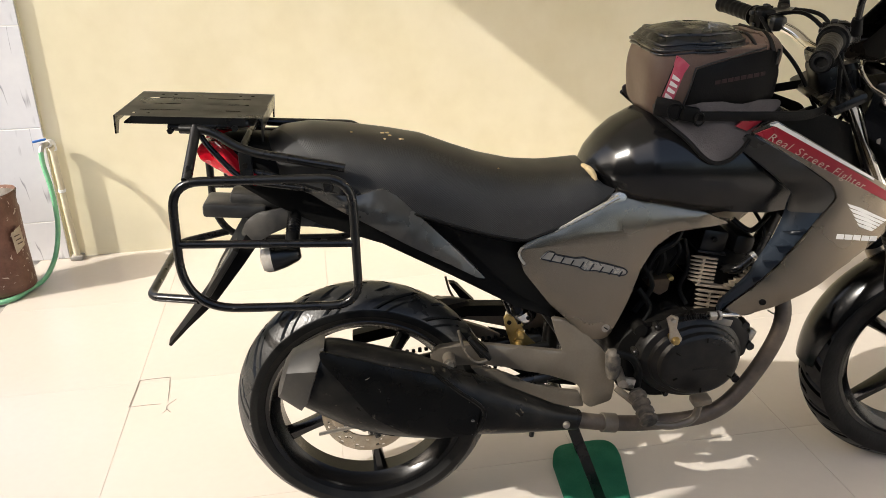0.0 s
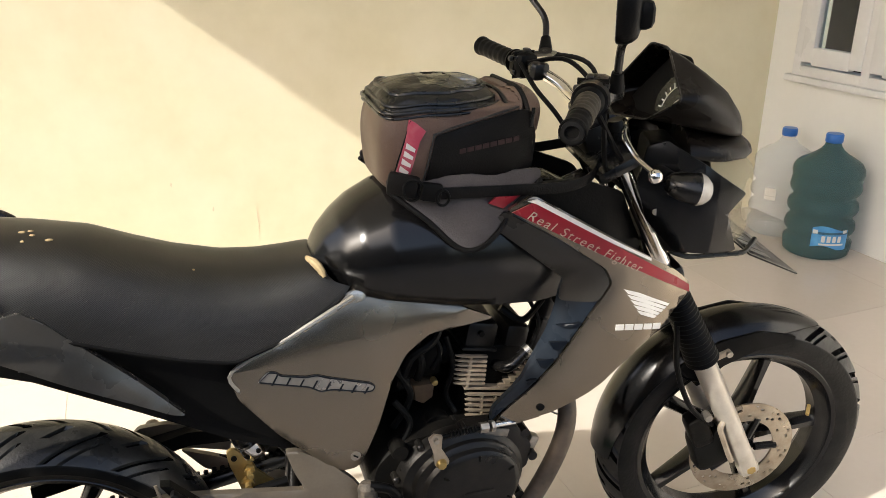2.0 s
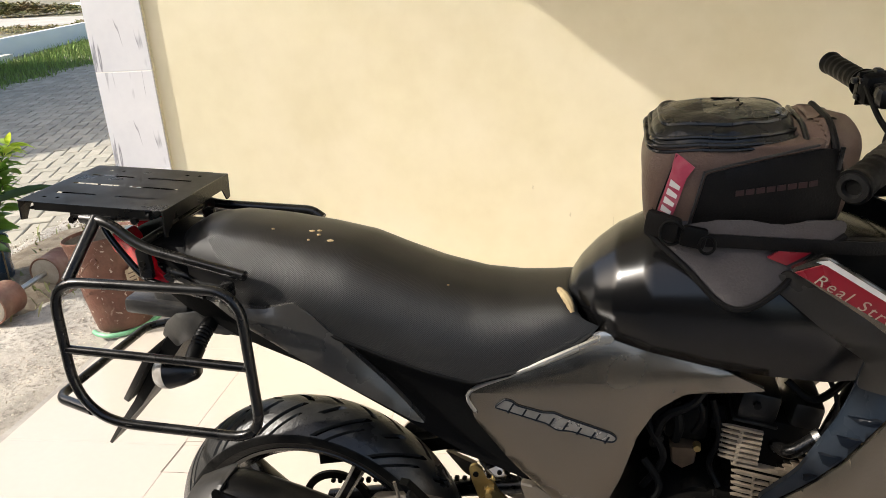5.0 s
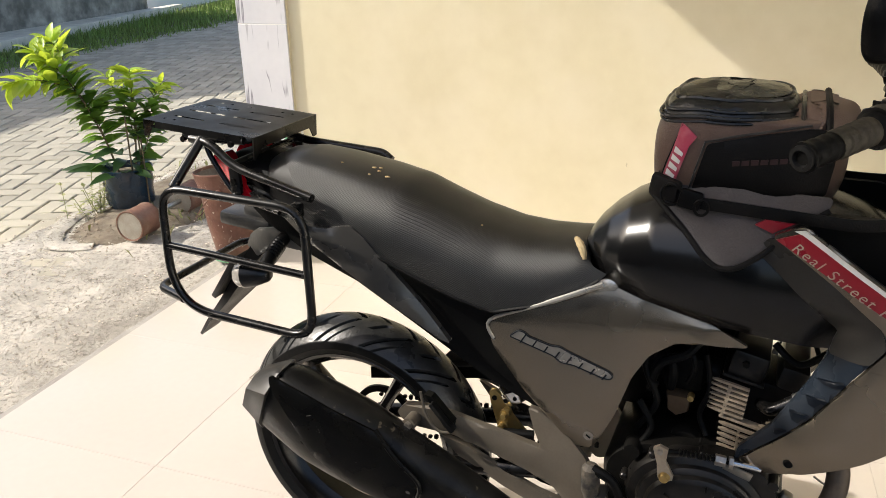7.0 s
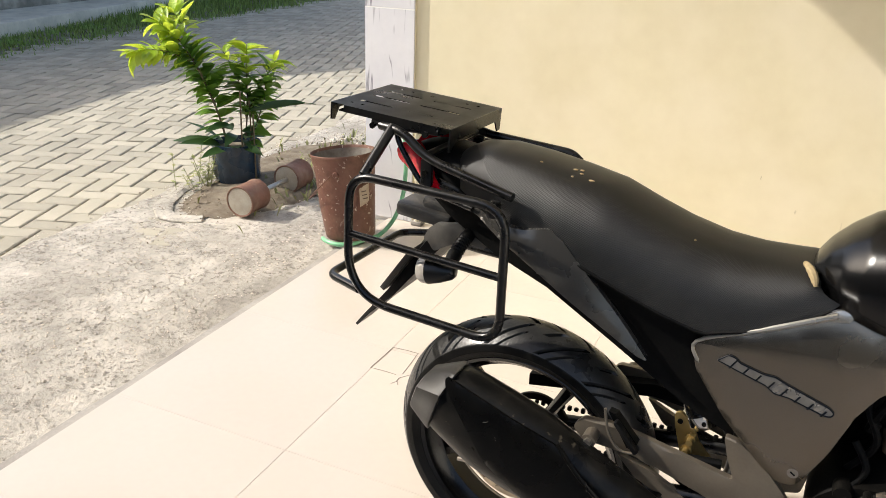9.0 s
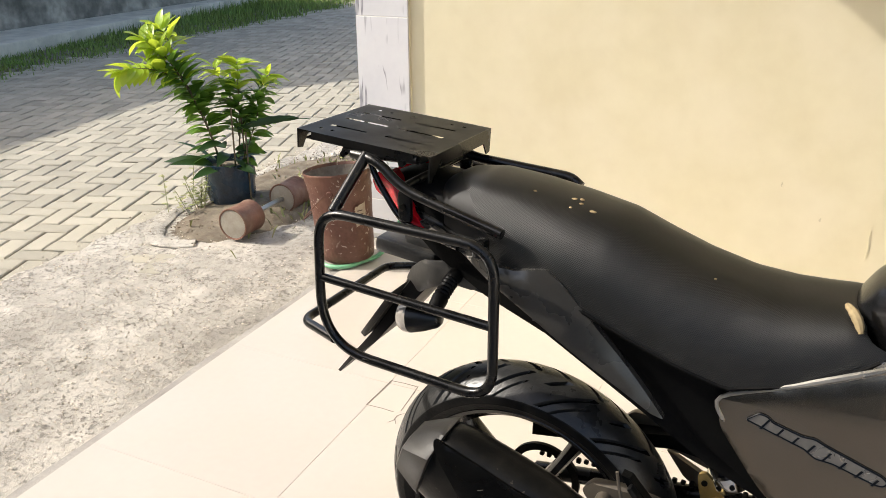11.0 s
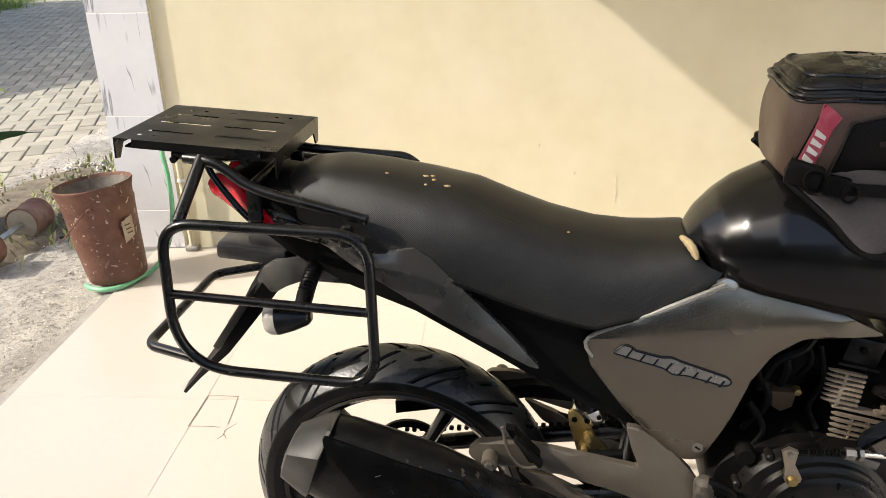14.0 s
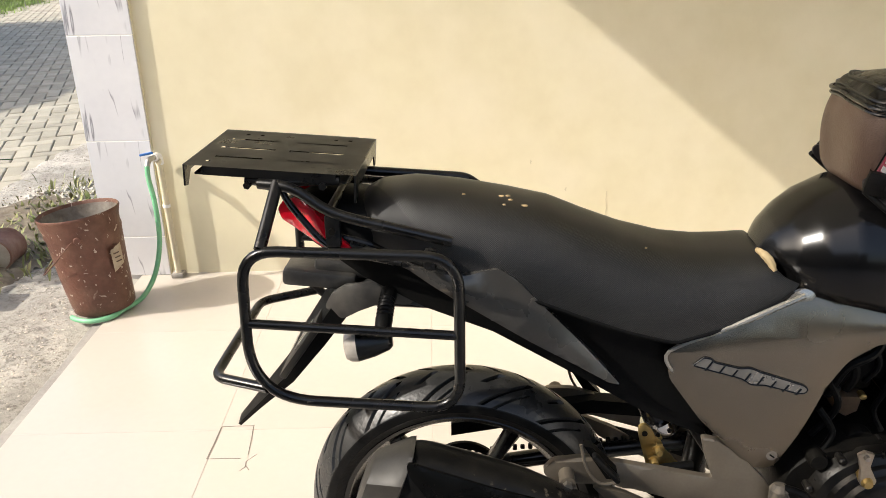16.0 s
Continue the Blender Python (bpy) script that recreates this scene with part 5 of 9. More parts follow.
SIDE = [(-0.222, 0.722), (-0.207, 0.750), (-0.180, 0.770), (-0.122, 0.782), (-0.060, 0.792), (-0.035, 0.775), (-0.078, 0.738), (-0.120, 0.742), (-0.160, 0.726), (-0.192, 0.704)]
for sgn in (-1, 1):
    part("bracket_side", plate(SIDE, lambda x, z: sgn * (0.078 - 0.02 * sm(-0.15, -0.22, x)), 0.010, 0.005, 0.015, round_r=0.008), M["grey_plastic"], fb, "arched bracket side", 30)
bm = bmesh.new()
rings = []
for x, z, w, t in ((-0.195, 0.735, 0.055, 0.026), (-0.240, 0.672, 0.070, 0.022), (-0.295, 0.592, 0.068, 0.014), (-0.36, 0.520, 0.050, 0.007), (-0.405, 0.468, 0.030, 0.005)):
    n2 = Vector((-0.82, 0, 0.57))
    p0 = Vector((x, 0, z))
    rings.append([p0 + Vector((0, -w, 0)) - n2 * t, p0 + Vector((0, -w, 0)) + n2 * t * 0.2, p0 + n2 * t, p0 + Vector((0, w, 0)) + n2 * t * 0.2, p0 + Vector((0, w, 0)) - n2 * t])
ring_loft(bm, rings)
flap = part("mud_flap", bm, M["plastic"], bike, "long black plastic rear mud flap")
bm = block(0.19, 0.012, 0.115, pose(0, -0.005, 0), 0.002)
PL = Matrix.Translation((-0.266, 0.0, 0.658)) @ Matrix.Rotation(radians(35), 4, "Y") @ Matrix.Rotation(radians(90), 4, "Z")
bm.transform(PL)
rp = part("rear_number_plate", bm, M["dusty_black"], bike, "black rear number plate with pale bars")
for k in range(6):
    part("plate_bar", block(0.018, 0.002, 0.045, PL @ pose(-0.065 + 0.026 * k, 0.002, 0.012), 0), M["silver"], rp)
part("plate_bar", block(0.06, 0.002, 0.015, PL @ pose(0, 0.002, -0.04), 0), M["silver"], rp)


def winker(m, name="winker", body=((0.0, 0.010), (0.01, 0.020), (0.03, 0.027), (0.055, 0.030)), glass=((0.055, 0.0302), (0.066, 0.027), (0.076, 0.019), (0.081, 0.008))):
    bm = bmesh.new()
    rings = []
    for t, r in body:
        rings.append([m @ Vector((r * 1.15 * math.cos(a), t, r * 0.95 * math.sin(a))) for a in [2 * math.pi * k / 20 for k in range(20)]])
    ring_loft(bm, rings)
    w = part(name, bm, M["satin_black"], bike, "black turn signal with clear lens", 50)
    bm = bmesh.new()
    rings = []
    for t, r in glass:
        rings.append([m @ Vector((r * 1.15 * math.cos(a), t, r * 0.95 * math.sin(a))) for a in [2 * math.pi * k / 20 for k in range(20)]])
    ring_loft(bm, rings)
    part("lens", bm, M["clear_lens"], w, "milky clear lens")
    return w


for sgn in (-1, 1):
    tip = Vector((-0.112, sgn * 0.150, 0.724))
    path = bend([(-0.108, sgn * 0.06, 0.768), (-0.110, sgn * 0.11, 0.752), tip], 0.02, 12)
    bm = tube(path, [0.0125 + 0.0016 * (k % 2) for k in range(len(path))], 14)
    part("winker_stalk", bm, M["plastic"], bike, "ribbed rubber stalk")
    m = Matrix.Translation((-0.096, sgn * 0.152, 0.716)) @ Matrix.Rotation(radians(90 - sgn * 4), 4, "Z") @ Matrix.Rotation(radians(-7), 4, "X") @ Matrix.Diagonal((0.80, 1.0, 1.0, 1))
    winker(m, "winker", ((0.0, 0.010), (0.006, 0.016), (0.030, 0.024), (0.054, 0.0285)), ((0.054, 0.0287), (0.066, 0.0275), (0.073, 0.023), (0.076, 0.010)))

# ---- luggage rack: top plate, side hoops, rear hoop, grab rails ----
def rack_bar(name, pts, r=0.0085, round_r=0.05, closed=False, parent=None, n=7):
    p = bend(pts, round_r, n, closed)
    return part(name, tube(p, r, 12, closed=closed), M["satin_black"], parent or bike, "black steel rack tube")


RY = 0.180
for sgn in (-1, 1):
    hoop = rack_bar("rack_hoop", [(-0.310, sgn * RY, 0.876), (0.010, sgn * RY, 0.868), (0.010, sgn * RY, 0.611), (-0.270, sgn * RY, 0.622), (-0.318, sgn * RY, 0.680)], 0.0085, 0.055, True)
    rack_bar("crossbar", [(-0.310, sgn * RY, 0.756), (0.010, sgn * RY, 0.740)], 0.0075, 0.01, parent=hoop)
    rack_bar("strut", [(-0.282, sgn * 0.176, 0.876), (-0.270, sgn * 0.092, 0.952)], 0.0095, 0.01, parent=hoop)
    if sgn < 0:
        rack_bar("grab_rail", [(-0.300, -0.088, 0.949), (-0.245, -0.100, 0.949), (-0.190, -0.108, 0.908), (-0.002, -0.130, 0.872)], 0.0085, 0.04)
    else:
        rack_bar("grab_rail", [(-0.300, 0.088, 0.949), (-0.160, 0.116, 0.908), (0.010, 0.130, 0.893), (0.030, 0.126, 0.880)], 0.0090, 0.015)
    rack_bar("brace", [(-0.268, sgn * 0.085, 0.945), (-0.258, sgn * 0.09, 0.920), (-0.205, sgn * 0.10, 0.856), (-0.175, sgn * 0.11, 0.846), (-0.08, sgn * 0.125, 0.834)], 0.0055, 0.03)
    bm = bmesh.new()
    block(0.024, 0.012, 0.052, pose(-0.186, sgn * 0.108, 0.880), 0.004, bm)
    tab = part("rack_tab", bm, M["satin_black"], bike, "black bolted rack tab")
    bm = lathe([(0.0005, 0.003), (0.005, 0.003), (0.005, -0.003)], 12, Matrix.Translation((-0.186, sgn * 0.116, 0.882)) @ Matrix.Rotation(radians(90 * sgn * -1), 4, "X"))
    part("bolt", bm, M["engine"], tab)
    bm = bmesh.new()
    block(0.020, 0.030, 0.030, pose(-0.035, sgn * 0.135, 0.846), 0.006, bm)
    part("rail_grip", bm, M["satin_black"], bike)
rack_bar("rear_hoop", [(-0.292, -RY, 0.642), (-0.392, -0.140, 0.636), (-0.392, 0.140, 0.636), (-0.292, RY, 0.642)], 0.0085, 0.025)
rack_bar("rack_crossbar", [(-0.285, -0.092, 0.948), (-0.285, 0.092, 0.948)], 0.008, 0.01)
rack_bar("rack_crossbar", [(-0.19, -0.104, 0.912), (-0.19, 0.104, 0.912)], 0.007, 0.01)

rack_bar("rack_rail", [(-0.322, -0.080, 0.953), (-0.285, -0.084, 0.950), (-0.175, -0.084, 0.953)], 0.0075, 0.02)
rack_bar("rack_rail", [(-0.330, 0.105, 0.952), (-0.175, 0.105, 0.953)], 0.0075, 0.02)
for bx, by in ((-0.318, -0.086), (-0.285, -0.090), (-0.262, -0.090), (-0.200, -0.090)):
    part("rack_bolt", tube([(bx, by, 0.947), (bx, by - 0.007, 0.947)], 0.0062, 6), M["satin_black"], bike)
# top plate with slots, its long ends folded down into hooks
X0, X1, Y0, Y1, PZ = -0.414, -0.150, -0.090, 0.132, 0.966
TIP = Matrix.Translation((-0.29, 0, PZ)) @ Matrix.Rotation(radians(3.8), 4, "Y") @ Matrix.Translation((0.29, 0, -PZ + 0.006))
slots = []
for cx in (-0.345, -0.232):
    for cy, l in ((-0.035, 0.075), (0.020, 0.09), (0.072, 0.085)):
        slots.append((cx - l / 2, cx + l / 2, cy - 0.0032, cy + 0.0032))
dots = [(-0.385, -0.062), (-0.36, -0.062), (-0.22, -0.062), (-0.195, -0.062), (-0.37, 0.105), (-0.345, 0.105), (-0.215, 0.105), (-0.19, 0.105)]
slots += [(x - 0.0032, x + 0.0032, y - 0.0032, y + 0.0032) for x, y in dots]
gx = sorted({X0, X1} | {round(v, 4) for s in slots for v in s[:2]})
gy = sorted({Y0, Y1} | {round(v, 4) for s in slots for v in s[2:]})
bm = bmesh.new()
grid = {(x, y): bm.verts.new((x, y, PZ)) for x in gx for y in gy}
for xa, xb in zip(gx, gx[1:]):
    for ya, yb in zip(gy, gy[1:]):
        cx, cy = (xa + xb) / 2, (ya + yb) / 2
        if any(s[0] < cx < s[1] and s[2] < cy < s[3] for s in slots):
            continue
        bm.faces.new((grid[xa, ya], grid[xb, ya], grid[xb, yb], grid[xa, yb]))
bmesh.ops.solidify(bm, geom=bm.faces[:], thickness=0.003)
bm.transform(TIP)
rk = part("rack_plate", bm, M["rack_top"], bike, "black slotted steel luggage plate")
for x, sg in ((X0, -1), (X1, 1)):
    bm = bmesh.new()
    e = -0.024 if sg > 0 else -0.014
    out = [(Y0, 0.0), (Y1, 0.0), (Y1, e - 0.020), (Y1 - 0.012, e - 0.022), (Y1 - 0.026, e), (Y0 + 0.026, e), (Y0 + 0.012, e - 0.022), (Y0, e - 0.020)]
    ring_loft(bm, [[(x + dx, y, PZ + z) for y, z in out] for dx in (-0.0015, 0.0015)])
    bm.transform(TIP)
    part("plate_hook", bm, M["satin_black"], rk)
for y0, y1 in ((Y0 + 0.004, 0.050), (0.072, Y1 - 0.004)):
    bm = block(X1 - X0 - 0.03, y1 - y0, 0.003, pose((X0 + X1) / 2, (y0 + y1) / 2, PZ - 0.014), 0)
    bm.transform(TIP)
    part("under_plate", bm, M["satin_black"], rk)
for y in (Y0, Y1):
    bm = block(X1 - X0 - 0.06, 0.003, 0.014, pose((X0 + X1) / 2, y, PZ - 0.007), 0)
    bm.transform(TIP)
    part("plate_flange", bm, M["satin_black"], rk)

# ---- exhaust ----
MUF = [(-0.150, 0.466, 0.030, 0.030), (-0.146, 0.466, 0.044, 0.040), (-0.120, 0.468, 0.056, 0.050), (-0.075, 0.459, 0.072, 0.056), (0.00, 0.424, 0.084, 0.060), (0.08, 0.397, 0.086, 0.058), (0.17, 0.367, 0.074, 0.053), (0.25, 0.352, 0.056, 0.046), (0.33, 0.330, 0.040, 0.038), (0.40, 0.312, 0.026, 0.028), (0.455, 0.302, 0.019, 0.021)]


def muf_ring(x, grow=0.0, lean=0.8, n=24):
    zc, hz, hy = lerp(MUF, x)
    ring = []
    for k in range(n):
        a = 2 * math.pi * (k + (0.5 if n == 8 else 0)) / n
        c, s = math.cos(a), math.sin(a)
        ring.append((x + lean * (hz + grow) * s * 0.5, -0.172 + (hy + grow) * math.copysign(abs(c) ** 0.8, c), zc + (hz + grow) * math.copysign(abs(s) ** 0.8, s)))
    return ring


mf = part("muffler", ring_loft(bmesh.new(), [muf_ring(-0.100 + 0.555 * k / 30) for k in range(31)]), M["muffler_grey"], bike, "scuffed dark grey muffler", 50)
part("muffler_cap", ring_loft(bmesh.new(), [muf_ring(x, g, n=8) for x, g in ((-0.152, 0.000), (-0.147, 0.005), (-0.100, 0.0085), (-0.092, 0.0085), (-0.090, 0.002))]), M["muffler_cap"], mf, "scratched grey faceted muffler end cap", 38)
SHIELD = [(-0.074, 0.538), (-0.02, 0.518), (0.06, 0.490), (0.150, 0.464), (0.190, 0.432), (0.240, 0.388), (0.236, 0.352), (0.225, 0.326), (0.16, 0.322), (0.09, 0.335), (0.02, 0.386), (-0.035, 0.470), (-0.070, 0.516)]
part("heat_shield", plate(SHIELD, lambda x, z: -0.232 + 0.9 * max(0, abs(z - lerp(MUF, x)[0]) - 0.02) ** 1.5 - 0.004 + 0.02 * sm(0.2, 0.33, x), 0.006, 0.003, 0.02, round_r=0.01), M["muffler"], mf, "black heat shield plate", 50)
bm = lathe([(0.0005, 0.004), (0.006, 0.004), (0.008, 0.0), (0.008, -0.01)], 16, Matrix.Translation((0.425, -0.200, 0.309)) @ Matrix.Rotation(radians(90), 4, "X"))
part("muffler_bolt", bm, M["steel"], mf)
part("muffler_ridge", tube(catmull([(0.150, -0.214, 0.466), (0.194, -0.231, 0.432), (0.243, -0.233, 0.388), (0.240, -0.233, 0.352), (0.226, -0.225, 0.322)], 5), 0.0045, 8), M["muffler"], mf, "folded ridge at the end of the shield")
pipe = catmull([(0.845, -0.035, 0.575), (0.880, -0.060, 0.566), (0.912, -0.090, 0.535), (0.918, -0.110, 0.490), (0.900, -0.122, 0.430), (0.855, -0.130, 0.350), (0.800, -0.138, 0.290), (0.740, -0.142, 0.264), (0.66, -0.145, 0.260), (0.58, -0.150, 0.266), (0.50, -0.158, 0.282), (0.44, -0.168, 0.302)], 6)
ex = part("exhaust_pipe", tube(pipe, 0.0175, 16), M["rust_pipe"], bike, "heat-stained rusty exhaust header pipe")
part("pipe_clamp", tube([(0.545, -0.153, 0.272), (0.515, -0.156, 0.278)], 0.0215, 16), M["bracket"], ex)

# ---- engine ----
M["fin_edge"] = material("machined_fin_edge", (0.36, 0.295, 0.215), (0.26, 0.21, 0.15), 0.5, 0.25, scale=30, fine=220, dust=(0.16, 0.115, 0.075), dust_amount=0.55)
M["case_black"] = material("satin_engine_paint", (0.0062, 0.0058, 0.0054), (0.010, 0.0092, 0.008), 0.36, 0.1, scale=16, fine=240, bump=0.10, dust=(0.034, 0.029, 0.022), dust_amount=0.35, spec=0.32)
M["carb_metal"] = material("tarnished_carburettor", (0.16, 0.105, 0.062), (0.10, 0.065, 0.04), 0.45, 0.5, scale=24, fine=200, dust=(0.10, 0.07, 0.045), dust_amount=0.4)


def side_disc(x, z, y0, rows, n=40, squash=1.0, shift=0.0):
    """Rings round an axle that points to the right side: rows of (depth, radius)."""
    return [[(x + shift * d + r * math.cos(a) * (1.0 if math.cos(a) > 0 else squash), y0 - d, z + r * 0.9 * math.sin(a)) for a in [2 * math.pi * i / n for i in range(n)]] for d, r in rows]


bm = bmesh.new()
CASE = [(0.545, 0.47), (0.60, 0.520), (0.70, 0.530), (0.80, 0.515), (0.850, 0.465), (0.838, 0.40), (0.80, 0.345), (0.65, 0.318), (0.56, 0.345)]
rings = []
for y, k in ((-0.105, 0.94), (-0.09, 1.0), (0.09, 1.0), (0.11, 0.92)):
    rings.append([(0.69 + (x - 0.69) * k, y, 0.405 + (z - 0.43) * k) for x, z in bend(CASE, 0.03, 4, True)])
ring_loft(bm, rings)
eng = part("crankcase", bm, M["engine"], bike, "grimy black engine case")
# right cover: a broad stepped rim with three ridges, and a flat ribbed disc
cov = part("clutch_cover", ring_loft(bmesh.new(), side_disc(0.712, 0.408, -0.100, ((0.0, 0.108), (0.022, 0.108), (0.029, 0.105), (0.033, 0.098), (0.035, 0.094), (0.043, 0.092), (0.047, 0.088), (0.049, 0.083), (0.057, 0.080), (0.061, 0.074), (0.062, 0.070), (0.063, 0.060), (0.0635, 0.02)), 56, 1.14, 0.26)), M["case_black"], eng, "black stepped clutch cover", 25)
for k in range(6):
    a = 2 * math.pi * k / 6 + 0.5
    part("cover_rib", block(0.012, 0.005, 0.004, Matrix.Translation((0.728 + 0.069 * math.cos(a), -0.1625, 0.408 + 0.061 * math.sin(a))) @ Matrix.Rotation(-a, 4, "Y"), 0.0015), M["engine"], cov)
for k in range(9):
    a = 2 * math.pi * k / 9 + 0.15
    c, r = math.cos(a), 0.109
    bm = lathe([(0.0005, 0.003), (0.004, 0.003), (0.0065, 0.0), (0.0065, -0.02)], 10, Matrix.Translation((0.712 + r * c * (1.0 if c > 0 else 1.14), -0.124, 0.408 + 0.9 * r * math.sin(a))) @ Matrix.Rotation(radians(90), 4, "X"))
    part("cover_bolt", bm, M["case_black"], cov)
part("cover_bar", block(0.056, 0.002, 0.006, pose(0.730, -0.1640, 0.400), 0.0008), M["case_black"], cov, "plain raised bar")
part("upper_cover", plate([(0.690, 0.492), (0.715, 0.512), (0.765, 0.512), (0.815, 0.492), (0.842, 0.450), (0.835, 0.405), (0.815, 0.395), (0.808, 0.440), (0.775, 0.482)], lambda x, z: -0.128, 0.03, 0.006, 0.03, round_r=0.008), M["case_black"], eng, "black upper engine cover")
part("engine_tag", block(0.046, 0.003, 0.015, pose(0.772, -0.1300, 0.494, 0, 16, 0), 0.001), M["emblem"], eng, "small worn data tag")
for x, z in ((0.828, 0.478), (0.845, 0.425), (0.822, 0.345)):
    part("case_boss", tube([(x, -0.10, z), (x, -0.128, z)], 0.009, 10), M["case_black"], eng)
part("case_cap", block(0.018, 0.020, 0.026, pose(0.848, -0.110, 0.448, 0, 24, 0), 0.004), M["steel"], eng, "bright steel sensor cap")
# clutch arm, boot and cable
bm = bmesh.new()
ring_loft(bm, [[(0.640, y, 0.522), (0.650, y, 0.529), (0.664, y, 0.524), (0.662, y, 0.500), (0.676, y, 0.474), (0.674, y, 0.462), (0.660, y, 0.458), (0.651, y, 0.468), (0.648, y, 0.495)] for y in (-0.150, -0.157)])
arm = part("clutch_arm", bm, M["alu"], eng, "zinc clutch release arm")
part("pivot_bolt", lathe([(0.0005, 0.008), (0.007, 0.007), (0.010, 0.0), (0.010, -0.03)], 14, Matrix.Translation((0.662, -0.157, 0.470)) @ Matrix.Rotation(radians(90), 4, "X")), M["brass"], arm)
part("arm_pin", tube([(0.652, -0.150, 0.520), (0.652, -0.164, 0.520)], 0.0045, 10), M["steel"], arm)
part("clutch_cable", tube(catmull([(0.655, -0.150, 0.519), (0.72, -0.142, 0.517), (0.79, -0.132, 0.509), (0.85, -0.120, 0.512), (0.885, -0.10, 0.56), (0.88, -0.09, 0.66)], 6), 0.0035, 8), M["plastic"], eng)
bm = bmesh.new()
for k in range(9):
    lathe([(0.0040, -0.0022), (0.0068, 0.0), (0.0040, 0.0022)], 10, Matrix.Translation((0.682 + 0.0058 * k, -0.147 + 0.0009 * k, 0.518 - 0.0003 * k)) @ Matrix.Rotation(radians(90), 4, "Y"), bm)
tagged(part("cable_boot", bm, M["rubber"], eng), kind="stuff")
adj = part("cable_adjuster", tube([(0.736, -0.139, 0.515), (0.752, -0.137, 0.513)], 0.0095, 6), M["steel"], eng, "bright cable adjuster nuts")
part("adjuster_nut", tube([(0.757, -0.136, 0.5125), (0.764, -0.135, 0.512)], 0.0105, 6), M["steel"], adj)
part("adjuster_sleeve", tube([(0.764, -0.135, 0.512), (0.806, -0.129, 0.507)], 0.0048, 10), M["chrome"], adj)
# cylinder: dark fins with bright machined edges, laid out one by one
TILT = Matrix.Translation((0.775, 0, 0.488)) @ Matrix.Rotation(radians(11), 4, "Y")
part("cylinder", block(0.100, 0.116, 0.17, TILT @ pose(0, 0, 0.055), 0.012), M["engine"], eng)


def fin(name, x0, x1, z, tip=0.0):
    """One fin of the barrel: a black web, its outer edge machined bright, with a tapered tip to the rear."""
    f = part(name, block(x1 - x0, 0.140, 0.0030, TILT @ pose((x0 + x1) / 2, 0, z), 0.001), M["engine"], eng)
    bm = bmesh.new()
    out = [(x0 - tip, z), (x0 + 0.35 * tip, z + 0.0022), (x1, z + 0.0022), (x1, z - 0.0022), (x0 + 0.35 * tip, z - 0.0022)]
    ring_loft(bm, [[TILT @ Vector((x, y, zz)) for x, zz in out] for y in (-0.0755, -0.0690)])
    part("fin_edge", bm, M["fin_edge"], f, "machined bright fin edge")


for k in range(6):
    fin("cooling_fin", -0.047 + 0.0022 * k, 0.058, 0.047 - 0.0107 * k, 0.006)
for k in range(5):
    for i, x in enumerate((-0.018, 0.008, 0.034)):
        part("fin_rib", block(0.0032, 0.010, 0.0080, TILT @ pose(x + 0.0016 * k, -0.0705, 0.0415 - 0.0107 * k), 0.0008), M["fin_edge"], eng)
part("barrel_flange", block(0.124, 0.146, 0.0055, TILT @ pose(0.006, 0, 0.0585), 0.001), M["fin_edge"], eng, "bright flange under the cylinder head")
for k in range(7):
    fin("head_fin", -0.069 - 0.0012 * k, -0.020 - 0.001 * k, 0.069 + 0.0090 * k, 0.010)
    part("fin_rib", block(0.0060, 0.010, 0.0060, TILT @ pose(-0.052 - 0.0006 * k, -0.0700, 0.0645 + 0.0090 * k), 0.001), M["fin_edge"], eng)
for k in range(6):
    fin("head_fin", 0.010 + 0.0085 * k, 0.070, 0.067 + 0.0092 * k, 0.004)
    part("fin_rib", block(0.010, 0.012, 0.0058, TILT @ pose(0.016 + 0.0085 * k, -0.0690, 0.0625 + 0.0092 * k), 0.001), M["fin_edge"], eng)
hd = part("head_cover", block(0.060, 0.130, 0.052, TILT @ pose(-0.040, 0, 0.158), 0.010), M["case_black"], eng, "black cylinder head cover")
part("cover_lip", block(0.066, 0.136, 0.006, TILT @ pose(-0.040, 0, 0.133), 0.002), M["case_black"], hd)
part("valve_cap", block(0.046, 0.125, 0.044, TILT @ pose(0.030, 0, 0.158), 0.010), M["case_black"], hd)
part("head_bolt", tube([TILT @ Vector((-0.045, -0.066, 0.165)), TILT @ Vector((-0.045, -0.072, 0.165))], 0.006, 6), M["engine"], hd)
part("spark_cap", tube(bend([TILT @ Vector((-0.002, -0.060, 0.100)), TILT @ Vector((0.012, -0.092, 0.112)), TILT @ Vector((0.046, -0.084, 0.146))], 0.012), 0.0105, 12), M["satin_black"], eng, "black spark plug cap")
part("plug_ring", tube([TILT @ Vector((0.040, -0.085, 0.140)), TILT @ Vector((0.047, -0.084, 0.147))], 0.0122, 12), M["silver"], eng)
part("ignition_lead", tube(catmull([TILT @ Vector((0.046, -0.084, 0.146)), (0.87, -0.07, 0.67), (0.85, -0.03, 0.72)], 6), 0.004, 8), M["plastic"], eng)
# carburettor and plumbing behind the cylinder
carb = part("carburettor", block(0.070, 0.070, 0.070, pose(0.665, -0.010, 0.605), 0.014), M["engine"], eng)
bowl = bmesh.new()
ring_loft(bowl, [[(0.664 + dx * k, y, 0.545 + dz * k) for dx, dz in ((-0.024, 0.022), (0.020, 0.022), (0.016, -0.010), (-0.004, -0.022), (-0.020, -0.012))] for y, k in ((0.02, 1.0), (-0.045, 1.0), (-0.052, 0.85))])
part("carb_bowl", bowl, M["carb_metal"], carb, "tarnished brown carburettor bowl")
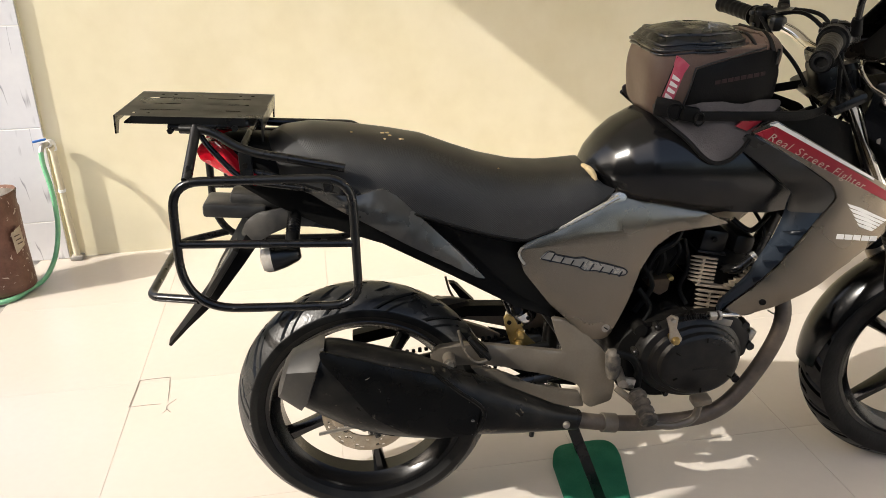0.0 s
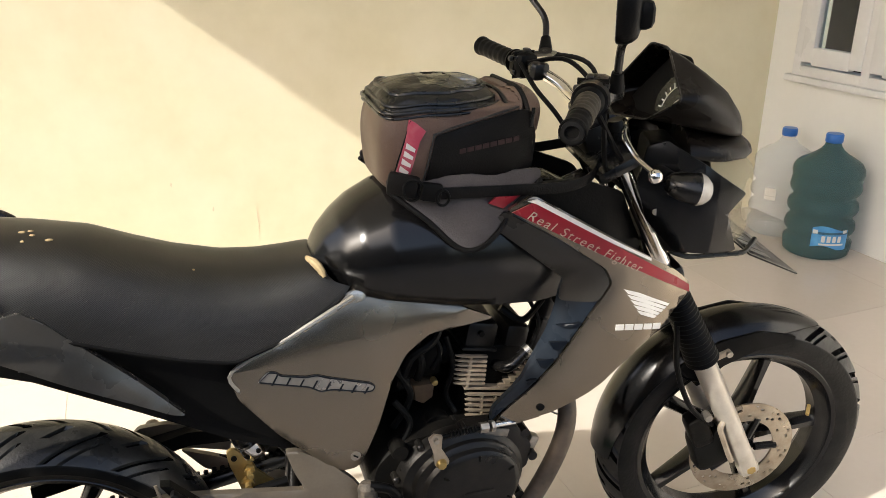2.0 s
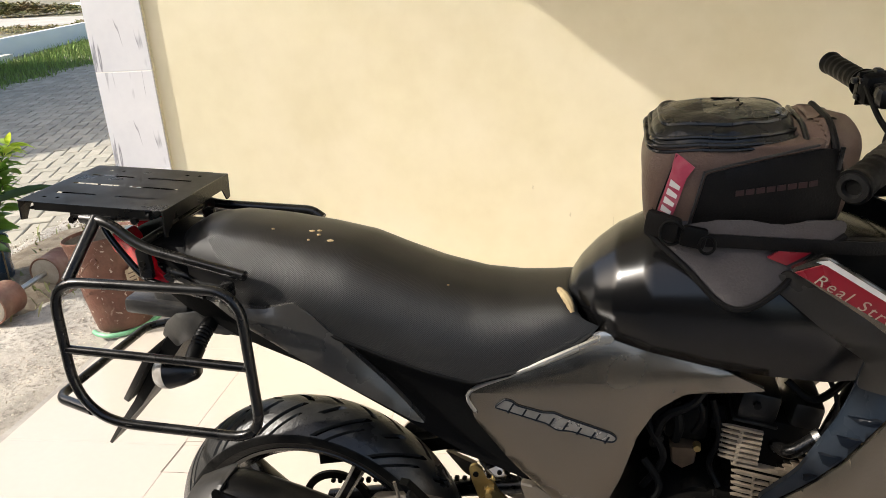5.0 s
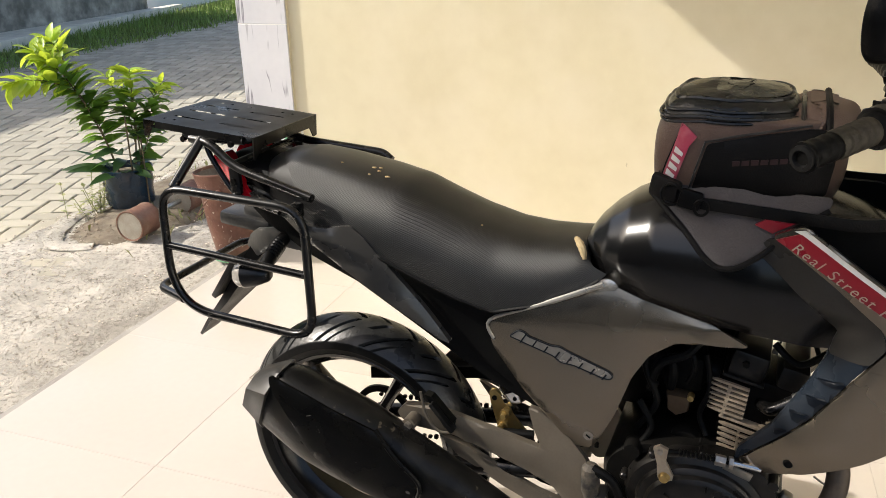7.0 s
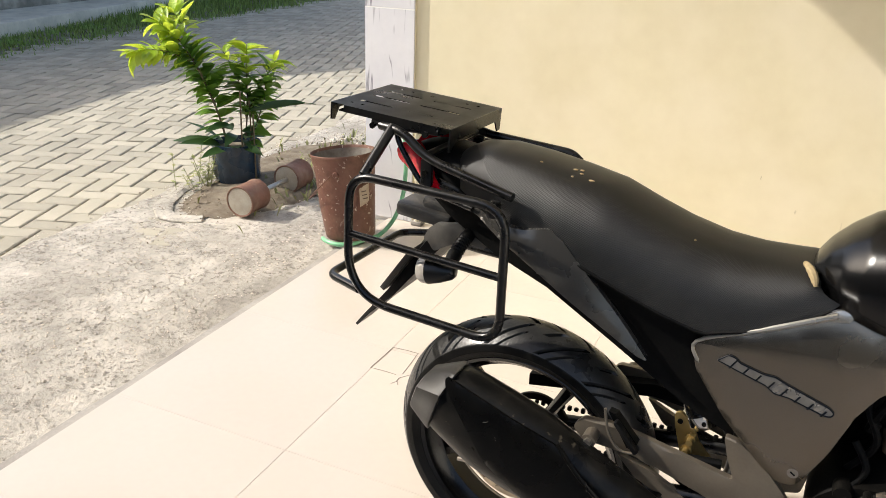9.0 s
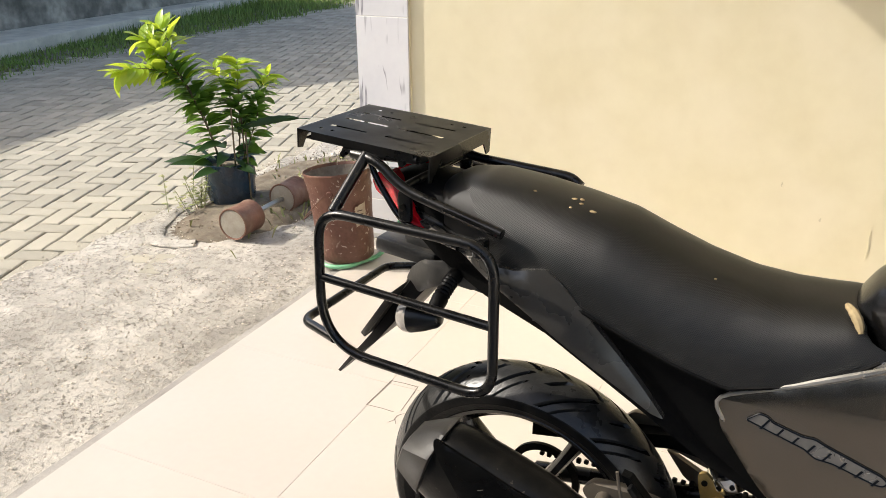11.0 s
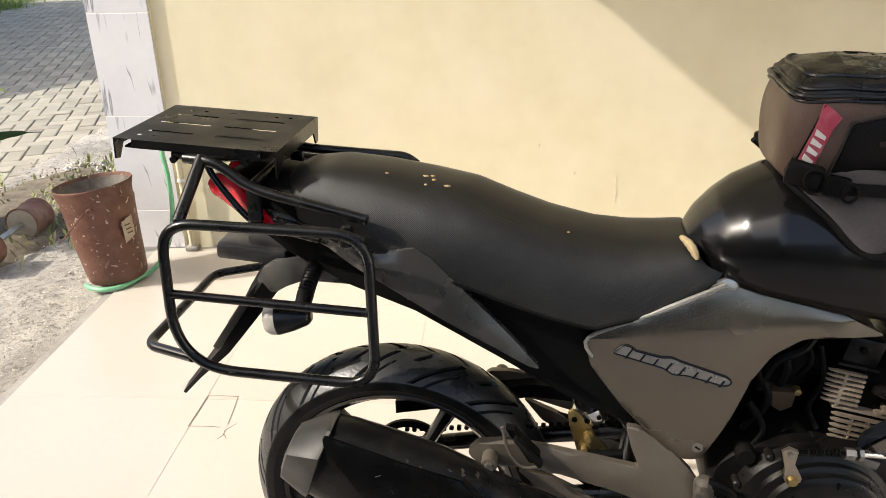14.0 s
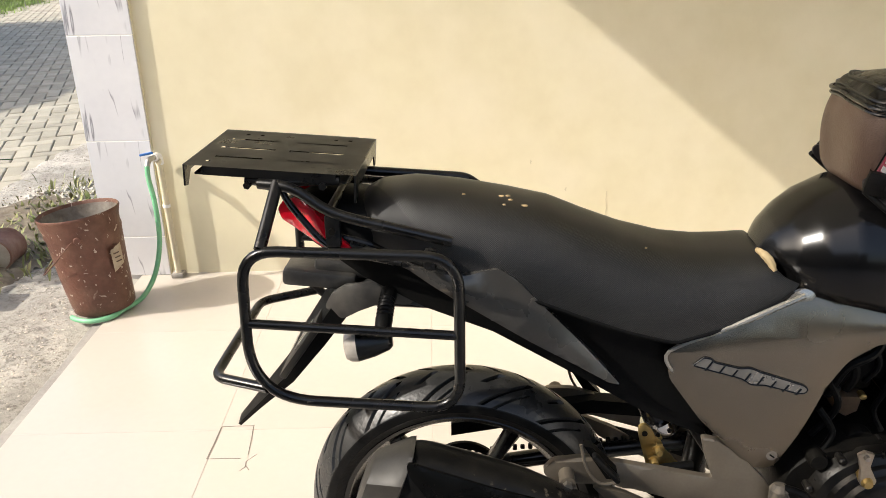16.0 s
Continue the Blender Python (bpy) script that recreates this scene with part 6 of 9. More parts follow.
part("carb_screw", lathe([(0.0005, 0.005), (0.0055, 0.004), (0.0065, -0.010)], 12, pose(0.682, -0.052, 0.566, 90, 0, 0)), M["brass"], carb)
part("carb_neck", tube([(0.700, -0.01, 0.605), (0.735, -0.005, 0.598)], 0.024, 14), M["rubber"], carb)
part("air_hose", tube(catmull([(0.632, -0.02, 0.612), (0.58, -0.02, 0.625), (0.52, -0.03, 0.64)], 5), 0.028, 14), M["plastic"], eng)
part("starter_cap", ring_loft(bmesh.new(), side_disc(0.680, 0.490, -0.055, ((0.0, 0.026), (0.018, 0.026), (0.022, 0.023), (0.023, 0.012), (0.028, 0.010), (0.029, 0.004)), 24)), M["engine"], eng, "round black starter housing")
part("starter_plug", tube([(0.708, -0.07, 0.497), (0.708, -0.085, 0.497)], 0.007, 8), M["case_black"], eng)
for pts, r in (([(0.62, -0.06, 0.70), (0.605, -0.075, 0.63), (0.63, -0.08, 0.565), (0.60, -0.07, 0.50)], 0.006), ([(0.66, -0.055, 0.69), (0.685, -0.075, 0.645), (0.675, -0.06, 0.60)], 0.005), ([(0.70, -0.05, 0.70), (0.672, -0.08, 0.665), (0.63, -0.085, 0.64), (0.615, -0.07, 0.58)], 0.0075), ([(0.80, -0.06, 0.70), (0.84, -0.07, 0.675), (0.885, -0.05, 0.70)], 0.006), ([(0.645, -0.065, 0.655), (0.652, -0.072, 0.62), (0.648, -0.060, 0.585)], 0.008), ([(0.700, -0.06, 0.660), (0.712, -0.066, 0.600), (0.700, -0.06, 0.545), (0.715, -0.07, 0.51)], 0.005), ([(0.60, -0.08, 0.56), (0.625, -0.09, 0.520), (0.61, -0.095, 0.485)], 0.006)):
    part("hose", tube(catmull(pts, 6), r, 8), M["plastic"], eng)
part("throttle_clip", block(0.012, 0.010, 0.020, pose(0.622, -0.078, 0.592, 0, 20, 0), 0.003), M["engine"], eng)
part("airbox", block(0.16, 0.110, 0.130, pose(0.545, 0.0, 0.665, 0, 10, 0), 0.02), M["plastic"], bike, "black airbox behind the side panel")
part("electrics_box", block(0.20, 0.040, 0.25, pose(0.640, 0.065, 0.590), 0.015), M["plastic"], bike, "black electrics box behind the carburettor")
part("under_tank_rail", block(0.34, 0.110, 0.060, pose(0.740, 0.0, 0.735, 0, -6, 0), 0.015), M["plastic"], bike)
part("oil_cap", lathe([(0.0005, 0.010), (0.014, 0.010), (0.016, 0.0), (0.016, -0.02)], 18, pose(0.600, -0.110, 0.478, 90, 0, 0)), M["engine"], eng)
part("breather_wire", tube(catmull([(0.895, -0.10, 0.535), (0.915, -0.105, 0.515), (0.905, -0.105, 0.490), (0.885, -0.105, 0.500)], 6), 0.0018, 6), M["steel"], eng)

# ---- frame and stands ----
def frame_bar(name, pts, r=0.016, mat="satin_black", label=""):
    return part(name, tube(bend(pts, 0.05), r, 12), M[mat], bike, label)


frame_bar("frame_tube", [(0.98, 0, 0.86), (0.93, 0, 0.70), (0.86, 0, 0.50), (0.80, 0, 0.36)], 0.018)
frame_bar("frame_tube", [(0.98, 0, 0.90), (0.70, 0, 0.80), (0.46, 0, 0.70), (0.43, 0, 0.35)], 0.022)
for sgn in (-1, 1):
    frame_bar("frame_tube", [(0.45, sgn * 0.075, 0.70), (0.15, sgn * 0.085, 0.77), (-0.20, sgn * 0.07, 0.86)], 0.012)
    frame_bar("frame_tube", [(0.46, sgn * 0.05, 0.42), (0.36, sgn * 0.07, 0.58), (0.10, sgn * 0.080, 0.76)], 0.011)
    frame_bar("swingarm", [(0.44, sgn * 0.085, 0.37), (0.20, sgn * 0.095, 0.325), (-0.015, sgn * 0.095, 0.282)], 0.017)
    frame_bar("axle_nut", [(0.0, sgn * 0.09, 0.280), (0.0, sgn * 0.112, 0.280)], 0.012, "steel")
frame_bar("axle_nut", [(0.0, -0.112, 0.280), (0.0, -0.122, 0.280)], 0.006, "steel")
frame_bar("stand_shaft", [(0.455, -0.10, 0.245), (0.455, 0.10, 0.245)], 0.014)
for sgn in (-1, 1):
    bm = bmesh.new()
    rings = []
    for t in range(6):
        f = t / 5
        c = Vector((0.462 + 0.085 * f, sgn * (0.085 + 0.005 * f), 0.245 - 0.235 * f))
        rings.append([c + Vector((dx, dy, 0)) for dx, dy in ((-0.013, -0.008), (0.013, -0.008), (0.013, 0.008), (-0.013, 0.008))])
    ring_loft(bm, rings)
    leg = part("centre_stand_leg", bm, M["satin_black"], bike, "black centre stand leg")
    part("stand_foot", block(0.07, 0.035, 0.008, pose(0.560, sgn * 0.09, 0.0065), 0.003), M["satin_black"], leg)
frame_bar("stand_lever", [(0.46, -0.095, 0.245), (0.40, -0.10, 0.238), (0.375, -0.10, 0.240), (0.372, -0.10, 0.215)], 0.006)
bm = bmesh.new()
rings = [[(x, y, z) for y, z in ((0.075, zt), (0.105, zt), (0.105, zt - 0.028), (0.075, zt - 0.028))] for x, zt in ((-0.02, 0.405), (0.10, 0.43), (0.25, 0.465), (0.40, 0.455))]
ring_loft(bm, rings)
part("chain_guard", bm, M["plastic"], bike)
for z0, z1 in ((0.335, 0.395), (0.225, 0.33)):
    bm = bmesh.new()
    for k in range(34):
        f = k / 33
        block(0.009, 0.010, 0.011 if k % 2 else 0.008, pose(0.0 + 0.50 * f, 0.082, z0 + (z1 - z0) * f), 0.002, bm, seg=1)
    tagged(part("chain", bm, M["engine"], bike, "greasy drive chain"), kind="stuff")
bm = ring_profile([(0.078, 0.060), (0.086, 0.060), (0.086, 0.075), (0.078, 0.075)], 48)
bm.transform(RW)
part("sprocket", bm, M["engine"], bike)
# rear caliper and carrier
bm = bmesh.new()
block(0.070, 0.022, 0.040, pose(0.045, -0.078, 0.272, 0, 8, 0), 0.008, bm)
block(0.085, 0.012, 0.040, pose(-0.03, -0.088, 0.300, 0, -20, 0), 0.006, bm)
part("rear_caliper", bm, M["alu"], bike, "dusty aluminium rear brake caliper")
part("chain_adjuster", tube([(-0.10, -0.10, 0.262), (0.0, -0.10, 0.278)], 0.004, 8), M["steel"], bike)
# footrest brackets
def along_(a, b, f):
    return Vector(a) + (Vector(b) - Vector(a)) * f


UP = [(0.146, 0.448), (0.164, 0.470), (0.214, 0.474), (0.297, 0.456), (0.370, 0.443), (0.436, 0.431), (0.420, 0.470), (0.408, 0.514), (0.432, 0.510), (0.478, 0.478), (0.516, 0.440), (0.545, 0.395), (0.553, 0.340), (0.547, 0.303), (0.500, 0.287), (0.484, 0.300), (0.478, 0.336), (0.466, 0.350), (0.41, 0.374), (0.32, 0.400), (0.262, 0.416), (0.225, 0.419), (0.182, 0.423), (0.156, 0.432)]
LO = [(0.232, 0.414), (0.29, 0.394), (0.35, 0.364), (0.43, 0.334), (0.476, 0.324), (0.486, 0.300), (0.488, 0.287), (0.45, 0.290), (0.36, 0.324), (0.27, 0.370)]
for sgn in (-1, 1):
    br = part("footrest_bracket", plate(UP, lambda x, z: sgn * (0.110 + 0.012 * sm(0.30, 0.16, x) + 0.006 * sm(0.46, 0.52, x)), 0.016, 0.007, 0.02, round_r=0.008, drop=0.006), M["bracket"], bike, "champagne-grey cast footrest bracket")
    part("bracket_arm", plate(LO, lambda x, z: sgn * (0.107 + 0.012 * sm(0.30, 0.2, x)), 0.014, 0.004, 0.03, round_r=0.006), M["bracket"], br)
    part("bracket_bush", tube([(0.186, sgn * 0.105, 0.446), (0.186, sgn * 0.150, 0.446)], 0.0135, 16), M["bracket"], br)
    part("bush_bolt", tube([(0.186, sgn * 0.150, 0.446), (0.186, sgn * 0.158, 0.446)], 0.008, 6), M["steel"], br)
    bm = bmesh.new()
    ring_loft(bm, [[(0.212, y, 0.508), (0.226, y, 0.506), (0.270, y, 0.458), (0.266, y, 0.442), (0.252, y, 0.444)] for y in (sgn * 0.112, sgn * 0.130)])
    part("folded_footrest", bm, M["plastic"], br, "folded black pillion footrest")
    part("footrest_pad", block(0.010, 0.022, 0.070, Matrix.Translation((0.250, sgn * 0.132, 0.470)) @ Matrix.Rotation(radians(-40), 4, "Y"), 0.004), M["rubber"], br)
    part("slot_shadow", plate([(0.30, 0.402), (0.41, 0.372), (0.470, 0.350), (0.474, 0.330), (0.43, 0.338), (0.35, 0.368)], lambda x, z: sgn * 0.085, 0.006, 0.002, 0.05), M["engine"], br)
    part("footrest_clip", tube(bend([(0.206, sgn * 0.134, 0.515), (0.216, sgn * 0.138, 0.470), (0.240, sgn * 0.138, 0.436), (0.268, sgn * 0.134, 0.440)], 0.02), 0.0028, 8), M["bracket"], br)
    bm = bmesh.new()
    tube([(0.556, sgn * 0.115, 0.385), (0.552, sgn * 0.165, 0.378)], 0.010, 10, bm)
    part("peg_mount", bm, M["steel"], br)
    cyl = part("brake_cylinder", tube([(0.536, sgn * 0.135, 0.446), (0.536, sgn * 0.137, 0.438), (0.537, sgn * 0.140, 0.396), (0.538, sgn * 0.140, 0.380)], [0.010, 0.0165, 0.0165, 0.012], 14), M["mud"], br, "worn grey brake cylinder boot")
    part("cylinder_clevis", block(0.030, 0.012, 0.024, pose(0.570, sgn * 0.146, 0.368, 0, 12, 0), 0.003), M["steel"], cyl)
    part("clevis_pin", tube([(0.573, sgn * 0.150, 0.366), (0.573, sgn * 0.160, 0.366)], 0.006, 8), M["chrome"], cyl)
    part("brake_hose", tube(catmull([(0.540, sgn * 0.140, 0.440), (0.575, sgn * 0.146, 0.428), (0.592, sgn * 0.146, 0.390), (0.590, sgn * 0.140, 0.345)], 6), 0.009, 10), M["plastic"], cyl)
# brake pedal, right side only
part("brake_pedal", tube(bend([(0.548, -0.135, 0.350), (0.590, -0.165, 0.320), (0.610, -0.195, 0.290), (0.66, -0.202, 0.286), (0.705, -0.198, 0.298), (0.712, -0.195, 0.332)], 0.02), 0.008, 10), M["bracket"], bike, "worn brake pedal")
part("pedal_pad", block(0.042, 0.032, 0.016, pose(0.714, -0.195, 0.345, 0, -8, 0), 0.006), M["bracket"], bike, "scuffed brake pedal pad")
part("rider_footpeg", tube([along_((0.588, -0.150, 0.345), (0.596, -0.225, 0.318), k / 16) for k in range(17)], [0.0165 + 0.004 * ((k // 2) % 2) for k in range(17)], 10), M["mud"], bike, "ribbed muddy footpeg rubber")
# rear shock with its zinc link
col = part("shock_collar", tube([(0.352, -0.026, 0.500), (0.360, -0.026, 0.484), (0.364, -0.026, 0.476)], [0.033, 0.034, 0.031], 28), M["chrome"], bike, "silver shock preload collar with dark holes")
for k in range(10):
    a = 2 * math.pi * k / 10
    c = Vector((0.358, -0.026, 0.488)) + (Vector((0.9, 0, 0.44)) * math.cos(a) + Vector((0, 1, 0)) * math.sin(a)) * 0.0335
    part("collar_hole", tube([c, c + (Vector((0.9, 0, 0.44)) * math.cos(a) + Vector((0, 1, 0)) * math.sin(a)) * 0.0015], 0.0042, 10), M["engine"], col)
part("shock_body", tube([(0.30, -0.01, 0.62), (0.354, -0.024, 0.495)], 0.026, 18), M["satin_black"], bike)
LINK = [(0.314, 0.497), (0.326, 0.503), (0.338, 0.492), (0.352, 0.478), (0.362, 0.452), (0.392, 0.420), (0.388, 0.404), (0.338, 0.400), (0.330, 0.430), (0.318, 0.470)]
lk = part("shock_link", plate(LINK, lambda x, z: -0.056, 0.008, 0.002, 0.02, round_r=0.006), M["brass"], bike, "yellow zinc-plated suspension link")
for bx, bz, r in ((0.350, 0.458, 0.0105), (0.345, 0.434, 0.0115)):
    part("link_bolt", tube([(bx, -0.055, bz), (bx, -0.066, bz)], r, 6), M["brass"], lk)
    part("link_stud", tube([(bx, -0.066, bz), (bx, -0.078, bz)], 0.006, 10), M["brass"], lk)
part("link_hole", tube([(0.326, -0.055, 0.484), (0.326, -0.0575, 0.484)], 0.005, 12), M["engine"], lk)
part("link_hose", tube(catmull([(0.32, -0.07, 0.410), (0.36, -0.075, 0.425), (0.41, -0.07, 0.430)], 5), 0.009, 10), M["plastic"], lk)

# ---- front end, steered slightly to the right ----
def fpart(name, bm, mat, parent=None, label="", sharp=35):
    bm.transform(STEER)
    return part(name, bm, M[mat], parent or bike, label, sharp)


def on_fork(z, y=0.0):
    f = (z - 0.285) / (0.93 - 0.285)
    return Vector((1.362 - 0.340 * f, y, z))


for sgn in (-1, 1):
    y = sgn * 0.094
    leg = fpart("fork_leg", tube([on_fork(0.272, y), on_fork(0.31, y), on_fork(0.40, y), on_fork(0.545, y), on_fork(0.56, y)], [0.019, 0.021, 0.022, 0.023, 0.025], 18), "fork_alu", None, "silver fork leg, dusty")
    gz, rr = [], []
    for k in range(69):
        gz.append(on_fork(0.555 + 0.165 * k / 68, y))
        rr.append(0.0305 - 0.008 * k / 68 + (0.0028 if k % 4 in (1, 2) else -0.0012))
    fpart("fork_gaiter", tube(gz, rr, 18), "plastic", leg, "ribbed black rubber gaiter", 60)
    fpart("fork_tube", tube([on_fork(0.71, y), on_fork(0.965, y)], 0.0145, 16), "chrome", leg, "chromed fork tube")
    fpart("axle_boss", block(0.045, 0.026, 0.05, Matrix.Translation(on_fork(0.280, y)) @ Matrix.Rotation(radians(-28), 4, "Y"), 0.012), "fork_alu", leg)
    fpart("axle_bolt", tube([on_fork(0.280, y) + Vector((0, sgn * 0.012, 0)), on_fork(0.280, y) + Vector((0, sgn * 0.020, 0))], 0.010, 6), "brass", leg)
    fpart("fender_lug", block(0.045, 0.008, 0.014, Matrix.Translation(on_fork(0.545, y) + Vector((0.030, 0, 0.014))) @ Matrix.Rotation(radians(-25), 4, "Y"), 0.004), "alu", leg)
    fpart("fender_bolt", tube([on_fork(0.545, y) + Vector((0.045, sgn * 0.004, 0.021)), on_fork(0.545, y) + Vector((0.045, sgn * 0.010, 0.021))], 0.0065, 10), "steel", leg)
for z, t in ((0.745, 0.030), (0.955, 0.024)):
    fpart("fork_yoke", block(0.075, 0.24, t, Matrix.Translation(on_fork(z) + Vector((-0.012, 0, 0))) @ Matrix.Rotation(radians(-27), 4, "Y"), 0.010), "satin_black", None, "black fork yoke")
fpart("front_axle", tube([(1.362, -0.10, 0.298), (1.362, 0.10, 0.298)], 0.012, 12), "steel")
# caliper on the right leg
bm = bmesh.new()
block(0.070, 0.050, 0.095, Matrix.Translation((1.272, -0.078, 0.328)) @ Matrix.Rotation(radians(-20), 4, "Y"), 0.016, bm)
cal = fpart("front_caliper", bm, "plastic", None, "black front brake caliper")
fpart("caliper_bridge", block(0.045, 0.045, 0.075, Matrix.Translation((1.242, -0.085, 0.382)) @ Matrix.Rotation(radians(-24), 4, "Y"), 0.012), "engine", cal)
fpart("caliper_bracket", tube(bend([on_fork(0.42, -0.10), on_fork(0.40, -0.115) + Vector((-0.03, 0, 0)), (1.305, -0.112, 0.328), (1.315, -0.11, 0.310)], 0.01), 0.006, 8), "alu", cal)
fpart("caliper_bolt", tube([(1.242, -0.10, 0.43), (1.242, -0.12, 0.43)], 0.008, 8), "steel", cal)
fpart("brake_hose", tube(catmull([(1.262, -0.10, 0.40), (1.20, -0.115, 0.46), (1.155, -0.12, 0.56), (1.145, -0.10, 0.66), (1.10, -0.05, 0.76), (1.04, -0.08, 0.92)], 7), 0.0055, 10), "plastic", cal)
fpart("sensor_wire", tube(catmull([(1.26, -0.09, 0.44), (1.24, -0.10, 0.50), (1.20, -0.07, 0.50), (1.18, -0.06, 0.56)], 6), 0.0025, 6), "plastic", cal)
fpart("valve_stem", tube([(1.362 + 0.165, -0.03, 0.298 + 0.07), (1.362 + 0.150, -0.05, 0.298 + 0.062)], 0.004, 8), "brass")
# fender
rings = []
for k in range(49):
    th = radians(-92 + 122 * k / 48)
    R = 0.305 + 0.005 * math.sin(k / 48 * math.pi)
    w = 0.062 * (0.75 + 0.25 * math.sin(min(1, k / 14) * math.pi / 2)) * (1 if k < 36 else 1 - 0.75 * ((k - 36) / 12) ** 2)
    row = []
    for j in range(-6, 7):
        s = j / 6
        rr = R - 0.032 * abs(s) ** 2.2 * (w / 0.062) ** 2
        row.append((1.362 + rr * math.sin(th), s * w, 0.298 + rr * math.cos(th)))
    for j in range(6, -7, -1):
        s = j / 6
        rr = R - 0.003 - 0.032 * abs(s) ** 2.2 * (w / 0.062) ** 2
        row.append((1.362 + rr * math.sin(th), s * w * 0.97, 0.298 + rr * math.cos(th)))
    rings.append(row)
fen = fpart("front_fender", ring_loft(bmesh.new(), rings), "black_paint", None, "dusty black front fender", 50)
for sgn in (-1, 1):
    STAY = [(1.190, 0.520), (1.270, 0.572), (1.350, 0.588), (1.430, 0.572), (1.425, 0.560), (1.350, 0.545), (1.285, 0.515), (1.235, 0.470)]
    fpart("fender_stay", plate(STAY, lambda x, z: sgn * 0.068, 0.008, 0.003, 0.05, round_r=0.006), "plastic", fen)

# headlamp cowl and instrument hood
def cowl_ring(x, zt, zb, wt, wb, n=5):
    out = bend([(-wb, zb), (-wt * 1.0, zb + (zt - zb) * 0.55), (-wt * 0.62, zt), (wt * 0.62, zt), (wt * 1.0, zb + (zt - zb) * 0.55), (wb, zb)], 0.02, 4, True)
    return [(x, p[0], p[1]) for p in out]


def slant(ring, k, z0):
    return [(x + k * (z - z0), y, z) for x, y, z in ring]


UNSTEER = STEER.inverted()
SHIFT = UNSTEER @ Matrix.Translation((1.045, -0.050, 0)) @ Matrix.Rotation(radians(-9), 4, "Z") @ Matrix.Translation((-1.045, 0.015, 0)) @ STEER


def nose_part(name, bm, mat, parent=None, label="", sharp=35):
    bm.transform(SHIFT)
    return fpart(name, bm, mat, parent, label, sharp)


RIM = [(1.029, -0.106, 1.027), (1.046, -0.172, 1.069), (1.072, -0.082, 1.137), (1.060, -0.050, 1.142), (1.046, 0.073, 1.036), (1.030, 0.005, 1.014)]
rim0 = [(STEER @ SHIFT).inverted() @ p for p in bend(RIM, 0.008, 4, True)]
ring2 = [Vector(p) for p in cowl_ring(1.138, 1.104, 1.018, 0.102, 0.100)]
ring1 = [p * 0.52 + q * 0.48 + Vector((0, 0.06 * q.y, 0.003)) for p, q in zip(rim0, ring2)]
rings = [rim0, ring1, ring2, cowl_ring(1.178, 1.074, 1.008, 0.088, 0.090), cowl_ring(1.203, 1.043, 1.003, 0.066, 0.070), cowl_ring(1.213, 1.023, 1.002, 0.042, 0.046)]
bm = ring_loft(bmesh.new(), rings, cap=False)
back = [v for v in bm.verts if v.co.x > 1.2125]
bm.faces.new(back)
hood = nose_part("instrument_hood", bm, "hood", None, "black plastic instrument hood", 32)
part("hood_rim", tube([STEER @ SHIFT @ p for p in rim0], 0.0020, 8, closed=True), M["dusty_black"], hood, "grey rim of the instrument hood")
mid = sum(rim0, Vector()) / len(rim0)
inner = [mid + (p - mid) * 0.91 + Vector((0.040, 0, -0.010)) for p in rim0]
dial = nose_part("instrument_face", ring_loft(bmesh.new(), [inner, [p + Vector((0.004, 0, 0)) for p in inner]]), "plastic", hood, "black instrument panel")
# tilted gauge with its ticks, on the right half of the panel
u = (inner[7] - inner[22]).normalized()
v = (inner[14] - inner[2]).normalized()
n = u.cross(v).normalized()
if n.x > 0:
    n = -n
v = n.cross(u) if n.cross(u).z > 0 else u.cross(n)
c0 = mid + Vector((0.040, 0, -0.010)) + n * 0.005 + u * 0.040 - v * 0.006
FACE = Matrix(((u.x, v.x, n.x, c0.x), (u.y, v.y, n.y, c0.y), (u.z, v.z, n.z, c0.z), (0, 0, 0, 1)))
bm = bmesh.new()
out = bend([(-0.046, -0.030), (0.040, -0.018), (0.052, 0.004), (0.022, 0.034), (-0.022, 0.032), (-0.050, 0.002)], 0.012, 4, True)
ring_loft(bm, [[FACE @ Vector((p[0], p[1], 0)) for p in out], [FACE @ Vector((p[0], p[1], 0.003)) for p in out]])
gauge = nose_part("gauge", bm, "dial", dial, "dark green gauge with white ticks")
for k in range(9):
    a = radians(62 + 14 * k)
    nose_part("dial_tick", block(0.0085 if k % 2 == 0 else 0.005, 0.0022, 0.0012, FACE @ Matrix.Translation((0.014 + 0.046 * math.cos(a), -0.024 + 0.046 * math.sin(a), 0.0036)) @ Matrix.Rotation(a, 4, "Z"), 0), "white", gauge)
nose_part("dial_arc", tube([FACE @ Vector((0.014 + 0.040 * math.cos(radians(62 + 7 * k)), -0.024 + 0.040 * math.sin(radians(62 + 7 * k)), 0.0036)) for k in range(17)], 0.0008, 6), "white", gauge)
nose_part("dial_needle", block(0.030, 0.0016, 0.0012, FACE @ pose(0.004, -0.016, 0.0040, 0, 0, 40), 0), "white", gauge)
# chin under the hood, over the lens
rings = [cowl_ring(1.112, 1.014, 0.972, 0.106, 0.109), cowl_ring(1.172, 1.010, 0.968, 0.096, 0.101), cowl_ring(1.216, 0.998, 0.966, 0.066, 0.074), cowl_ring(1.238, 0.982, 0.966, 0.034, 0.040)]
nose_part("chin", ring_loft(bmesh.new(), rings), "hood", hood, "black chin under the hood", 32)
rings = [cowl_ring(1.065, 0.985, 0.805, 0.060, 0.050), cowl_ring(1.105, 0.985, 0.790, 0.095, 0.062), cowl_ring(1.140, 0.970, 0.788, 0.100, 0.070), cowl_ring(1.164, 0.962, 0.795, 0.094, 0.068)]
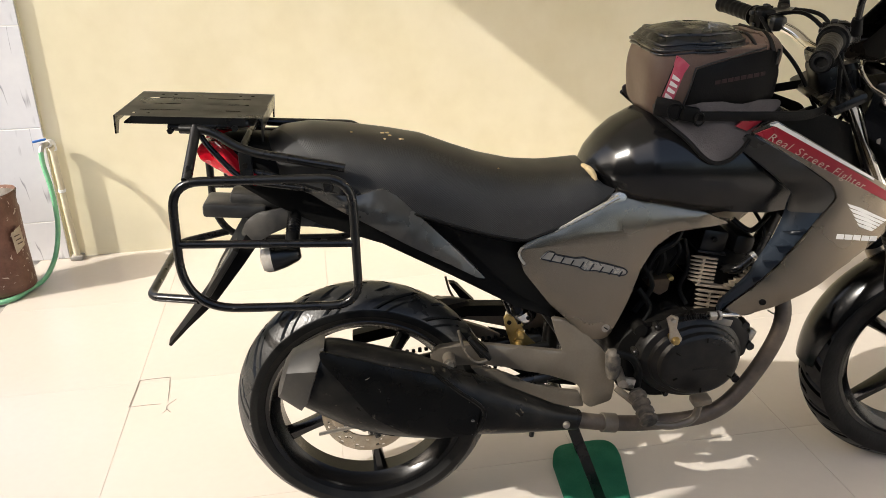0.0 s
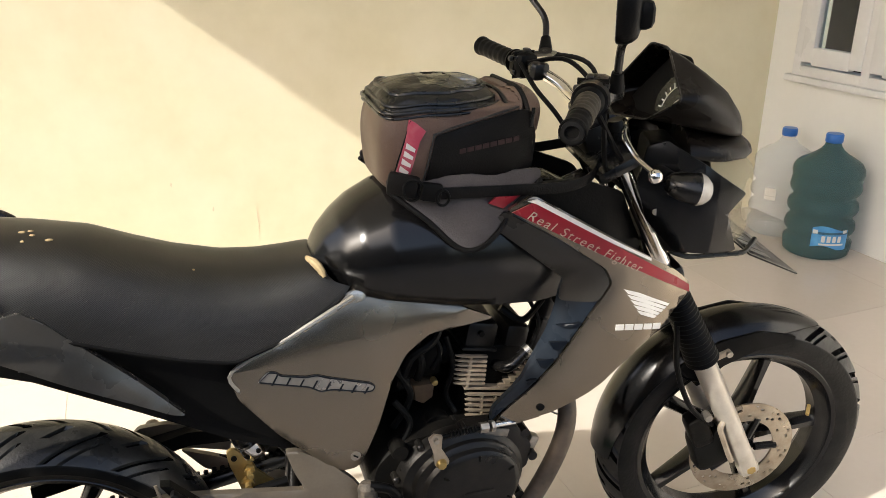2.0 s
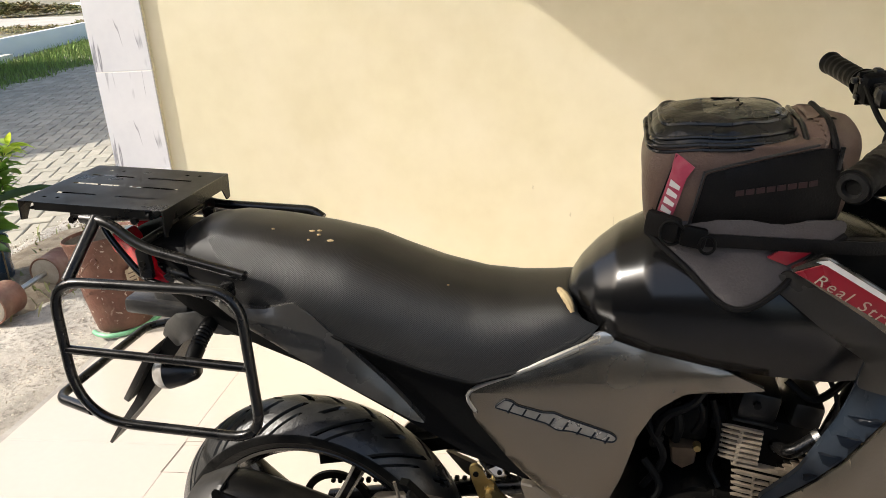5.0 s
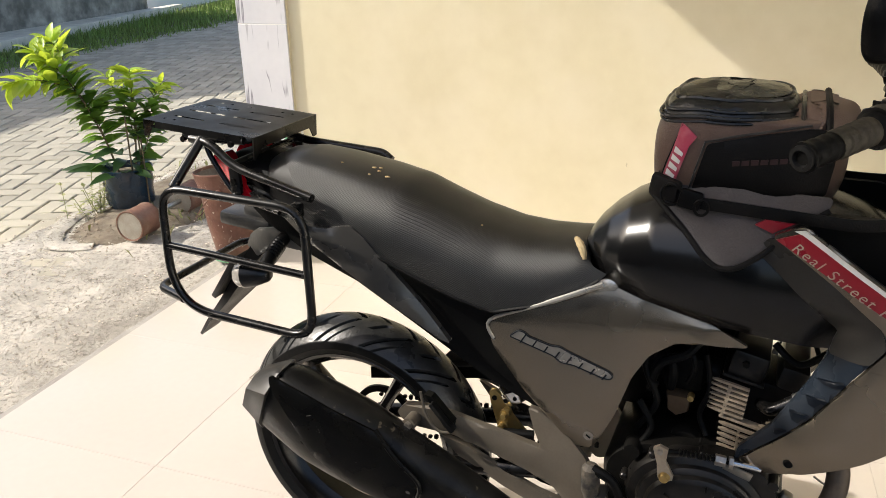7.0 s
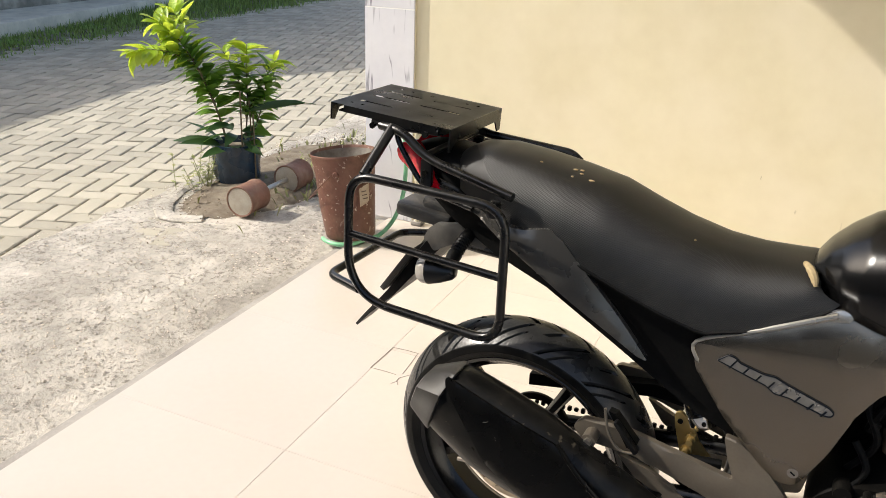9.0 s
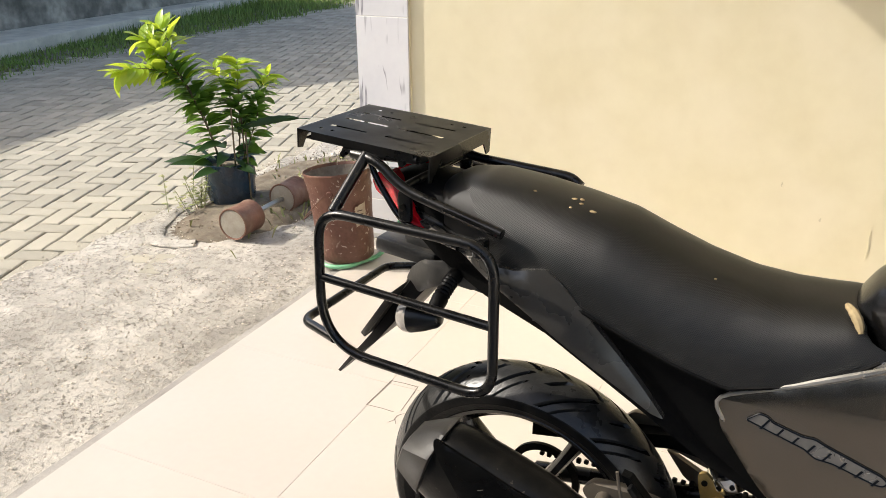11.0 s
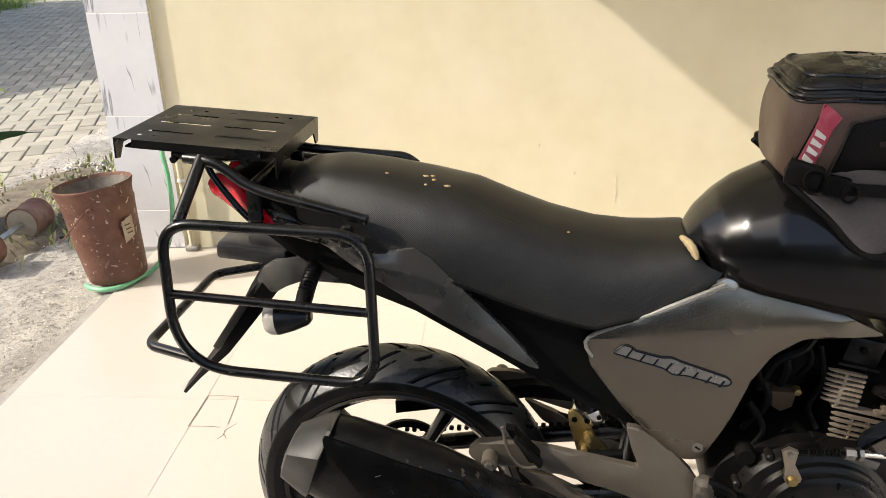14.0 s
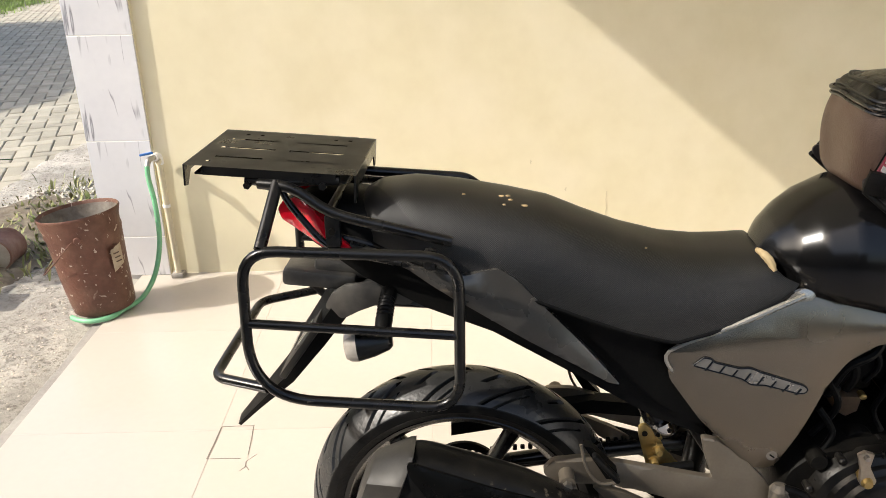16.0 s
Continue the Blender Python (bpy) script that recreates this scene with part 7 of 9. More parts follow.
shell = nose_part("headlamp_shell", ring_loft(bmesh.new(), rings), "plastic", None, "black headlamp shell", 40)
rings = [cowl_ring(1.160, 0.970, 0.800, 0.096, 0.066), cowl_ring(1.202, 0.968, 0.798, 0.084, 0.060), cowl_ring(1.232, 0.960, 0.798, 0.062, 0.046), cowl_ring(1.252, 0.940, 0.808, 0.040, 0.032), cowl_ring(1.260, 0.908, 0.828, 0.020, 0.016)]
nose_part("headlamp_lens", ring_loft(bmesh.new(), rings, cap=False), "lamp_lens", shell, "yellowed clear headlamp lens", 50)
rings = [cowl_ring(1.166, 0.948, 0.815, 0.086, 0.058), cowl_ring(1.185, 0.930, 0.835, 0.060, 0.040), cowl_ring(1.192, 0.905, 0.860, 0.025, 0.018)]
nose_part("reflector", ring_loft(bmesh.new(), rings), "reflector", shell, "dull silver lamp reflector", 50)
for sgn in (-1, 1):
    CHEEK = [(1.050, 0.992), (1.078, 1.004), (1.134, 0.974), (1.214, 0.920), (1.184, 0.888), (1.214, 0.814), (1.105, 0.818), (1.056, 0.868), (1.036, 0.930)]
    nose_part("cowl_cheek", plate(CHEEK, lambda x, z: sgn * (0.084 + 0.030 * sm(1.04, 1.14, x) - 0.016 * sm(1.16, 1.22, x) + 0.010 * math.sin((z - 0.79) * 16)), 0.010, 0.004, 0.025, round_r=0.006, cuts=(((1.10, 0, 0.905), (0.35, 0, 1)), ((1.10, 0, 0.962), (-0.68, 0, -0.73)))), "black_paint", shell, "gloss black headlamp cheek", 14)
    nose_part("cheek_screw", lathe([(0.0005, 0.003), (0.006, 0.003), (0.007, -0.004)], 12, Matrix.Translation((1.070, sgn * 0.098, 0.885)) @ Matrix.Rotation(radians(-90 * sgn), 4, "X")), "steel", shell)
    m = STEER @ Matrix.Translation((1.046, sgn * 0.185, 0.958)) @ Matrix.Rotation(radians(-90 + sgn * 14), 4, "Z") @ Matrix.Rotation(radians(-10), 4, "X") @ Matrix.Scale(0.92, 4)
    winker(m)
    fpart("winker_stalk", tube([(1.060, sgn * 0.10, 0.956), (1.062, sgn * 0.17, 0.958)], 0.012, 12), "plastic")
# front number plate on its bent bracket
FP = Matrix.Translation((1.326, 0.030, 0.752)) @ Matrix.Rotation(radians(24), 4, "Y")
fp = fpart("front_number_plate", block(0.115, 0.250, 0.003, FP, 0.001), "dusty_black", None, "black front number plate with pale bars and rim")
for k in range(6):
    fpart("plate_bar", block(0.050, 0.022, 0.0050, FP @ pose(-0.012, -0.085 + 0.034 * k, 0), 0), "emblem", fp)
fpart("plate_bar", block(0.016, 0.08, 0.0050, FP @ pose(0.040, 0.0, 0), 0), "emblem", fp)
fpart("plate_rim", tube([FP @ Vector(p) for p in ((-0.055, -0.122, 0), (0.055, -0.122, 0), (0.055, 0.122, 0), (-0.055, 0.122, 0))], 0.0026, 8, closed=True), "emblem", fp, "thin pale rim")
fpart("plate_bracket", tube(bend([(1.12, -0.09, 0.790), (1.15, -0.095, 0.778), (1.27, -0.085, 0.775), (1.30, -0.06, 0.790)], 0.015), 0.005, 8), "satin_black", fp)
fpart("plate_bracket", tube(bend([(1.12, 0.09, 0.790), (1.15, 0.095, 0.778), (1.27, 0.085, 0.775), (1.30, 0.06, 0.790)], 0.015), 0.005, 8), "satin_black", fp)

# handlebar, grips, levers and mirrors, as they stand turned
bar = bend([(0.800, -0.300, 1.070), (0.870, -0.205, 1.085), (0.935, -0.110, 1.075), (0.968, -0.065, 1.030), (0.975, 0.055, 1.036), (0.968, 0.105, 1.058), (0.934, 0.190, 1.080), (0.910, 0.300, 1.093)], 0.04, 6)
hb = part("handlebar", tube(bar, 0.011, 16), M["chrome"], bike, "chromed handlebar")


def along(a, b, f):
    return Vector(a) + (Vector(b) - Vector(a)) * f


RG, LG = ((0.792, -0.312, 1.068), (0.868, -0.208, 1.084)), ((0.903, 0.335, 1.097), (0.928, 0.215, 1.082))
for (a, b), sgn in ((RG, -1), (LG, 1)):
    pts, rr = [], []
    for k in range(29):
        pts.append(along(a, b, k / 28))
        rr.append(0.0165 + (0.0012 if k % 4 < 2 else 0) + (0.0015 if k < 2 else 0) + (0.005 if k > 26 else 0))
    g = part("grip", tube(pts, rr, 18), M["plastic"], hb, "ribbed black rubber grip", 50)
    d = (Vector(a) - Vector(b)).normalized()
    part("bar_end", lathe([(0.0160, 0.0), (0.0155, 0.004), (0.0105, 0.005), (0.0085, 0.001), (0.0085, -0.010), (0.0005, -0.011)], 20, Matrix.Translation(Vector(a)) @ d.to_track_quat("Z", "Y").to_matrix().to_4x4(), cap=False), M["rubber"], g, "hollow grip end")
    c = along(a, b, 1.22)
    q = (Vector(b) - Vector(a)).to_track_quat("X", "Z").to_matrix().to_4x4()
    part("switch_pod", block(0.046, 0.044, 0.050, Matrix.Translation(c) @ q, 0.013), M["plastic"], hb, "black switch housing")
    part("pod_joint", block(0.0025, 0.046, 0.052, Matrix.Translation(c) @ q, 0.001), M["engine"], hb)
    for dy, dz in ((-0.018, 0.014), (0.004, 0.026), (-0.020, -0.012)):
        part("pod_button", block(0.016, 0.012, 0.010, Matrix.Translation(c) @ q @ pose(0.002, dy, dz), 0.003), M["satin_black"], hb)
    part("perch", block(0.030, 0.038, 0.034, Matrix.Translation(along(a, b, 1.62)) @ q, 0.010), M["satin_black"], hb)
    bt = along(a, b, 1.22) + Vector((-0.024, 0, 0.012))
    part("switch_button", block(0.010, 0.014, 0.010, Matrix.Translation(bt) @ q, 0.003), M["grey_plastic"], hb)
part("throttle_drum", tube([along(*RG, 1.02), along(*RG, 1.16)], 0.027, 18), M["satin_black"], hb)
# ochre ribbed band round the inner half of the right grip
M["grip_ochre"] = material("ochre_grip", (0.034, 0.026, 0.012), (0.010, 0.008, 0.005), 0.7, scale=30, fine=120, bump=0.3)
part("grip_wear", tube([along(*RG, 0.40 + 0.54 * k / 20) for k in range(21)], [0.0179 + 0.0010 * (k // 2 % 2) for k in range(21)], 18), M["grip_ochre"], hb, "ochre band round the grip")
part("brake_lever", tube(bend([(0.968, -0.140, 1.036), (0.940, -0.195, 1.044), (0.914, -0.232, 1.036), (0.916, -0.268, 1.012), (0.911, -0.325, 1.006)], 0.018), 0.0042, 10), M["chrome"], hb, "silver brake lever")
bm = bmesh.new()
bmesh.ops.create_uvsphere(bm, u_segments=14, v_segments=10, radius=0.010)
bm.transform(Matrix.Translation((0.910, -0.330, 1.003)))
part("lever_ball", bm, M["chrome"], hb)
part("clutch_lever", tube(bend([(0.985, 0.150, 1.095), (1.005, 0.200, 1.095), (0.990, 0.270, 1.085), (0.965, 0.345, 1.075)], 0.03), 0.006, 10), M["satin_black"], hb, "black clutch lever")
part("master_cylinder", block(0.055, 0.036, 0.036, pose(0.935, -0.140, 1.085, 0, 0, 35), 0.008), M["satin_black"], hb, "black brake fluid reservoir")
part("bar_clamp", block(0.040, 0.09, 0.040, pose(0.972, -0.005, 1.022, 0, -20, -9), 0.010), M["satin_black"], hb)
part("bar_riser", block(0.05, 0.07, 0.07, pose(0.985, -0.005, 0.985, 0, -20, -9), 0.010), M["satin_black"], hb)
part("ignition_barrel", lathe([(0.0005, 0.014), (0.015, 0.013), (0.018, 0.0), (0.018, -0.04)], 18, pose(1.012, -0.045, 1.004, 0, -15, 0)), M["satin_black"], hb)
for pts in (([(0.93, 0.16, 1.085), (0.985, 0.10, 1.095), (1.02, 0.03, 1.03), (1.03, 0.0, 0.92)]), ([(0.985, 0.15, 1.10), (1.03, 0.09, 1.08), (1.04, 0.02, 0.96)]), ([(0.90, -0.16, 1.07), (0.95, -0.14, 1.00), (1.00, -0.09, 0.94), (0.98, -0.04, 0.86)]), ([(0.93, -0.14, 1.07), (0.93, -0.15, 1.00), (0.96, -0.11, 0.95), (1.02, -0.06, 0.90)]), ([(0.92, 0.17, 1.085), (0.93, 0.12, 1.045), (0.96, 0.06, 0.99), (0.99, 0.0, 0.90)])):
    part("control_cable", tube(catmull(pts, 7), 0.0045, 8), M["plastic"], hb)


def mirror(base, knee, head, turn, tilt, wide, boss):
    m = Matrix.Translation(head) @ Matrix.Rotation(radians(turn), 4, "Z") @ Matrix.Rotation(radians(tilt), 4, "Y")
    end = m @ Vector(boss)
    st = part("mirror_stem", tube(bend([base, knee, end], 0.02), 0.0062, 10), M["satin_black"], hb, "black mirror stem")
    part("stem_boot", tube([base, along(base, knee, 0.40)], [0.0135, 0.009], 12), M["plastic"], st)
    out = bend([(-0.060, 0.012), (-0.048, -0.036), (0.030, -0.044), (0.058, -0.020), (0.060, 0.020), (0.030, 0.042), (-0.035, 0.038)], 0.028, 6, True)
    out = [Vector((p[0] * wide, p[1] * 1.14)) for p in out]
    rings = [[m @ Vector((x, p[0] * s, p[1] * s)) for p in out] for x, s in ((-0.010, 0.96), (-0.008, 1.0), (0.002, 1.0), (0.010, 0.95), (0.017, 0.82), (0.021, 0.55))]
    h = part("mirror_head", ring_loft(bmesh.new(), rings), M["plastic"], st, "black mirror head", 60)
    part("mirror_boss", block(0.030, 0.030, 0.036, Matrix.Translation(along(end, m @ Vector((0.010, boss[1], boss[2])), 0.35)) @ Matrix.Rotation(radians(turn), 4, "Z"), 0.010), M["plastic"], h)
    rings = [[m @ Vector((x, p[0] * 0.92, p[1] * 0.92)) for p in out] for x in (-0.0106, -0.0090)]
    part("mirror_glass", ring_loft(bmesh.new(), rings), M["mirror"], h, "silvered mirror glass")


mirror((0.934, -0.165, 1.090), (0.925, -0.186, 1.158), (0.859, -0.306, 1.222), -31, 0, 0.84, (0.027, -0.014, -0.008))
mirror((0.970, 0.170, 1.105), (0.985, 0.205, 1.160), (0.925, 0.300, 1.255), 20, 0, 0.88, (0.026, -0.030, -0.034))


# ==== things round the motorcycle ====
# ---- tank bag ----
M["bag_brown"] = material("brown_nylon", (0.132, 0.082, 0.057), (0.075, 0.044, 0.031), 0.52, scale=6, fine=420, bump=0.3, dust=(0.16, 0.118, 0.09), dust_amount=0.4, spec=0.45)
M["bag_black"] = material("black_nylon", (0.0032, 0.003, 0.003), (0.0055, 0.005, 0.0046), 0.5, scale=9, fine=380, bump=0.3, dust=(0.013, 0.0115, 0.010), dust_amount=0.3, spec=0.15)
M["bag_lid"] = material("crumpled_black_vinyl", (0.004, 0.0042, 0.0038), (0.008, 0.0082, 0.007), 0.30, scale=12, fine=60, bump=0.5, dust=(0.02, 0.0195, 0.016), dust_amount=0.4, spec=0.4)
M["bag_grey"] = material("grey_flap_cloth", (0.092, 0.082, 0.080), (0.060, 0.053, 0.052), 0.8, scale=9, fine=380, bump=0.3, spec=0.3)
M["bag_pink"] = material("pink_label", (0.42, 0.045, 0.085), (0.34, 0.035, 0.07), 0.6, scale=22, fine=200, dust=(0.46, 0.24, 0.23), dust_amount=0.55)
M["map_window"] = material("clear_pocket_film", (0.012, 0.0125, 0.010), (0.060, 0.060, 0.044), 0.16, scale=14, fine=40, bump=1.0, spec=0.5)
M["piping"] = material("shiny_black_piping", (0.004, 0.0042, 0.004), (0.007, 0.007, 0.0065), 0.30, scale=20, fine=90, spec=0.45)
bag = thing("tank_bag", "brown and black nylon tank bag strapped on the fuel tank", "bag", BIKE)


def plan_ring(x0, x1, hw, z, r, sag=0.0, nose=0.62, n=7, rough=14):
    out = bend([(x0, -hw * 0.86), (x0 + 0.05, -hw), (x1 - 0.06, -hw), (x1, -hw * nose), (x1, hw * nose), (x1 - 0.06, hw), (x0 + 0.05, hw), (x0, hw * 0.86)], r, n, True)
    fine = []
    for p, q in zip(out, out[1:] + out[:1]):
        k = max(1, round((Vector(q) - Vector(p)).length / 0.012))
        fine += [Vector(p).lerp(Vector(q), i / k) for i in range(k)]
    return [(p[0] + 0.35 * sag * noise.noise((p[0] * rough, z * 22, p[1] * rough)), p[1] + 0.35 * sag * noise.noise((z * 22, p[0] * rough, p[1] * rough + 9)), z + sag * noise.noise((p[0] * rough, p[1] * rough, z * 9))) for p in fine]


def loft_rows(rows, k):
    """In-between rows of (x0, x1, half width, z) along a smooth curve."""
    front = catmull([(x0, x1, h) for x0, x1, h, z in rows], k)
    up = catmull([(0, 0, z) for x0, x1, h, z in rows], k)
    return [(p[0], p[1], p[2], q[2]) for p, q in zip(front, up)]


def dome(rows, radius, sag, nose, rough):
    """Rows of one outline each, all with the same number of points, lofted together."""
    rings = [plan_ring(a, b, h, z, radius, 0, nose) for a, b, h, z in rows]
    n = 120
    even = []
    for ring, (a, b, h, z) in zip(rings, rows):
        cut = [0.0]
        for p, q in zip(ring, ring[1:] + ring[:1]):
            cut.append(cut[-1] + (Vector(q) - Vector(p)).length)
        pts = []
        for i in range(n):
            t = cut[-1] * i / n
            j = max(k for k in range(len(ring)) if cut[k] <= t)
            f = (t - cut[j]) / max(cut[j + 1] - cut[j], 1e-9)
            p = Vector(ring[j]).lerp(Vector(ring[(j + 1) % len(ring)]), f)
            c = p * rough
            p += Vector((0.4 * noise.noise(c + Vector((5, 0, 0))), 0.4 * noise.noise(c + Vector((0, 7, 0))), noise.noise(c))) * sag
            pts.append(p)
        even.append(pts)
    return even


rows = loft_rows(((0.606, 0.838, 0.090, 0.930), (0.594, 0.850, 0.100, 0.945), (0.590, 0.858, 0.106, 0.972), (0.588, 0.860, 0.108, 1.005), (0.589, 0.856, 0.106, 1.032), (0.594, 0.846, 0.102, 1.052), (0.599, 0.836, 0.099, 1.062), (0.63, 0.80, 0.07, 1.066)), 3)
body = part("bag_body", ring_loft(bmesh.new(), dome(rows, 0.045, 0.006, 0.62, 13)), M["bag_brown"], bag, "", 60)
LID = loft_rows(((0.597, 0.792, 0.099, 1.055), (0.594, 0.795, 0.101, 1.060), (0.598, 0.790, 0.098, 1.066), (0.600, 0.786, 0.095, 1.072), (0.606, 0.780, 0.088, 1.081), (0.618, 0.768, 0.074, 1.088), (0.634, 0.752, 0.056, 1.093), (0.654, 0.730, 0.034, 1.096), (0.674, 0.710, 0.016, 1.097)), 3)
lid = part("bag_lid", ring_loft(bmesh.new(), dome(LID, 0.045, 0.0055, 0.62, 24)), M["bag_lid"], bag, "crumpled black zipped bag lid", 60)
for x0, x1, h, z, r in ((0.5935, 0.7955, 0.1015, 1.054, 0.0026), (0.5925, 0.7960, 0.1025, 1.0615, 0.0032), (0.5985, 0.7885, 0.0970, 1.070, 0.0030)):
    part("piping", tube(dome([(x0, x1, h, z)], 0.045, 0.0055, 0.62, 18)[0], r, 8, closed=True), M["piping"], lid, "shiny black piping")
# pocket window on the lid
rows = loft_rows(((0.650, 0.772, 0.070, 1.0890), (0.656, 0.764, 0.062, 1.0930), (0.668, 0.748, 0.046, 1.0968), (0.684, 0.726, 0.026, 1.0990)), 3)
part("map_window", ring_loft(bmesh.new(), dome(rows, 0.035, 0.0055, 0.62, 24)), M["map_window"], lid, "cloudy clear pocket window", 60)
part("window_piping", tube(dome([(0.613, 0.774, 0.081, 1.0845)], 0.035, 0.0055, 0.62, 24)[0], 0.0040, 8, closed=True), M["piping"], lid)
rows = loft_rows(((0.770, 0.866, 0.088, 1.010), (0.768, 0.870, 0.090, 1.040), (0.772, 0.868, 0.086, 1.060), (0.782, 0.858, 0.070, 1.074), (0.800, 0.842, 0.045, 1.080)), 3)
pouch = part("front_pouch", ring_loft(bmesh.new(), dome(rows, 0.032, 0.007, 0.62, 20)), M["bag_brown"], bag, "brown zipped front pouch", 60)
part("pouch_zip", tube(bend([(0.828, -0.093, 1.000), (0.826, -0.090, 1.052), (0.822, -0.060, 1.081), (0.822, 0.06, 1.081)], 0.02), 0.0050, 8), M["bag_black"], pouch)
part("pouch_piping", tube(bend([(0.796, -0.095, 1.030), (0.792, -0.088, 1.058), (0.790, -0.055, 1.078), (0.790, 0.055, 1.078)], 0.02), 0.0036, 8), M["piping"], pouch)
part("zip_pull", block(0.006, 0.003, 0.030, pose(0.830, -0.098, 1.042, 0, 6, 0), 0.001), M["satin_black"], pouch)
for sgn in (-1, 1):
    flank = lambda x, z: 0.1075 - 0.12 * max(0, z - 1.02) - 0.3 * max(0, 0.975 - z) - 0.45 * max(0, x - 0.80) - 0.30 * max(0, 0.645 - x)
    side = lambda x, z: sgn * (flank(x, z) + 0.0035)
    part("side_panel", plate([(0.652, 0.952), (0.669, 1.025), (0.735, 1.041), (0.803, 1.056), (0.830, 1.052), (0.840, 1.010), (0.834, 0.958), (0.75, 0.950)], side, 0.006, 0.003, 0.02, round_r=0.006), M["bag_black"], bag, "black side panel")
    part("panel_piping", tube([(x, sgn * (flank(x, z) + 0.0030), z) for x, z in ((0.648, 0.950), (0.657, 0.99), (0.666, 1.028), (0.70, 1.0375), (0.75, 1.049), (0.803, 1.061))], 0.0018, 6), M["grey_plastic"], bag)
    part("seam", tube([(x, sgn * (flank(x, z) + 0.0018), z) for x, z in ((0.604, 0.958), (0.612, 0.990), (0.622, 1.020), (0.632, 1.050))], 0.0014, 6), M["bag_black"], bag)
    if sgn < 0:
        lab = part("label_patch", plate([(0.609, 0.972), (0.627, 0.960), (0.634, 0.985), (0.644, 1.020), (0.654, 1.034), (0.640, 1.046), (0.630, 1.052), (0.620, 1.012)], lambda x, z: -flank(x, z) - 0.0042, 0.004, 0.002, 0.012), M["bag_pink"], bag, "faded pink label with white bars")
        for k in range(4):
            x, z = 0.6125 + 0.0034 * k, 0.9740 + 0.0118 * k
            bm = plate([(x, z), (x + 0.0125, z - 0.0060), (x + 0.0140, z - 0.0010), (x + 0.0020, z + 0.0085)], lambda x, z: -flank(x, z) - 0.0062, 0.003, 0.0006, 0.008)
            part("label_bar", bm, M["white"], lab, "plain white bar")
        red_print = material("dull_red_print", (0.030, 0.006, 0.005), (0.018, 0.004, 0.0035), 0.6, scale=30)
        for k in range(8):
            x, z = 0.706 + 0.0125 * k, 0.996 + 0.0018 * k
            bm = plate([(x, z), (x + 0.0100, z + 0.0014), (x + 0.0100, z + 0.0088), (x, z + 0.0074)], lambda x, z: side(x, z) - 0.0015, 0.002, 0.0006, 0.03)
            part("side_bar", bm, red_print, bag, "plain dull red bar")
    FLAP = [(0.592, 0.962), (0.845, 0.962), (0.842, 0.945), (0.80, 0.915), (0.765, 0.880), (0.728, 0.854), (0.706, 0.850), (0.685, 0.862), (0.650, 0.900), (0.618, 0.925), (0.594, 0.945)]
    fy = lambda x, z: sgn * (lerp([(0.840, 0.1520), (0.860, 0.1480), (0.880, 0.1420), (0.900, 0.1320), (0.920, 0.1210), (0.940, 0.1120), (0.965, 0.1060)], z)[0] - 0.012 * sm(0.66, 0.59, x) + 0.004 * math.sin(x * 55 + z * 20))
    fl = part("skirt_flap", plate(FLAP, fy, 0.006, 0.003, 0.016, round_r=0.012), M["bag_grey"], bag, "dusty grey skirt flap", 60)
    edge = bend(FLAP[2:], 0.015, 4)
    part("flap_binding", tube([(p[0], fy(p[0], p[1]) + sgn * 0.0005, p[1]) for p in edge], 0.0045, 8), M["bag_black"], fl)
    # webbing strap
    pts = catmull([(0.602, sgn * 0.092, 0.966), (0.612, sgn * 0.110, 0.958), (0.650, sgn * 0.124, 0.943), (0.72, sgn * 0.128, 0.939), (0.80, sgn * 0.130, 0.936), (0.88, sgn * 0.125, 0.932), (0.935, sgn * 0.105, 0.938), (0.975, sgn * 0.06, 0.955)], 6)
    rings = []
    for p in pts:
        w = 0.009
        rings.append([p + Vector((0, sgn * 0.0015, w)), p + Vector((0, sgn * 0.0035, 0)), p + Vector((0, sgn * 0.0015, -w)), p + Vector((0, -sgn * 0.001, -w)), p + Vector((0, -sgn * 0.001, w))])
    st = part("strap", ring_loft(bmesh.new(), rings), M["bag_black"], bag, "black webbing strap")
    part("buckle", block(0.034, 0.012, 0.030, pose(0.655, sgn * 0.128, 0.945, 0, 12, 0), 0.005), M["plastic"], st, "black plastic buckle")
    ring = [(0.628 + 0.016 * math.cos(a), sgn * (0.128 + 0.004 * math.sin(2 * a)), 0.950 + 0.016 * math.sin(a)) for a in [2 * math.pi * k / 20 for k in range(20)]]
    part("hook_ring", tube(ring, 0.0022, 8, closed=True), M["plastic"], st)
    ring = [(0.672 + 0.010 * math.cos(a), sgn * (0.134), 0.936 + 0.012 * math.sin(a)) for a in [2 * math.pi * k / 16 for k in range(16)]]
    part("hook_ring", tube(ring, 0.0022, 8, closed=True), M["plastic"], st)
part("strap_pad", block(0.050, 0.016, 0.036, pose(0.616, -0.112, 0.955, 0, 10, -24), 0.007), M["bag_black"], bag)

# ---- green cloth under the stand ----
M["green_cloth"] = material("green_cloth", (0.012, 0.130, 0.070), (0.008, 0.090, 0.048), 0.9, scale=14, fine=260, bump=0.6, spec=0.2)
bm = bmesh.new()
out = bend([(0.462, -0.20), (0.466, 0.08), (0.492, 0.128), (0.625, 0.140), (0.648, 0.09), (0.618, -0.10), (0.630, -0.22)], 0.03, 5, True)
rings = []
for k, z in ((1.0, 0.001), (1.0, 0.010), (0.97, 0.0125), (0.5, 0.013)):
    rings.append([(0.555 + (p[0] - 0.555) * k + 0.004 * noise.noise((p[0] * 20, p[1] * 20, 0)), -0.01 + (p[1] + 0.01) * k, z) for p in out])
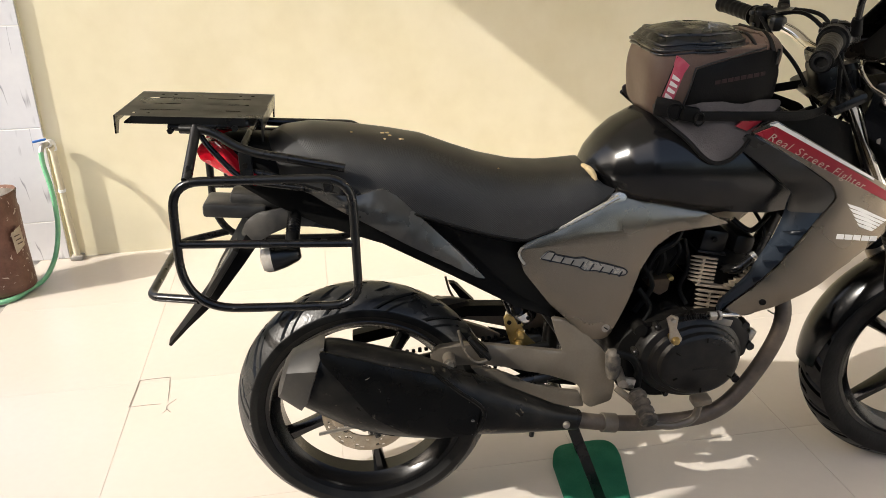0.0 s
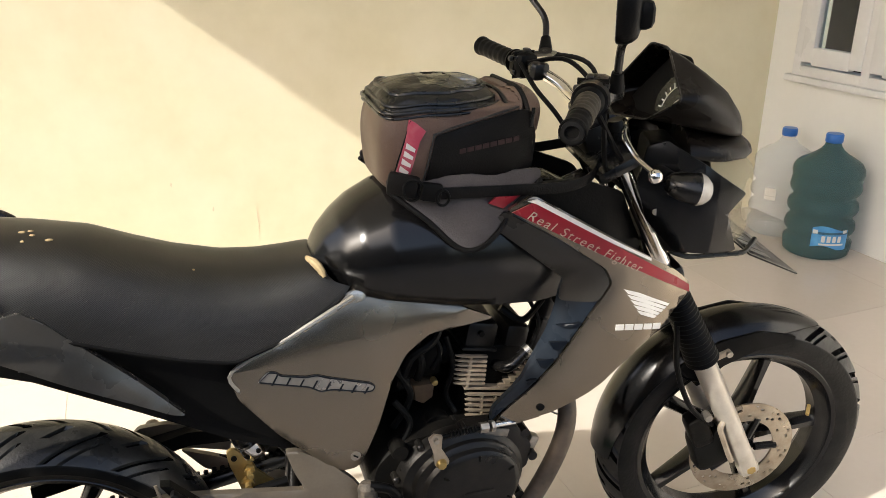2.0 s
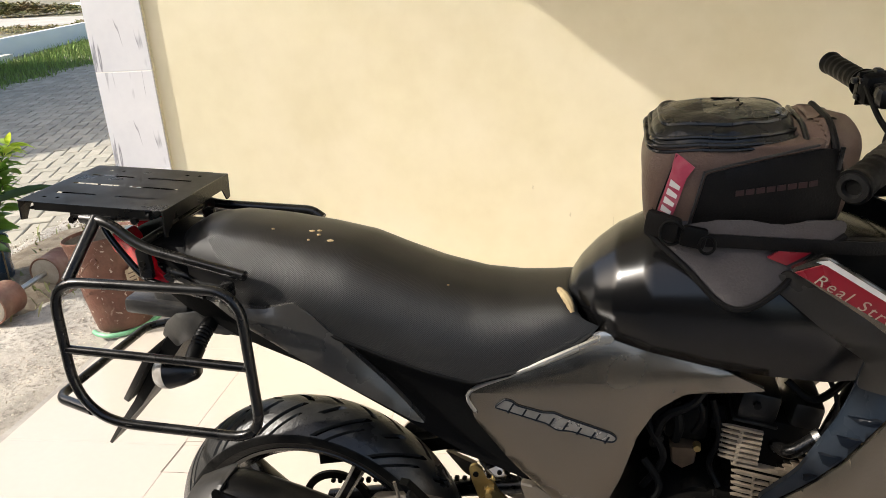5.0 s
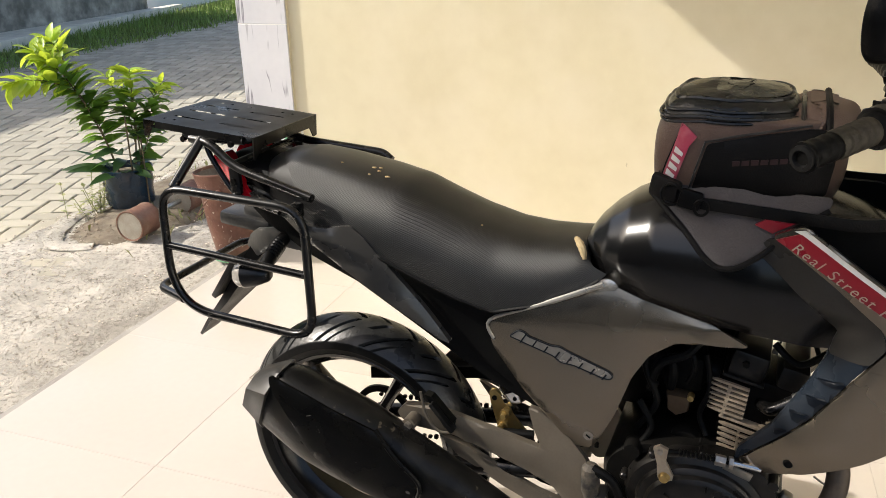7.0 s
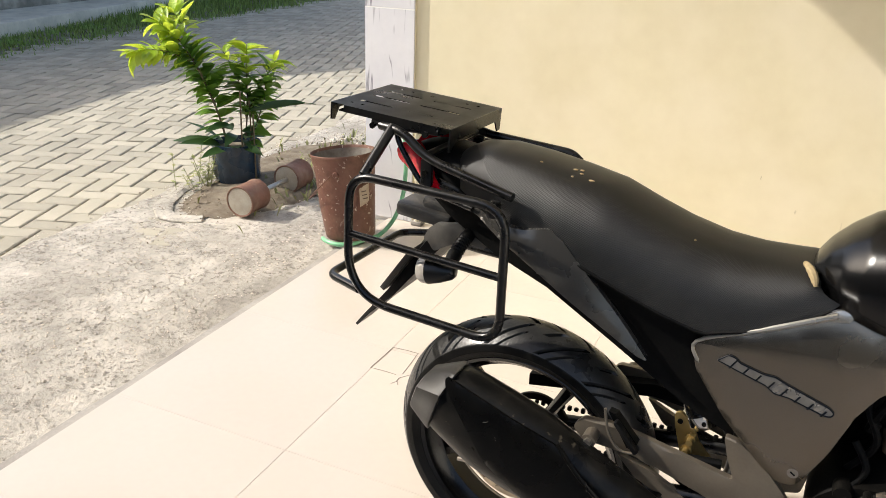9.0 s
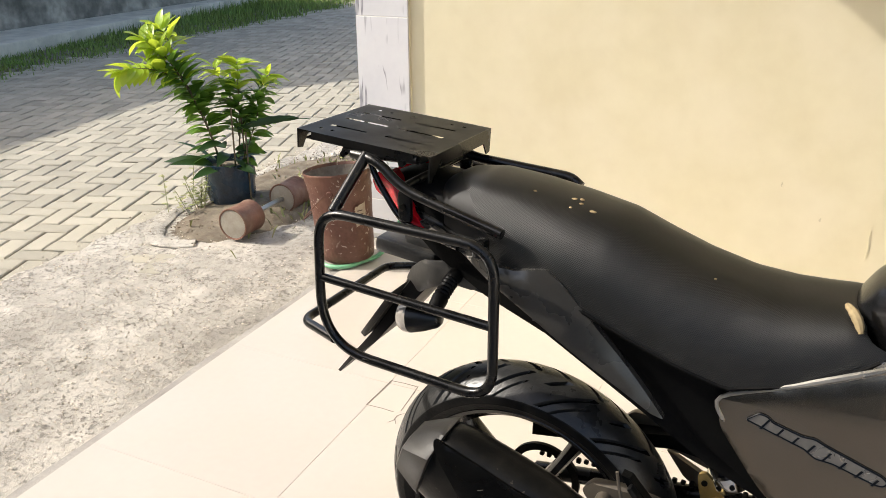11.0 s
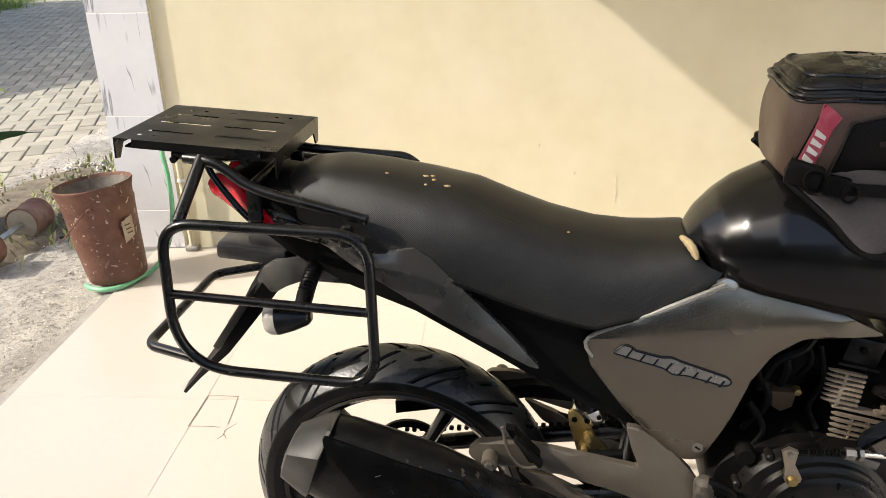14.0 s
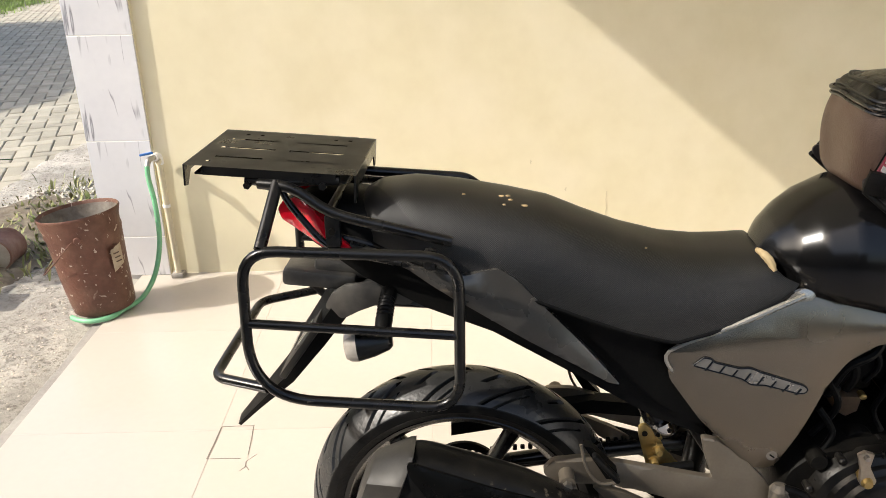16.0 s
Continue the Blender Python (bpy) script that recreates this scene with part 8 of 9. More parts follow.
ring_loft(bm, rings)
solid("floor_mat", bm, M["green_cloth"], "folded green cloth mat under the centre stand", "mat", at=BIKE, sharp=50)

# ---- rusty pail ----
M["rust"] = speckle(speckle(material("rusty_pail", (0.165, 0.070, 0.046), (0.088, 0.038, 0.026), 0.55, 0.15, scale=7, fine=70, bump=0.6, dust=(0.25, 0.15, 0.10), dust_amount=0.4), 46, 0.64, 0.67, (0.50, 0.42, 0.35), 0.8), 12, 0.66, 0.70, (0.42, 0.32, 0.25), 0.6)
M["pail_in"] = material("limewashed_inside", (0.26, 0.24, 0.21), (0.12, 0.10, 0.08), 0.9, scale=9, fine=80, bump=0.4)
M["paper"] = material("torn_paper_label", (0.50, 0.43, 0.33), (0.36, 0.28, 0.20), 0.8, scale=24, fine=120)
PAIL = pose(-1.195, 3.022, 0.012, -2, -6, 0)
pail = thing("pail", "dented rusty brown steel paint pail without lid", "pail", PAIL)
prof = [(0.002, 0.0), (0.104, 0.0), (0.108, 0.004), (0.112, 0.03), (0.120, 0.15), (0.131, 0.29), (0.1345, 0.305), (0.1325, 0.320), (0.1375, 0.345), (0.1400, 0.365), (0.1430, 0.372), (0.1400, 0.378), (0.1360, 0.370), (0.127, 0.29), (0.116, 0.15), (0.106, 0.012), (0.002, 0.012)]
bm = lathe(prof, 56)
for v in bm.verts:
    r = math.hypot(v.co.x, v.co.y)
    if r > 0.05 and v.co.z < 0.36:
        d = 0.010 * noise.noise((v.co.x * 7, v.co.y * 7, v.co.z * 6 + 3)) - 0.005 * math.exp(-((v.co.x - 0.05) ** 2 + (v.co.y + 0.10) ** 2 + (v.co.z - 0.12) ** 2) / 0.0025)
        k = 1 + d / r
        v.co.x, v.co.y = v.co.x * k, v.co.y * k
pb = part("pail_shell", bm, M["rust"], pail, "", 60)
part("pail_lining", lathe([(0.133, 0.366), (0.1150, 0.29), (0.1040, 0.15), (0.092, 0.016), (0.002, 0.014)], 48, cap=False), M["pail_in"], pail, "lime-stained inside")
bm = bmesh.new()
rings = []
for k in range(9):
    a = radians(-36 + 20 * k / 8)
    rings.append([((0.121 + 0.078 * z + 0.003) * math.cos(a), (0.121 + 0.078 * z + 0.003) * math.sin(a), z + 0.02 * (k / 8 - 0.5) + 0.006 * noise.noise((k, z * 30, 0))) for z in (0.165, 0.185, 0.205, 0.225, 0.245)])
ring_loft(bm, rings, closed=False)
part("paper_label", bm, M["paper"], pail, "torn pale paper label with dark bars")
for k in range(3):
    a = radians(-26)
    bm = block(0.003, 0.024, 0.004, Matrix.Rotation(a, 4, "Z") @ pose(0.1395 + 0.0012 * k, 0.002 - 0.003 * k, 0.190 + 0.016 * k, 0, 5, 0), 0)
    part("label_bar", bm, M["bag_brown"], pail)
for sgn in (-1, 1):
    part("handle_lug", lathe([(0.0005, 0.006), (0.012, 0.005), (0.016, -0.004)], 14, Matrix.Rotation(radians(-165 + 90 * sgn), 4, "Z") @ pose(0.134, 0, 0.300, 0, 90, 0)), M["rust"], pail)
hp = []
for k in range(25):
    a = math.pi * k / 24
    q = Matrix.Rotation(radians(-165), 4, "Z") @ Vector((0.05 * math.sin(a) + 0.13 * math.sin(a) * 0.75 + 0.02, -0.142 * math.cos(a), 0.300 - 0.13 * math.sin(a)))
    hp.append(q)
part("bail_handle", tube(hp, 0.0025, 8), M["rust"], pail, "thin wire bail handle hanging down")

# ---- tap, pipe and hose at the pillar ----
tap = thing("garden_tap", "chrome wall tap with blue lever on a cream riser pipe", "tap", pose(-1.008, 3.305, 0))
part("riser_pipe", tube(bend([(0.004, 0, 0.0), (-0.004, 0, 0.485), (-0.004, -0.02, 0.500)], 0.012), 0.0125, 14), M["pvc"], tap, "cream plastic riser pipe")
part("pipe_elbow", tube(bend([(-0.004, 0.004, 0.475), (-0.004, 0.0, 0.508), (-0.012, -0.028, 0.510)], 0.015), 0.016, 14), M["white_frame"], tap)
part("tap_body", tube(bend([(-0.008, -0.020, 0.510), (-0.022, -0.060, 0.510), (-0.026, -0.074, 0.485)], 0.015), 0.0105, 12), M["tin"], tap, "dull chrome tap body")
part("tap_lever", block(0.050, 0.014, 0.008, pose(-0.030, -0.052, 0.530, 0, -6, 20), 0.003), M["blue_plastic"], tap, "blue tap lever")
part("pipe_clip", tube([(-0.002, 0.0, 0.30), (-0.002, 0.0, 0.312)], 0.015, 14), M["white_frame"], tap)
part("pipe_foot", block(0.05, 0.05, 0.02, pose(0.004, 0.0, 0.010), 0.006), M["lip"], tap)
hose = catmull([(-1.033, 3.229, 0.490), (-1.032, 3.221, 0.44), (-1.017, 3.205, 0.34), (-1.017, 3.188, 0.20), (-1.037, 3.143, 0.085), (-1.067, 3.063, 0.025), (-1.110, 2.985, 0.014), (-1.140, 2.926, 0.011), (-1.195, 2.899, 0.010), (-1.250, 2.910, 0.010), (-1.285, 2.936, 0.008)], 8)
solid("garden_hose", tube(hose, 0.0095, 12), M["hose"], "pale green garden hose hanging from the tap", "hose")

# ---- potted plant by the road ----
M["polybag"] = material("dark_blue_polybag", (0.025, 0.055, 0.095), (0.012, 0.020, 0.030), 0.28, scale=12, fine=90, bump=0.4, dust=(0.14, 0.13, 0.10), dust_amount=0.15)
M["stem"] = material("brown_stem", (0.16, 0.12, 0.06), (0.09, 0.07, 0.04), 0.8, scale=20)


def leaf_material(name, a, b):
    m = random_tint(material(name, a, b, 0.38, scale=9, fine=60), 0.25)
    p = m.node_tree.nodes["Principled BSDF"]
    nt = m.node_tree
    tr = nt.nodes.new("ShaderNodeBsdfTranslucent")
    tr.inputs[0].default_value = (min(a[0] * 1.7, 0.7), min(a[1] * 1.6, 0.75), a[2], 1)
    mx = nt.nodes.new("ShaderNodeMixShader")
    mx.inputs[0].default_value = 0.42
    out = nt.nodes["Material Output"]
    nt.links.new(p.outputs[0], mx.inputs[1])
    nt.links.new(tr.outputs[0], mx.inputs[2])
    nt.links.new(mx.outputs[0], out.inputs[0])
    return m


M["leaf_young"] = leaf_material("young_leaf", (0.38, 0.52, 0.06), (0.28, 0.42, 0.05))
M["leaf"] = leaf_material("green_leaf", (0.14, 0.26, 0.045), (0.09, 0.18, 0.034))
M["leaf_old"] = leaf_material("dark_leaf", (0.035, 0.085, 0.025), (0.025, 0.06, 0.018))


def leaf_mesh(name, l, w, mat, curl):
    bm = bmesh.new()
    rows = []
    for k in range(7):
        f = k / 6
        ww = w * (math.sin(math.pi * f ** 0.85)) ** 0.8 * 0.5 + 0.0006
        z = -curl * l * f * f
        rows.append([bm.verts.new((l * f, -ww, z + 0.25 * ww)), bm.verts.new((l * f, 0, z)), bm.verts.new((l * f, ww, z + 0.25 * ww))])
    for a, b in zip(rows, rows[1:]):
        for j in range(2):
            bm.faces.new((a[j], a[j + 1], b[j + 1], b[j]))
    me = bpy.data.meshes.new(name)
    bm.to_mesh(me)
    bm.free()
    for p in me.polygons:
        p.use_smooth = True
    me.materials.append(M[mat])
    return me


LEAF = dict(young=leaf_mesh("leaf", 0.120, 0.058, "leaf_young", 0.30), mid=leaf_mesh("leaf", 0.122, 0.056, "leaf", 0.38), old=leaf_mesh("leaf", 0.15, 0.056, "leaf_old", 0.45), low=leaf_mesh("leaf", 0.21, 0.062, "leaf_old", 0.30))
plant = thing("potted_plant", "leafy green fruit seedlings in a dark blue plastic bag pot", "plant", pose(-2.104, 3.405, 0.02))
bm = lathe([(0.002, -0.02), (0.098, -0.02), (0.114, 0.0), (0.120, 0.05), (0.116, 0.09), (0.124, 0.13), (0.121, 0.17), (0.127, 0.205), (0.122, 0.207), (0.113, 0.17), (0.002, 0.165)], 40)
for v in bm.verts:
    k = 1 + 0.05 * noise.noise((v.co.x * 22, v.co.y * 22, v.co.z * 30)) + 0.04 * noise.noise((v.co.x * 9, v.co.y * 9, v.co.z * 8))
    v.co.x, v.co.y = v.co.x * k, v.co.y * k
part("bag_pot", bm, M["polybag"], plant, "crumpled dark blue plastic bag", 60)
bm = lathe([(0.002, 0.185), (0.06, 0.182), (0.115, 0.172)], 24, cap=False)
part("pot_soil", bm, M["soil"], plant)
rnd = random.Random(21)


def put_leaf(kind, p, d, s):
    o = new("leaf", LEAF[kind])
    o.parent = plant
    d = Vector(d).normalized()
    q = d.to_track_quat("X", "Z").to_matrix().to_4x4()
    o.matrix_basis = Matrix.Translation(p) @ q @ Matrix.Rotation(rnd.uniform(-0.5, 0.5), 4, "X") @ Matrix.Scale(s, 4)


def frond(pts, n, r0, kinds, spread, size, start=0.15):
    c = catmull(pts, 8)
    part("branch", tube(c, [r0 * (1 - 0.75 * k / (len(c) - 1)) for k in range(len(c))], 7), M["stem"], plant)
    for k in range(n):
        f = start + (1 - start) * (k + rnd.uniform(0, 0.6)) / n
        i = min(int(f * (len(c) - 1)), len(c) - 2)
        t = (c[i + 1] - c[i]).normalized()
        side = t.cross(Vector((0, 0, 1)))
        side = side.normalized() if side.length > 0.05 else Vector((math.cos(k * 2.4), math.sin(k * 2.4), 0))
        a = k * math.pi + rnd.uniform(-0.8, 0.8) + (k // 2) * 0.9
        up = side.cross(t)
        out = side * math.cos(a) + up * math.sin(a) * 0.7
        kind = kinds[0] if f > 0.72 else kinds[1]
        put_leaf(kind, c[i], out * spread + t * 0.55 + Vector((0, 0, -0.12)), size * rnd.uniform(0.7, 1.15))


frond([(-0.02, -0.03, 0.16), (-0.06, -0.05, 0.36), (-0.12, -0.09, 0.56), (-0.20, -0.13, 0.72), (-0.30, -0.16, 0.80)], 84, 0.006, ("young", "mid"), 1.0, 0.95, 0.35)
frond([(-0.11, -0.08, 0.54), (-0.20, -0.06, 0.66), (-0.26, -0.03, 0.78), (-0.33, -0.02, 0.84)], 48, 0.004, ("young", "young"), 1.0, 0.95)
frond([(-0.14, -0.10, 0.60), (-0.20, -0.18, 0.66), (-0.26, -0.26, 0.68), (-0.32, -0.32, 0.66)], 34, 0.003, ("young", "young"), 1.0, 0.9)
frond([(-0.04, -0.04, 0.28), (-0.11, -0.02, 0.44), (-0.14, 0.0, 0.56)], 46, 0.004, ("mid", "mid"), 1.0, 0.95)
frond([(0.03, 0.03, 0.16), (0.04, 0.06, 0.36), (0.02, 0.10, 0.52), (0.0, 0.14, 0.68)], 62, 0.005, ("young", "mid"), 1.0, 0.9, 0.3)
frond([(0.04, 0.07, 0.36), (0.08, 0.16, 0.50), (0.10, 0.25, 0.60)], 42, 0.004, ("young", "mid"), 1.0, 0.85)
frond([(0.03, 0.06, 0.32), (-0.02, 0.10, 0.46), (-0.10, 0.12, 0.58), (-0.16, 0.14, 0.64)], 30, 0.004, ("young", "mid"), 1.0, 0.85)
frond([(0.05, 0.02, 0.17), (0.10, 0.05, 0.30), (0.12, 0.10, 0.42), (0.12, 0.16, 0.52)], 38, 0.004, ("mid", "mid"), 1.0, 0.8)
for a, z, s in ((200, 0.27, 1.1), (235, 0.24, 1.0), (260, 0.30, 0.9), (300, 0.25, 1.0), (20, 0.26, 1.0), (60, 0.22, 0.9), (340, 0.22, 0.9), (150, 0.26, 1.0)):
    put_leaf("old", (0.03 * math.cos(radians(a)), 0.03 * math.sin(radians(a)), z), (math.cos(radians(a)), math.sin(radians(a)), 0.25), s)
for a, z, s, up in ((195, 0.20, 1.0, 0.9), (215, 0.19, 1.1, 0.35), (245, 0.19, 1.0, 0.5), (275, 0.18, 0.9, 0.3), (310, 0.18, 0.8, 0.7), (180, 0.20, 1.0, 0.1), (335, 0.19, 0.8, 0.25)):
    put_leaf("low", (0.08 * math.cos(radians(a)), 0.08 * math.sin(radians(a)), z), (math.cos(radians(a)), math.sin(radians(a)), up), s)
# flat jointed stem that reaches out sideways
bm = bmesh.new()
rings = []
for k in range(15):
    f = k / 14
    c = Vector((0.06 + 0.33 * f, 0.02 + 0.14 * f, 0.37 + 0.05 * math.sin(f * 2.0)))
    w = 0.016 * math.sin(math.pi * min(1, f * 1.1 + 0.06)) ** 0.6 * (1 - 0.15 * (k % 2)) + 0.002
    rings.append([c + Vector((0, 0.2 * w, 1.1 * w)), c + Vector((0.002, 0.006, 0)), c + Vector((0, -0.2 * w, -1.1 * w)), c + Vector((-0.002, -0.006, 0))])
ring_loft(bm, rings)
part("flat_stem", bm, M["leaf_old"], plant, "flat dark green cactus stem")
for k in range(3):
    a = 2.1 * k
    part("stake", tube([(0.10 + 0.03 * math.cos(a), -0.02 + 0.05 * math.sin(a), 0.0), (0.09 + 0.03 * math.cos(a), 0.0 + 0.04 * math.sin(a), 0.36 + 0.06 * k)], 0.004, 6), M["stem"], plant)

# weeds at the pot's foot
def weeds(name, n, cx, cy, sx, sy, h, label, seed, mat):
    r = random.Random(seed)
    vs, fs = [], []
    for _ in range(n):
        x, y = cx + r.gauss(0, sx), cy + r.gauss(0, sy)
        a, l, w, hh = r.uniform(0, 6.28), r.uniform(0.02, 0.06), r.uniform(0.003, 0.009), h * r.uniform(0.3, 1.2)
        o = len(vs)
        dx, dy = math.cos(a), math.sin(a)
        vs += [(x - w * dy * 0.3, y + w * dx * 0.3, 0.0), (x + w * dy * 0.3, y - w * dx * 0.3, 0.0), (x + l * 0.5 * dx + w * dy, y + l * 0.5 * dy - w * dx, hh * 0.7), (x + l * 0.5 * dx - w * dy, y + l * 0.5 * dy + w * dx, hh * 0.7), (x + l * dx, y + l * dy, hh)]
        fs += [(o, o + 1, o + 2, o + 3), (o + 3, o + 2, o + 4)]
    me = bpy.data.meshes.new(name)
    me.from_pydata(vs, [], fs)
    me.materials.append(mat)
    return tagged(new(name, me), label, "weeds", kind="stuff")


M["weed"] = random_tint(material("weed_leaves", (0.24, 0.29, 0.09), (0.27, 0.24, 0.12), 0.7, scale=20), 0.35, True)
r = random.Random(6)
vs, fs = [], []
for _ in range(16):
    x, y, top = -2.225 + r.gauss(0, 0.06), 3.275 + r.gauss(0, 0.05), r.uniform(0.06, 0.20)
    lx, ly = r.uniform(-0.05, 0.05), r.uniform(-0.05, 0.05)
    for k in range(11):
        f = (k + 1) / 11
        c, a, l = Vector((x + lx * f * f, y + ly * f * f, 0.0 + top * f)), k * 2.4 + r.uniform(-0.4, 0.4), r.uniform(0.022, 0.045)
        d, w = Vector((math.cos(a), math.sin(a), r.uniform(-0.1, 0.5))), Vector((-math.sin(a), math.cos(a), 0.1)) * 0.28 * l
        o = len(vs)
        vs += [c, c + d * l * 0.5 + w, c + d * l, c + d * l * 0.5 - w]
        fs.append((o, o + 1, o + 2, o + 3))
    o, w = len(vs), 0.002
    vs += [(x - w, y, -0.01), (x + w, y, -0.01), (x + lx + w, y + ly, top), (x + lx - w, y + ly, top)]
    fs.append((o, o + 1, o + 2, o + 3))
me = bpy.data.meshes.new("weeds")
me.from_pydata(vs, [], fs)
me.materials.append(M["weed"])
tagged(new("weeds", me), "small leafy weeds growing at the foot of the pot", "weeds", kind="stuff")
weeds("dry_grass", 1300, -1.69, 4.02, 0.20, 0.32, 0.06, "dry weeds and cuttings on the soil bed", 2, M["weed"])

# cuttings and litter in the lot over the road
M["cuttings"] = random_tint(material("dry_cuttings", (0.30, 0.20, 0.10), (0.14, 0.18, 0.055), 0.8, scale=1.6, fine=12), 0.5, True)


def heap(name, n, c, along, across, h, size, label, seed):
    """A mound of loose blades and leaves round c, stretched along one direction."""
    r = random.Random(seed)
    u = Vector((*along, 0))
    v = Vector((-along[1], along[0], 0)).normalized() * across
    vs, fs = [], []
    for _ in range(n):
        p, q = r.gauss(0, 0.5), r.gauss(0, 0.5)
        z = h * math.exp(-1.2 * (p * p + q * q)) * (0.75 + 0.5 * noise.noise((p * 3, q * 3, seed))) * r.random() ** 0.35
        m = Vector(c) + u * p + v * q + Vector((0, 0, z))
        a, l = r.uniform(0, 6.28), size * r.uniform(0.4, 1.4)
        d = Vector((math.cos(a), math.sin(a), r.uniform(-0.3, 0.6))) * l
        w = Vector((-math.sin(a), math.cos(a), r.uniform(-0.5, 0.5))) * l * r.uniform(0.08, 0.22)
        o = len(vs)
        vs += [m, m + d * 0.5 + w, m + d, m + d * 0.5 - w]
        fs.append((o, o + 1, o + 2, o + 3))
    me = bpy.data.meshes.new(name)
    me.from_pydata(vs, [], fs)
    me.materials.append(M["cuttings"])
    tagged(new(name, me), label, "weeds", kind="stuff")


heap("cuttings_heap", 7000, (-22.6, 32.0, -0.05), (3.6, 1.0), 1.2, 0.60, 0.22, "heap of dry and green cuttings beside the path", 31)
heap("leaf_litter", 2600, (-15.6, 22.4, -0.06), (3.4, -1.0), 0.9, 0.16, 0.13, "brown leaf litter and weeds behind the low wall", 32)
heap("leaf_litter", 1500, (-12.2, 21.8, -0.06), (1.6, -0.4), 0.7, 0.38, 0.20, "tall green and dry weeds behind the low wall", 33)

# ---- home-made dumbbell ----
M["cement"] = material("cast_cement", (0.40, 0.36, 0.29), (0.30, 0.26, 0.20), 0.9, scale=18, fine=120, bump=0.5)
M["can"] = material("rusty_can", (0.24, 0.115, 0.075), (0.15, 0.075, 0.05), 0.7, 0.2, scale=9, fine=80, bump=0.4, dust=(0.34, 0.25, 0.18), dust_amount=0.5)
p1, p2 = Vector((-1.770, 3.057, 0.078)), Vector((-1.780, 3.445, 0.078))
d = (p2 - p1).normalized()
db = thing("dumbbell", "home-made dumbbell of cement cans on a steel pipe", "dumbbell")
part("bar", tube([p1, p2], 0.0125, 12), M["tin"], db, "dull steel pipe")
for c in (p1, p2):
    q = Matrix.Translation(c) @ d.to_track_quat("Z", "Y").to_matrix().to_4x4()
    can = part("weight", lathe([(0.002, -0.068), (0.066, -0.068), (0.069, -0.072), (0.073, -0.072), (0.074, -0.066), (0.0715, -0.060), (0.0715, 0.060), (0.074, 0.066), (0.073, 0.072), (0.069, 0.072), (0.066, 0.066), (0.002, 0.066)], 40, q), M["can"], db, "rusty tin can filled with cement")
    for s in (-1, 1):
        part("cement_face", lathe([(0.001, -0.004), (0.064, -0.004), (0.0655, 0.001), (0.001, 0.0035)] if s > 0 else [(0.001, 0.004), (0.064, 0.004), (0.0655, -0.001), (0.001, -0.0035)], 32, q @ pose(0, 0, 0.0685 * s)), M["cement"], can)

# ---- water bottles in the corner ----
def bottle_material(name, col, rough, alpha, thin):
    m = bpy.data.materials.new(name)
    m.use_nodes = True
    nt, p = m.node_tree, m.node_tree.nodes["Principled BSDF"]
    tc, nz, mr = nt.nodes.new("ShaderNodeTexCoord"), nt.nodes.new("ShaderNodeTexNoise"), nt.nodes.new("ShaderNodeMapRange")
    nz.inputs["Scale"].default_value = 14
    nt.links.new(tc.outputs["Object"], nz.inputs["Vector"])
    mr.inputs[3].default_value, mr.inputs[4].default_value = rough * 0.6, rough * 1.6
    nt.links.new(nz.outputs[0], mr.inputs[0])
    nt.links.new(mr.outputs[0], p.inputs["Roughness"])
    p.inputs["Base Color"].default_value = (*col, 1)
    p.inputs["Transmission Weight"].default_value = alpha
    p.inputs["Alpha"].default_value = thin
    p.inputs["IOR"].default_value = 1.16
    return m


M["teal_bottle"] = bottle_material("teal_polycarbonate", (0.125, 0.225, 0.235), 0.07, 0.55, 0.90)
M["clear_bottle"] = bottle_material("clear_plastic", (0.74, 0.81, 0.85), 0.05, 0.0, 0.15)
M["label_blue"] = material("blue_label", (0.05, 0.22, 0.50), (0.10, 0.34, 0.62), 0.4, scale=18)


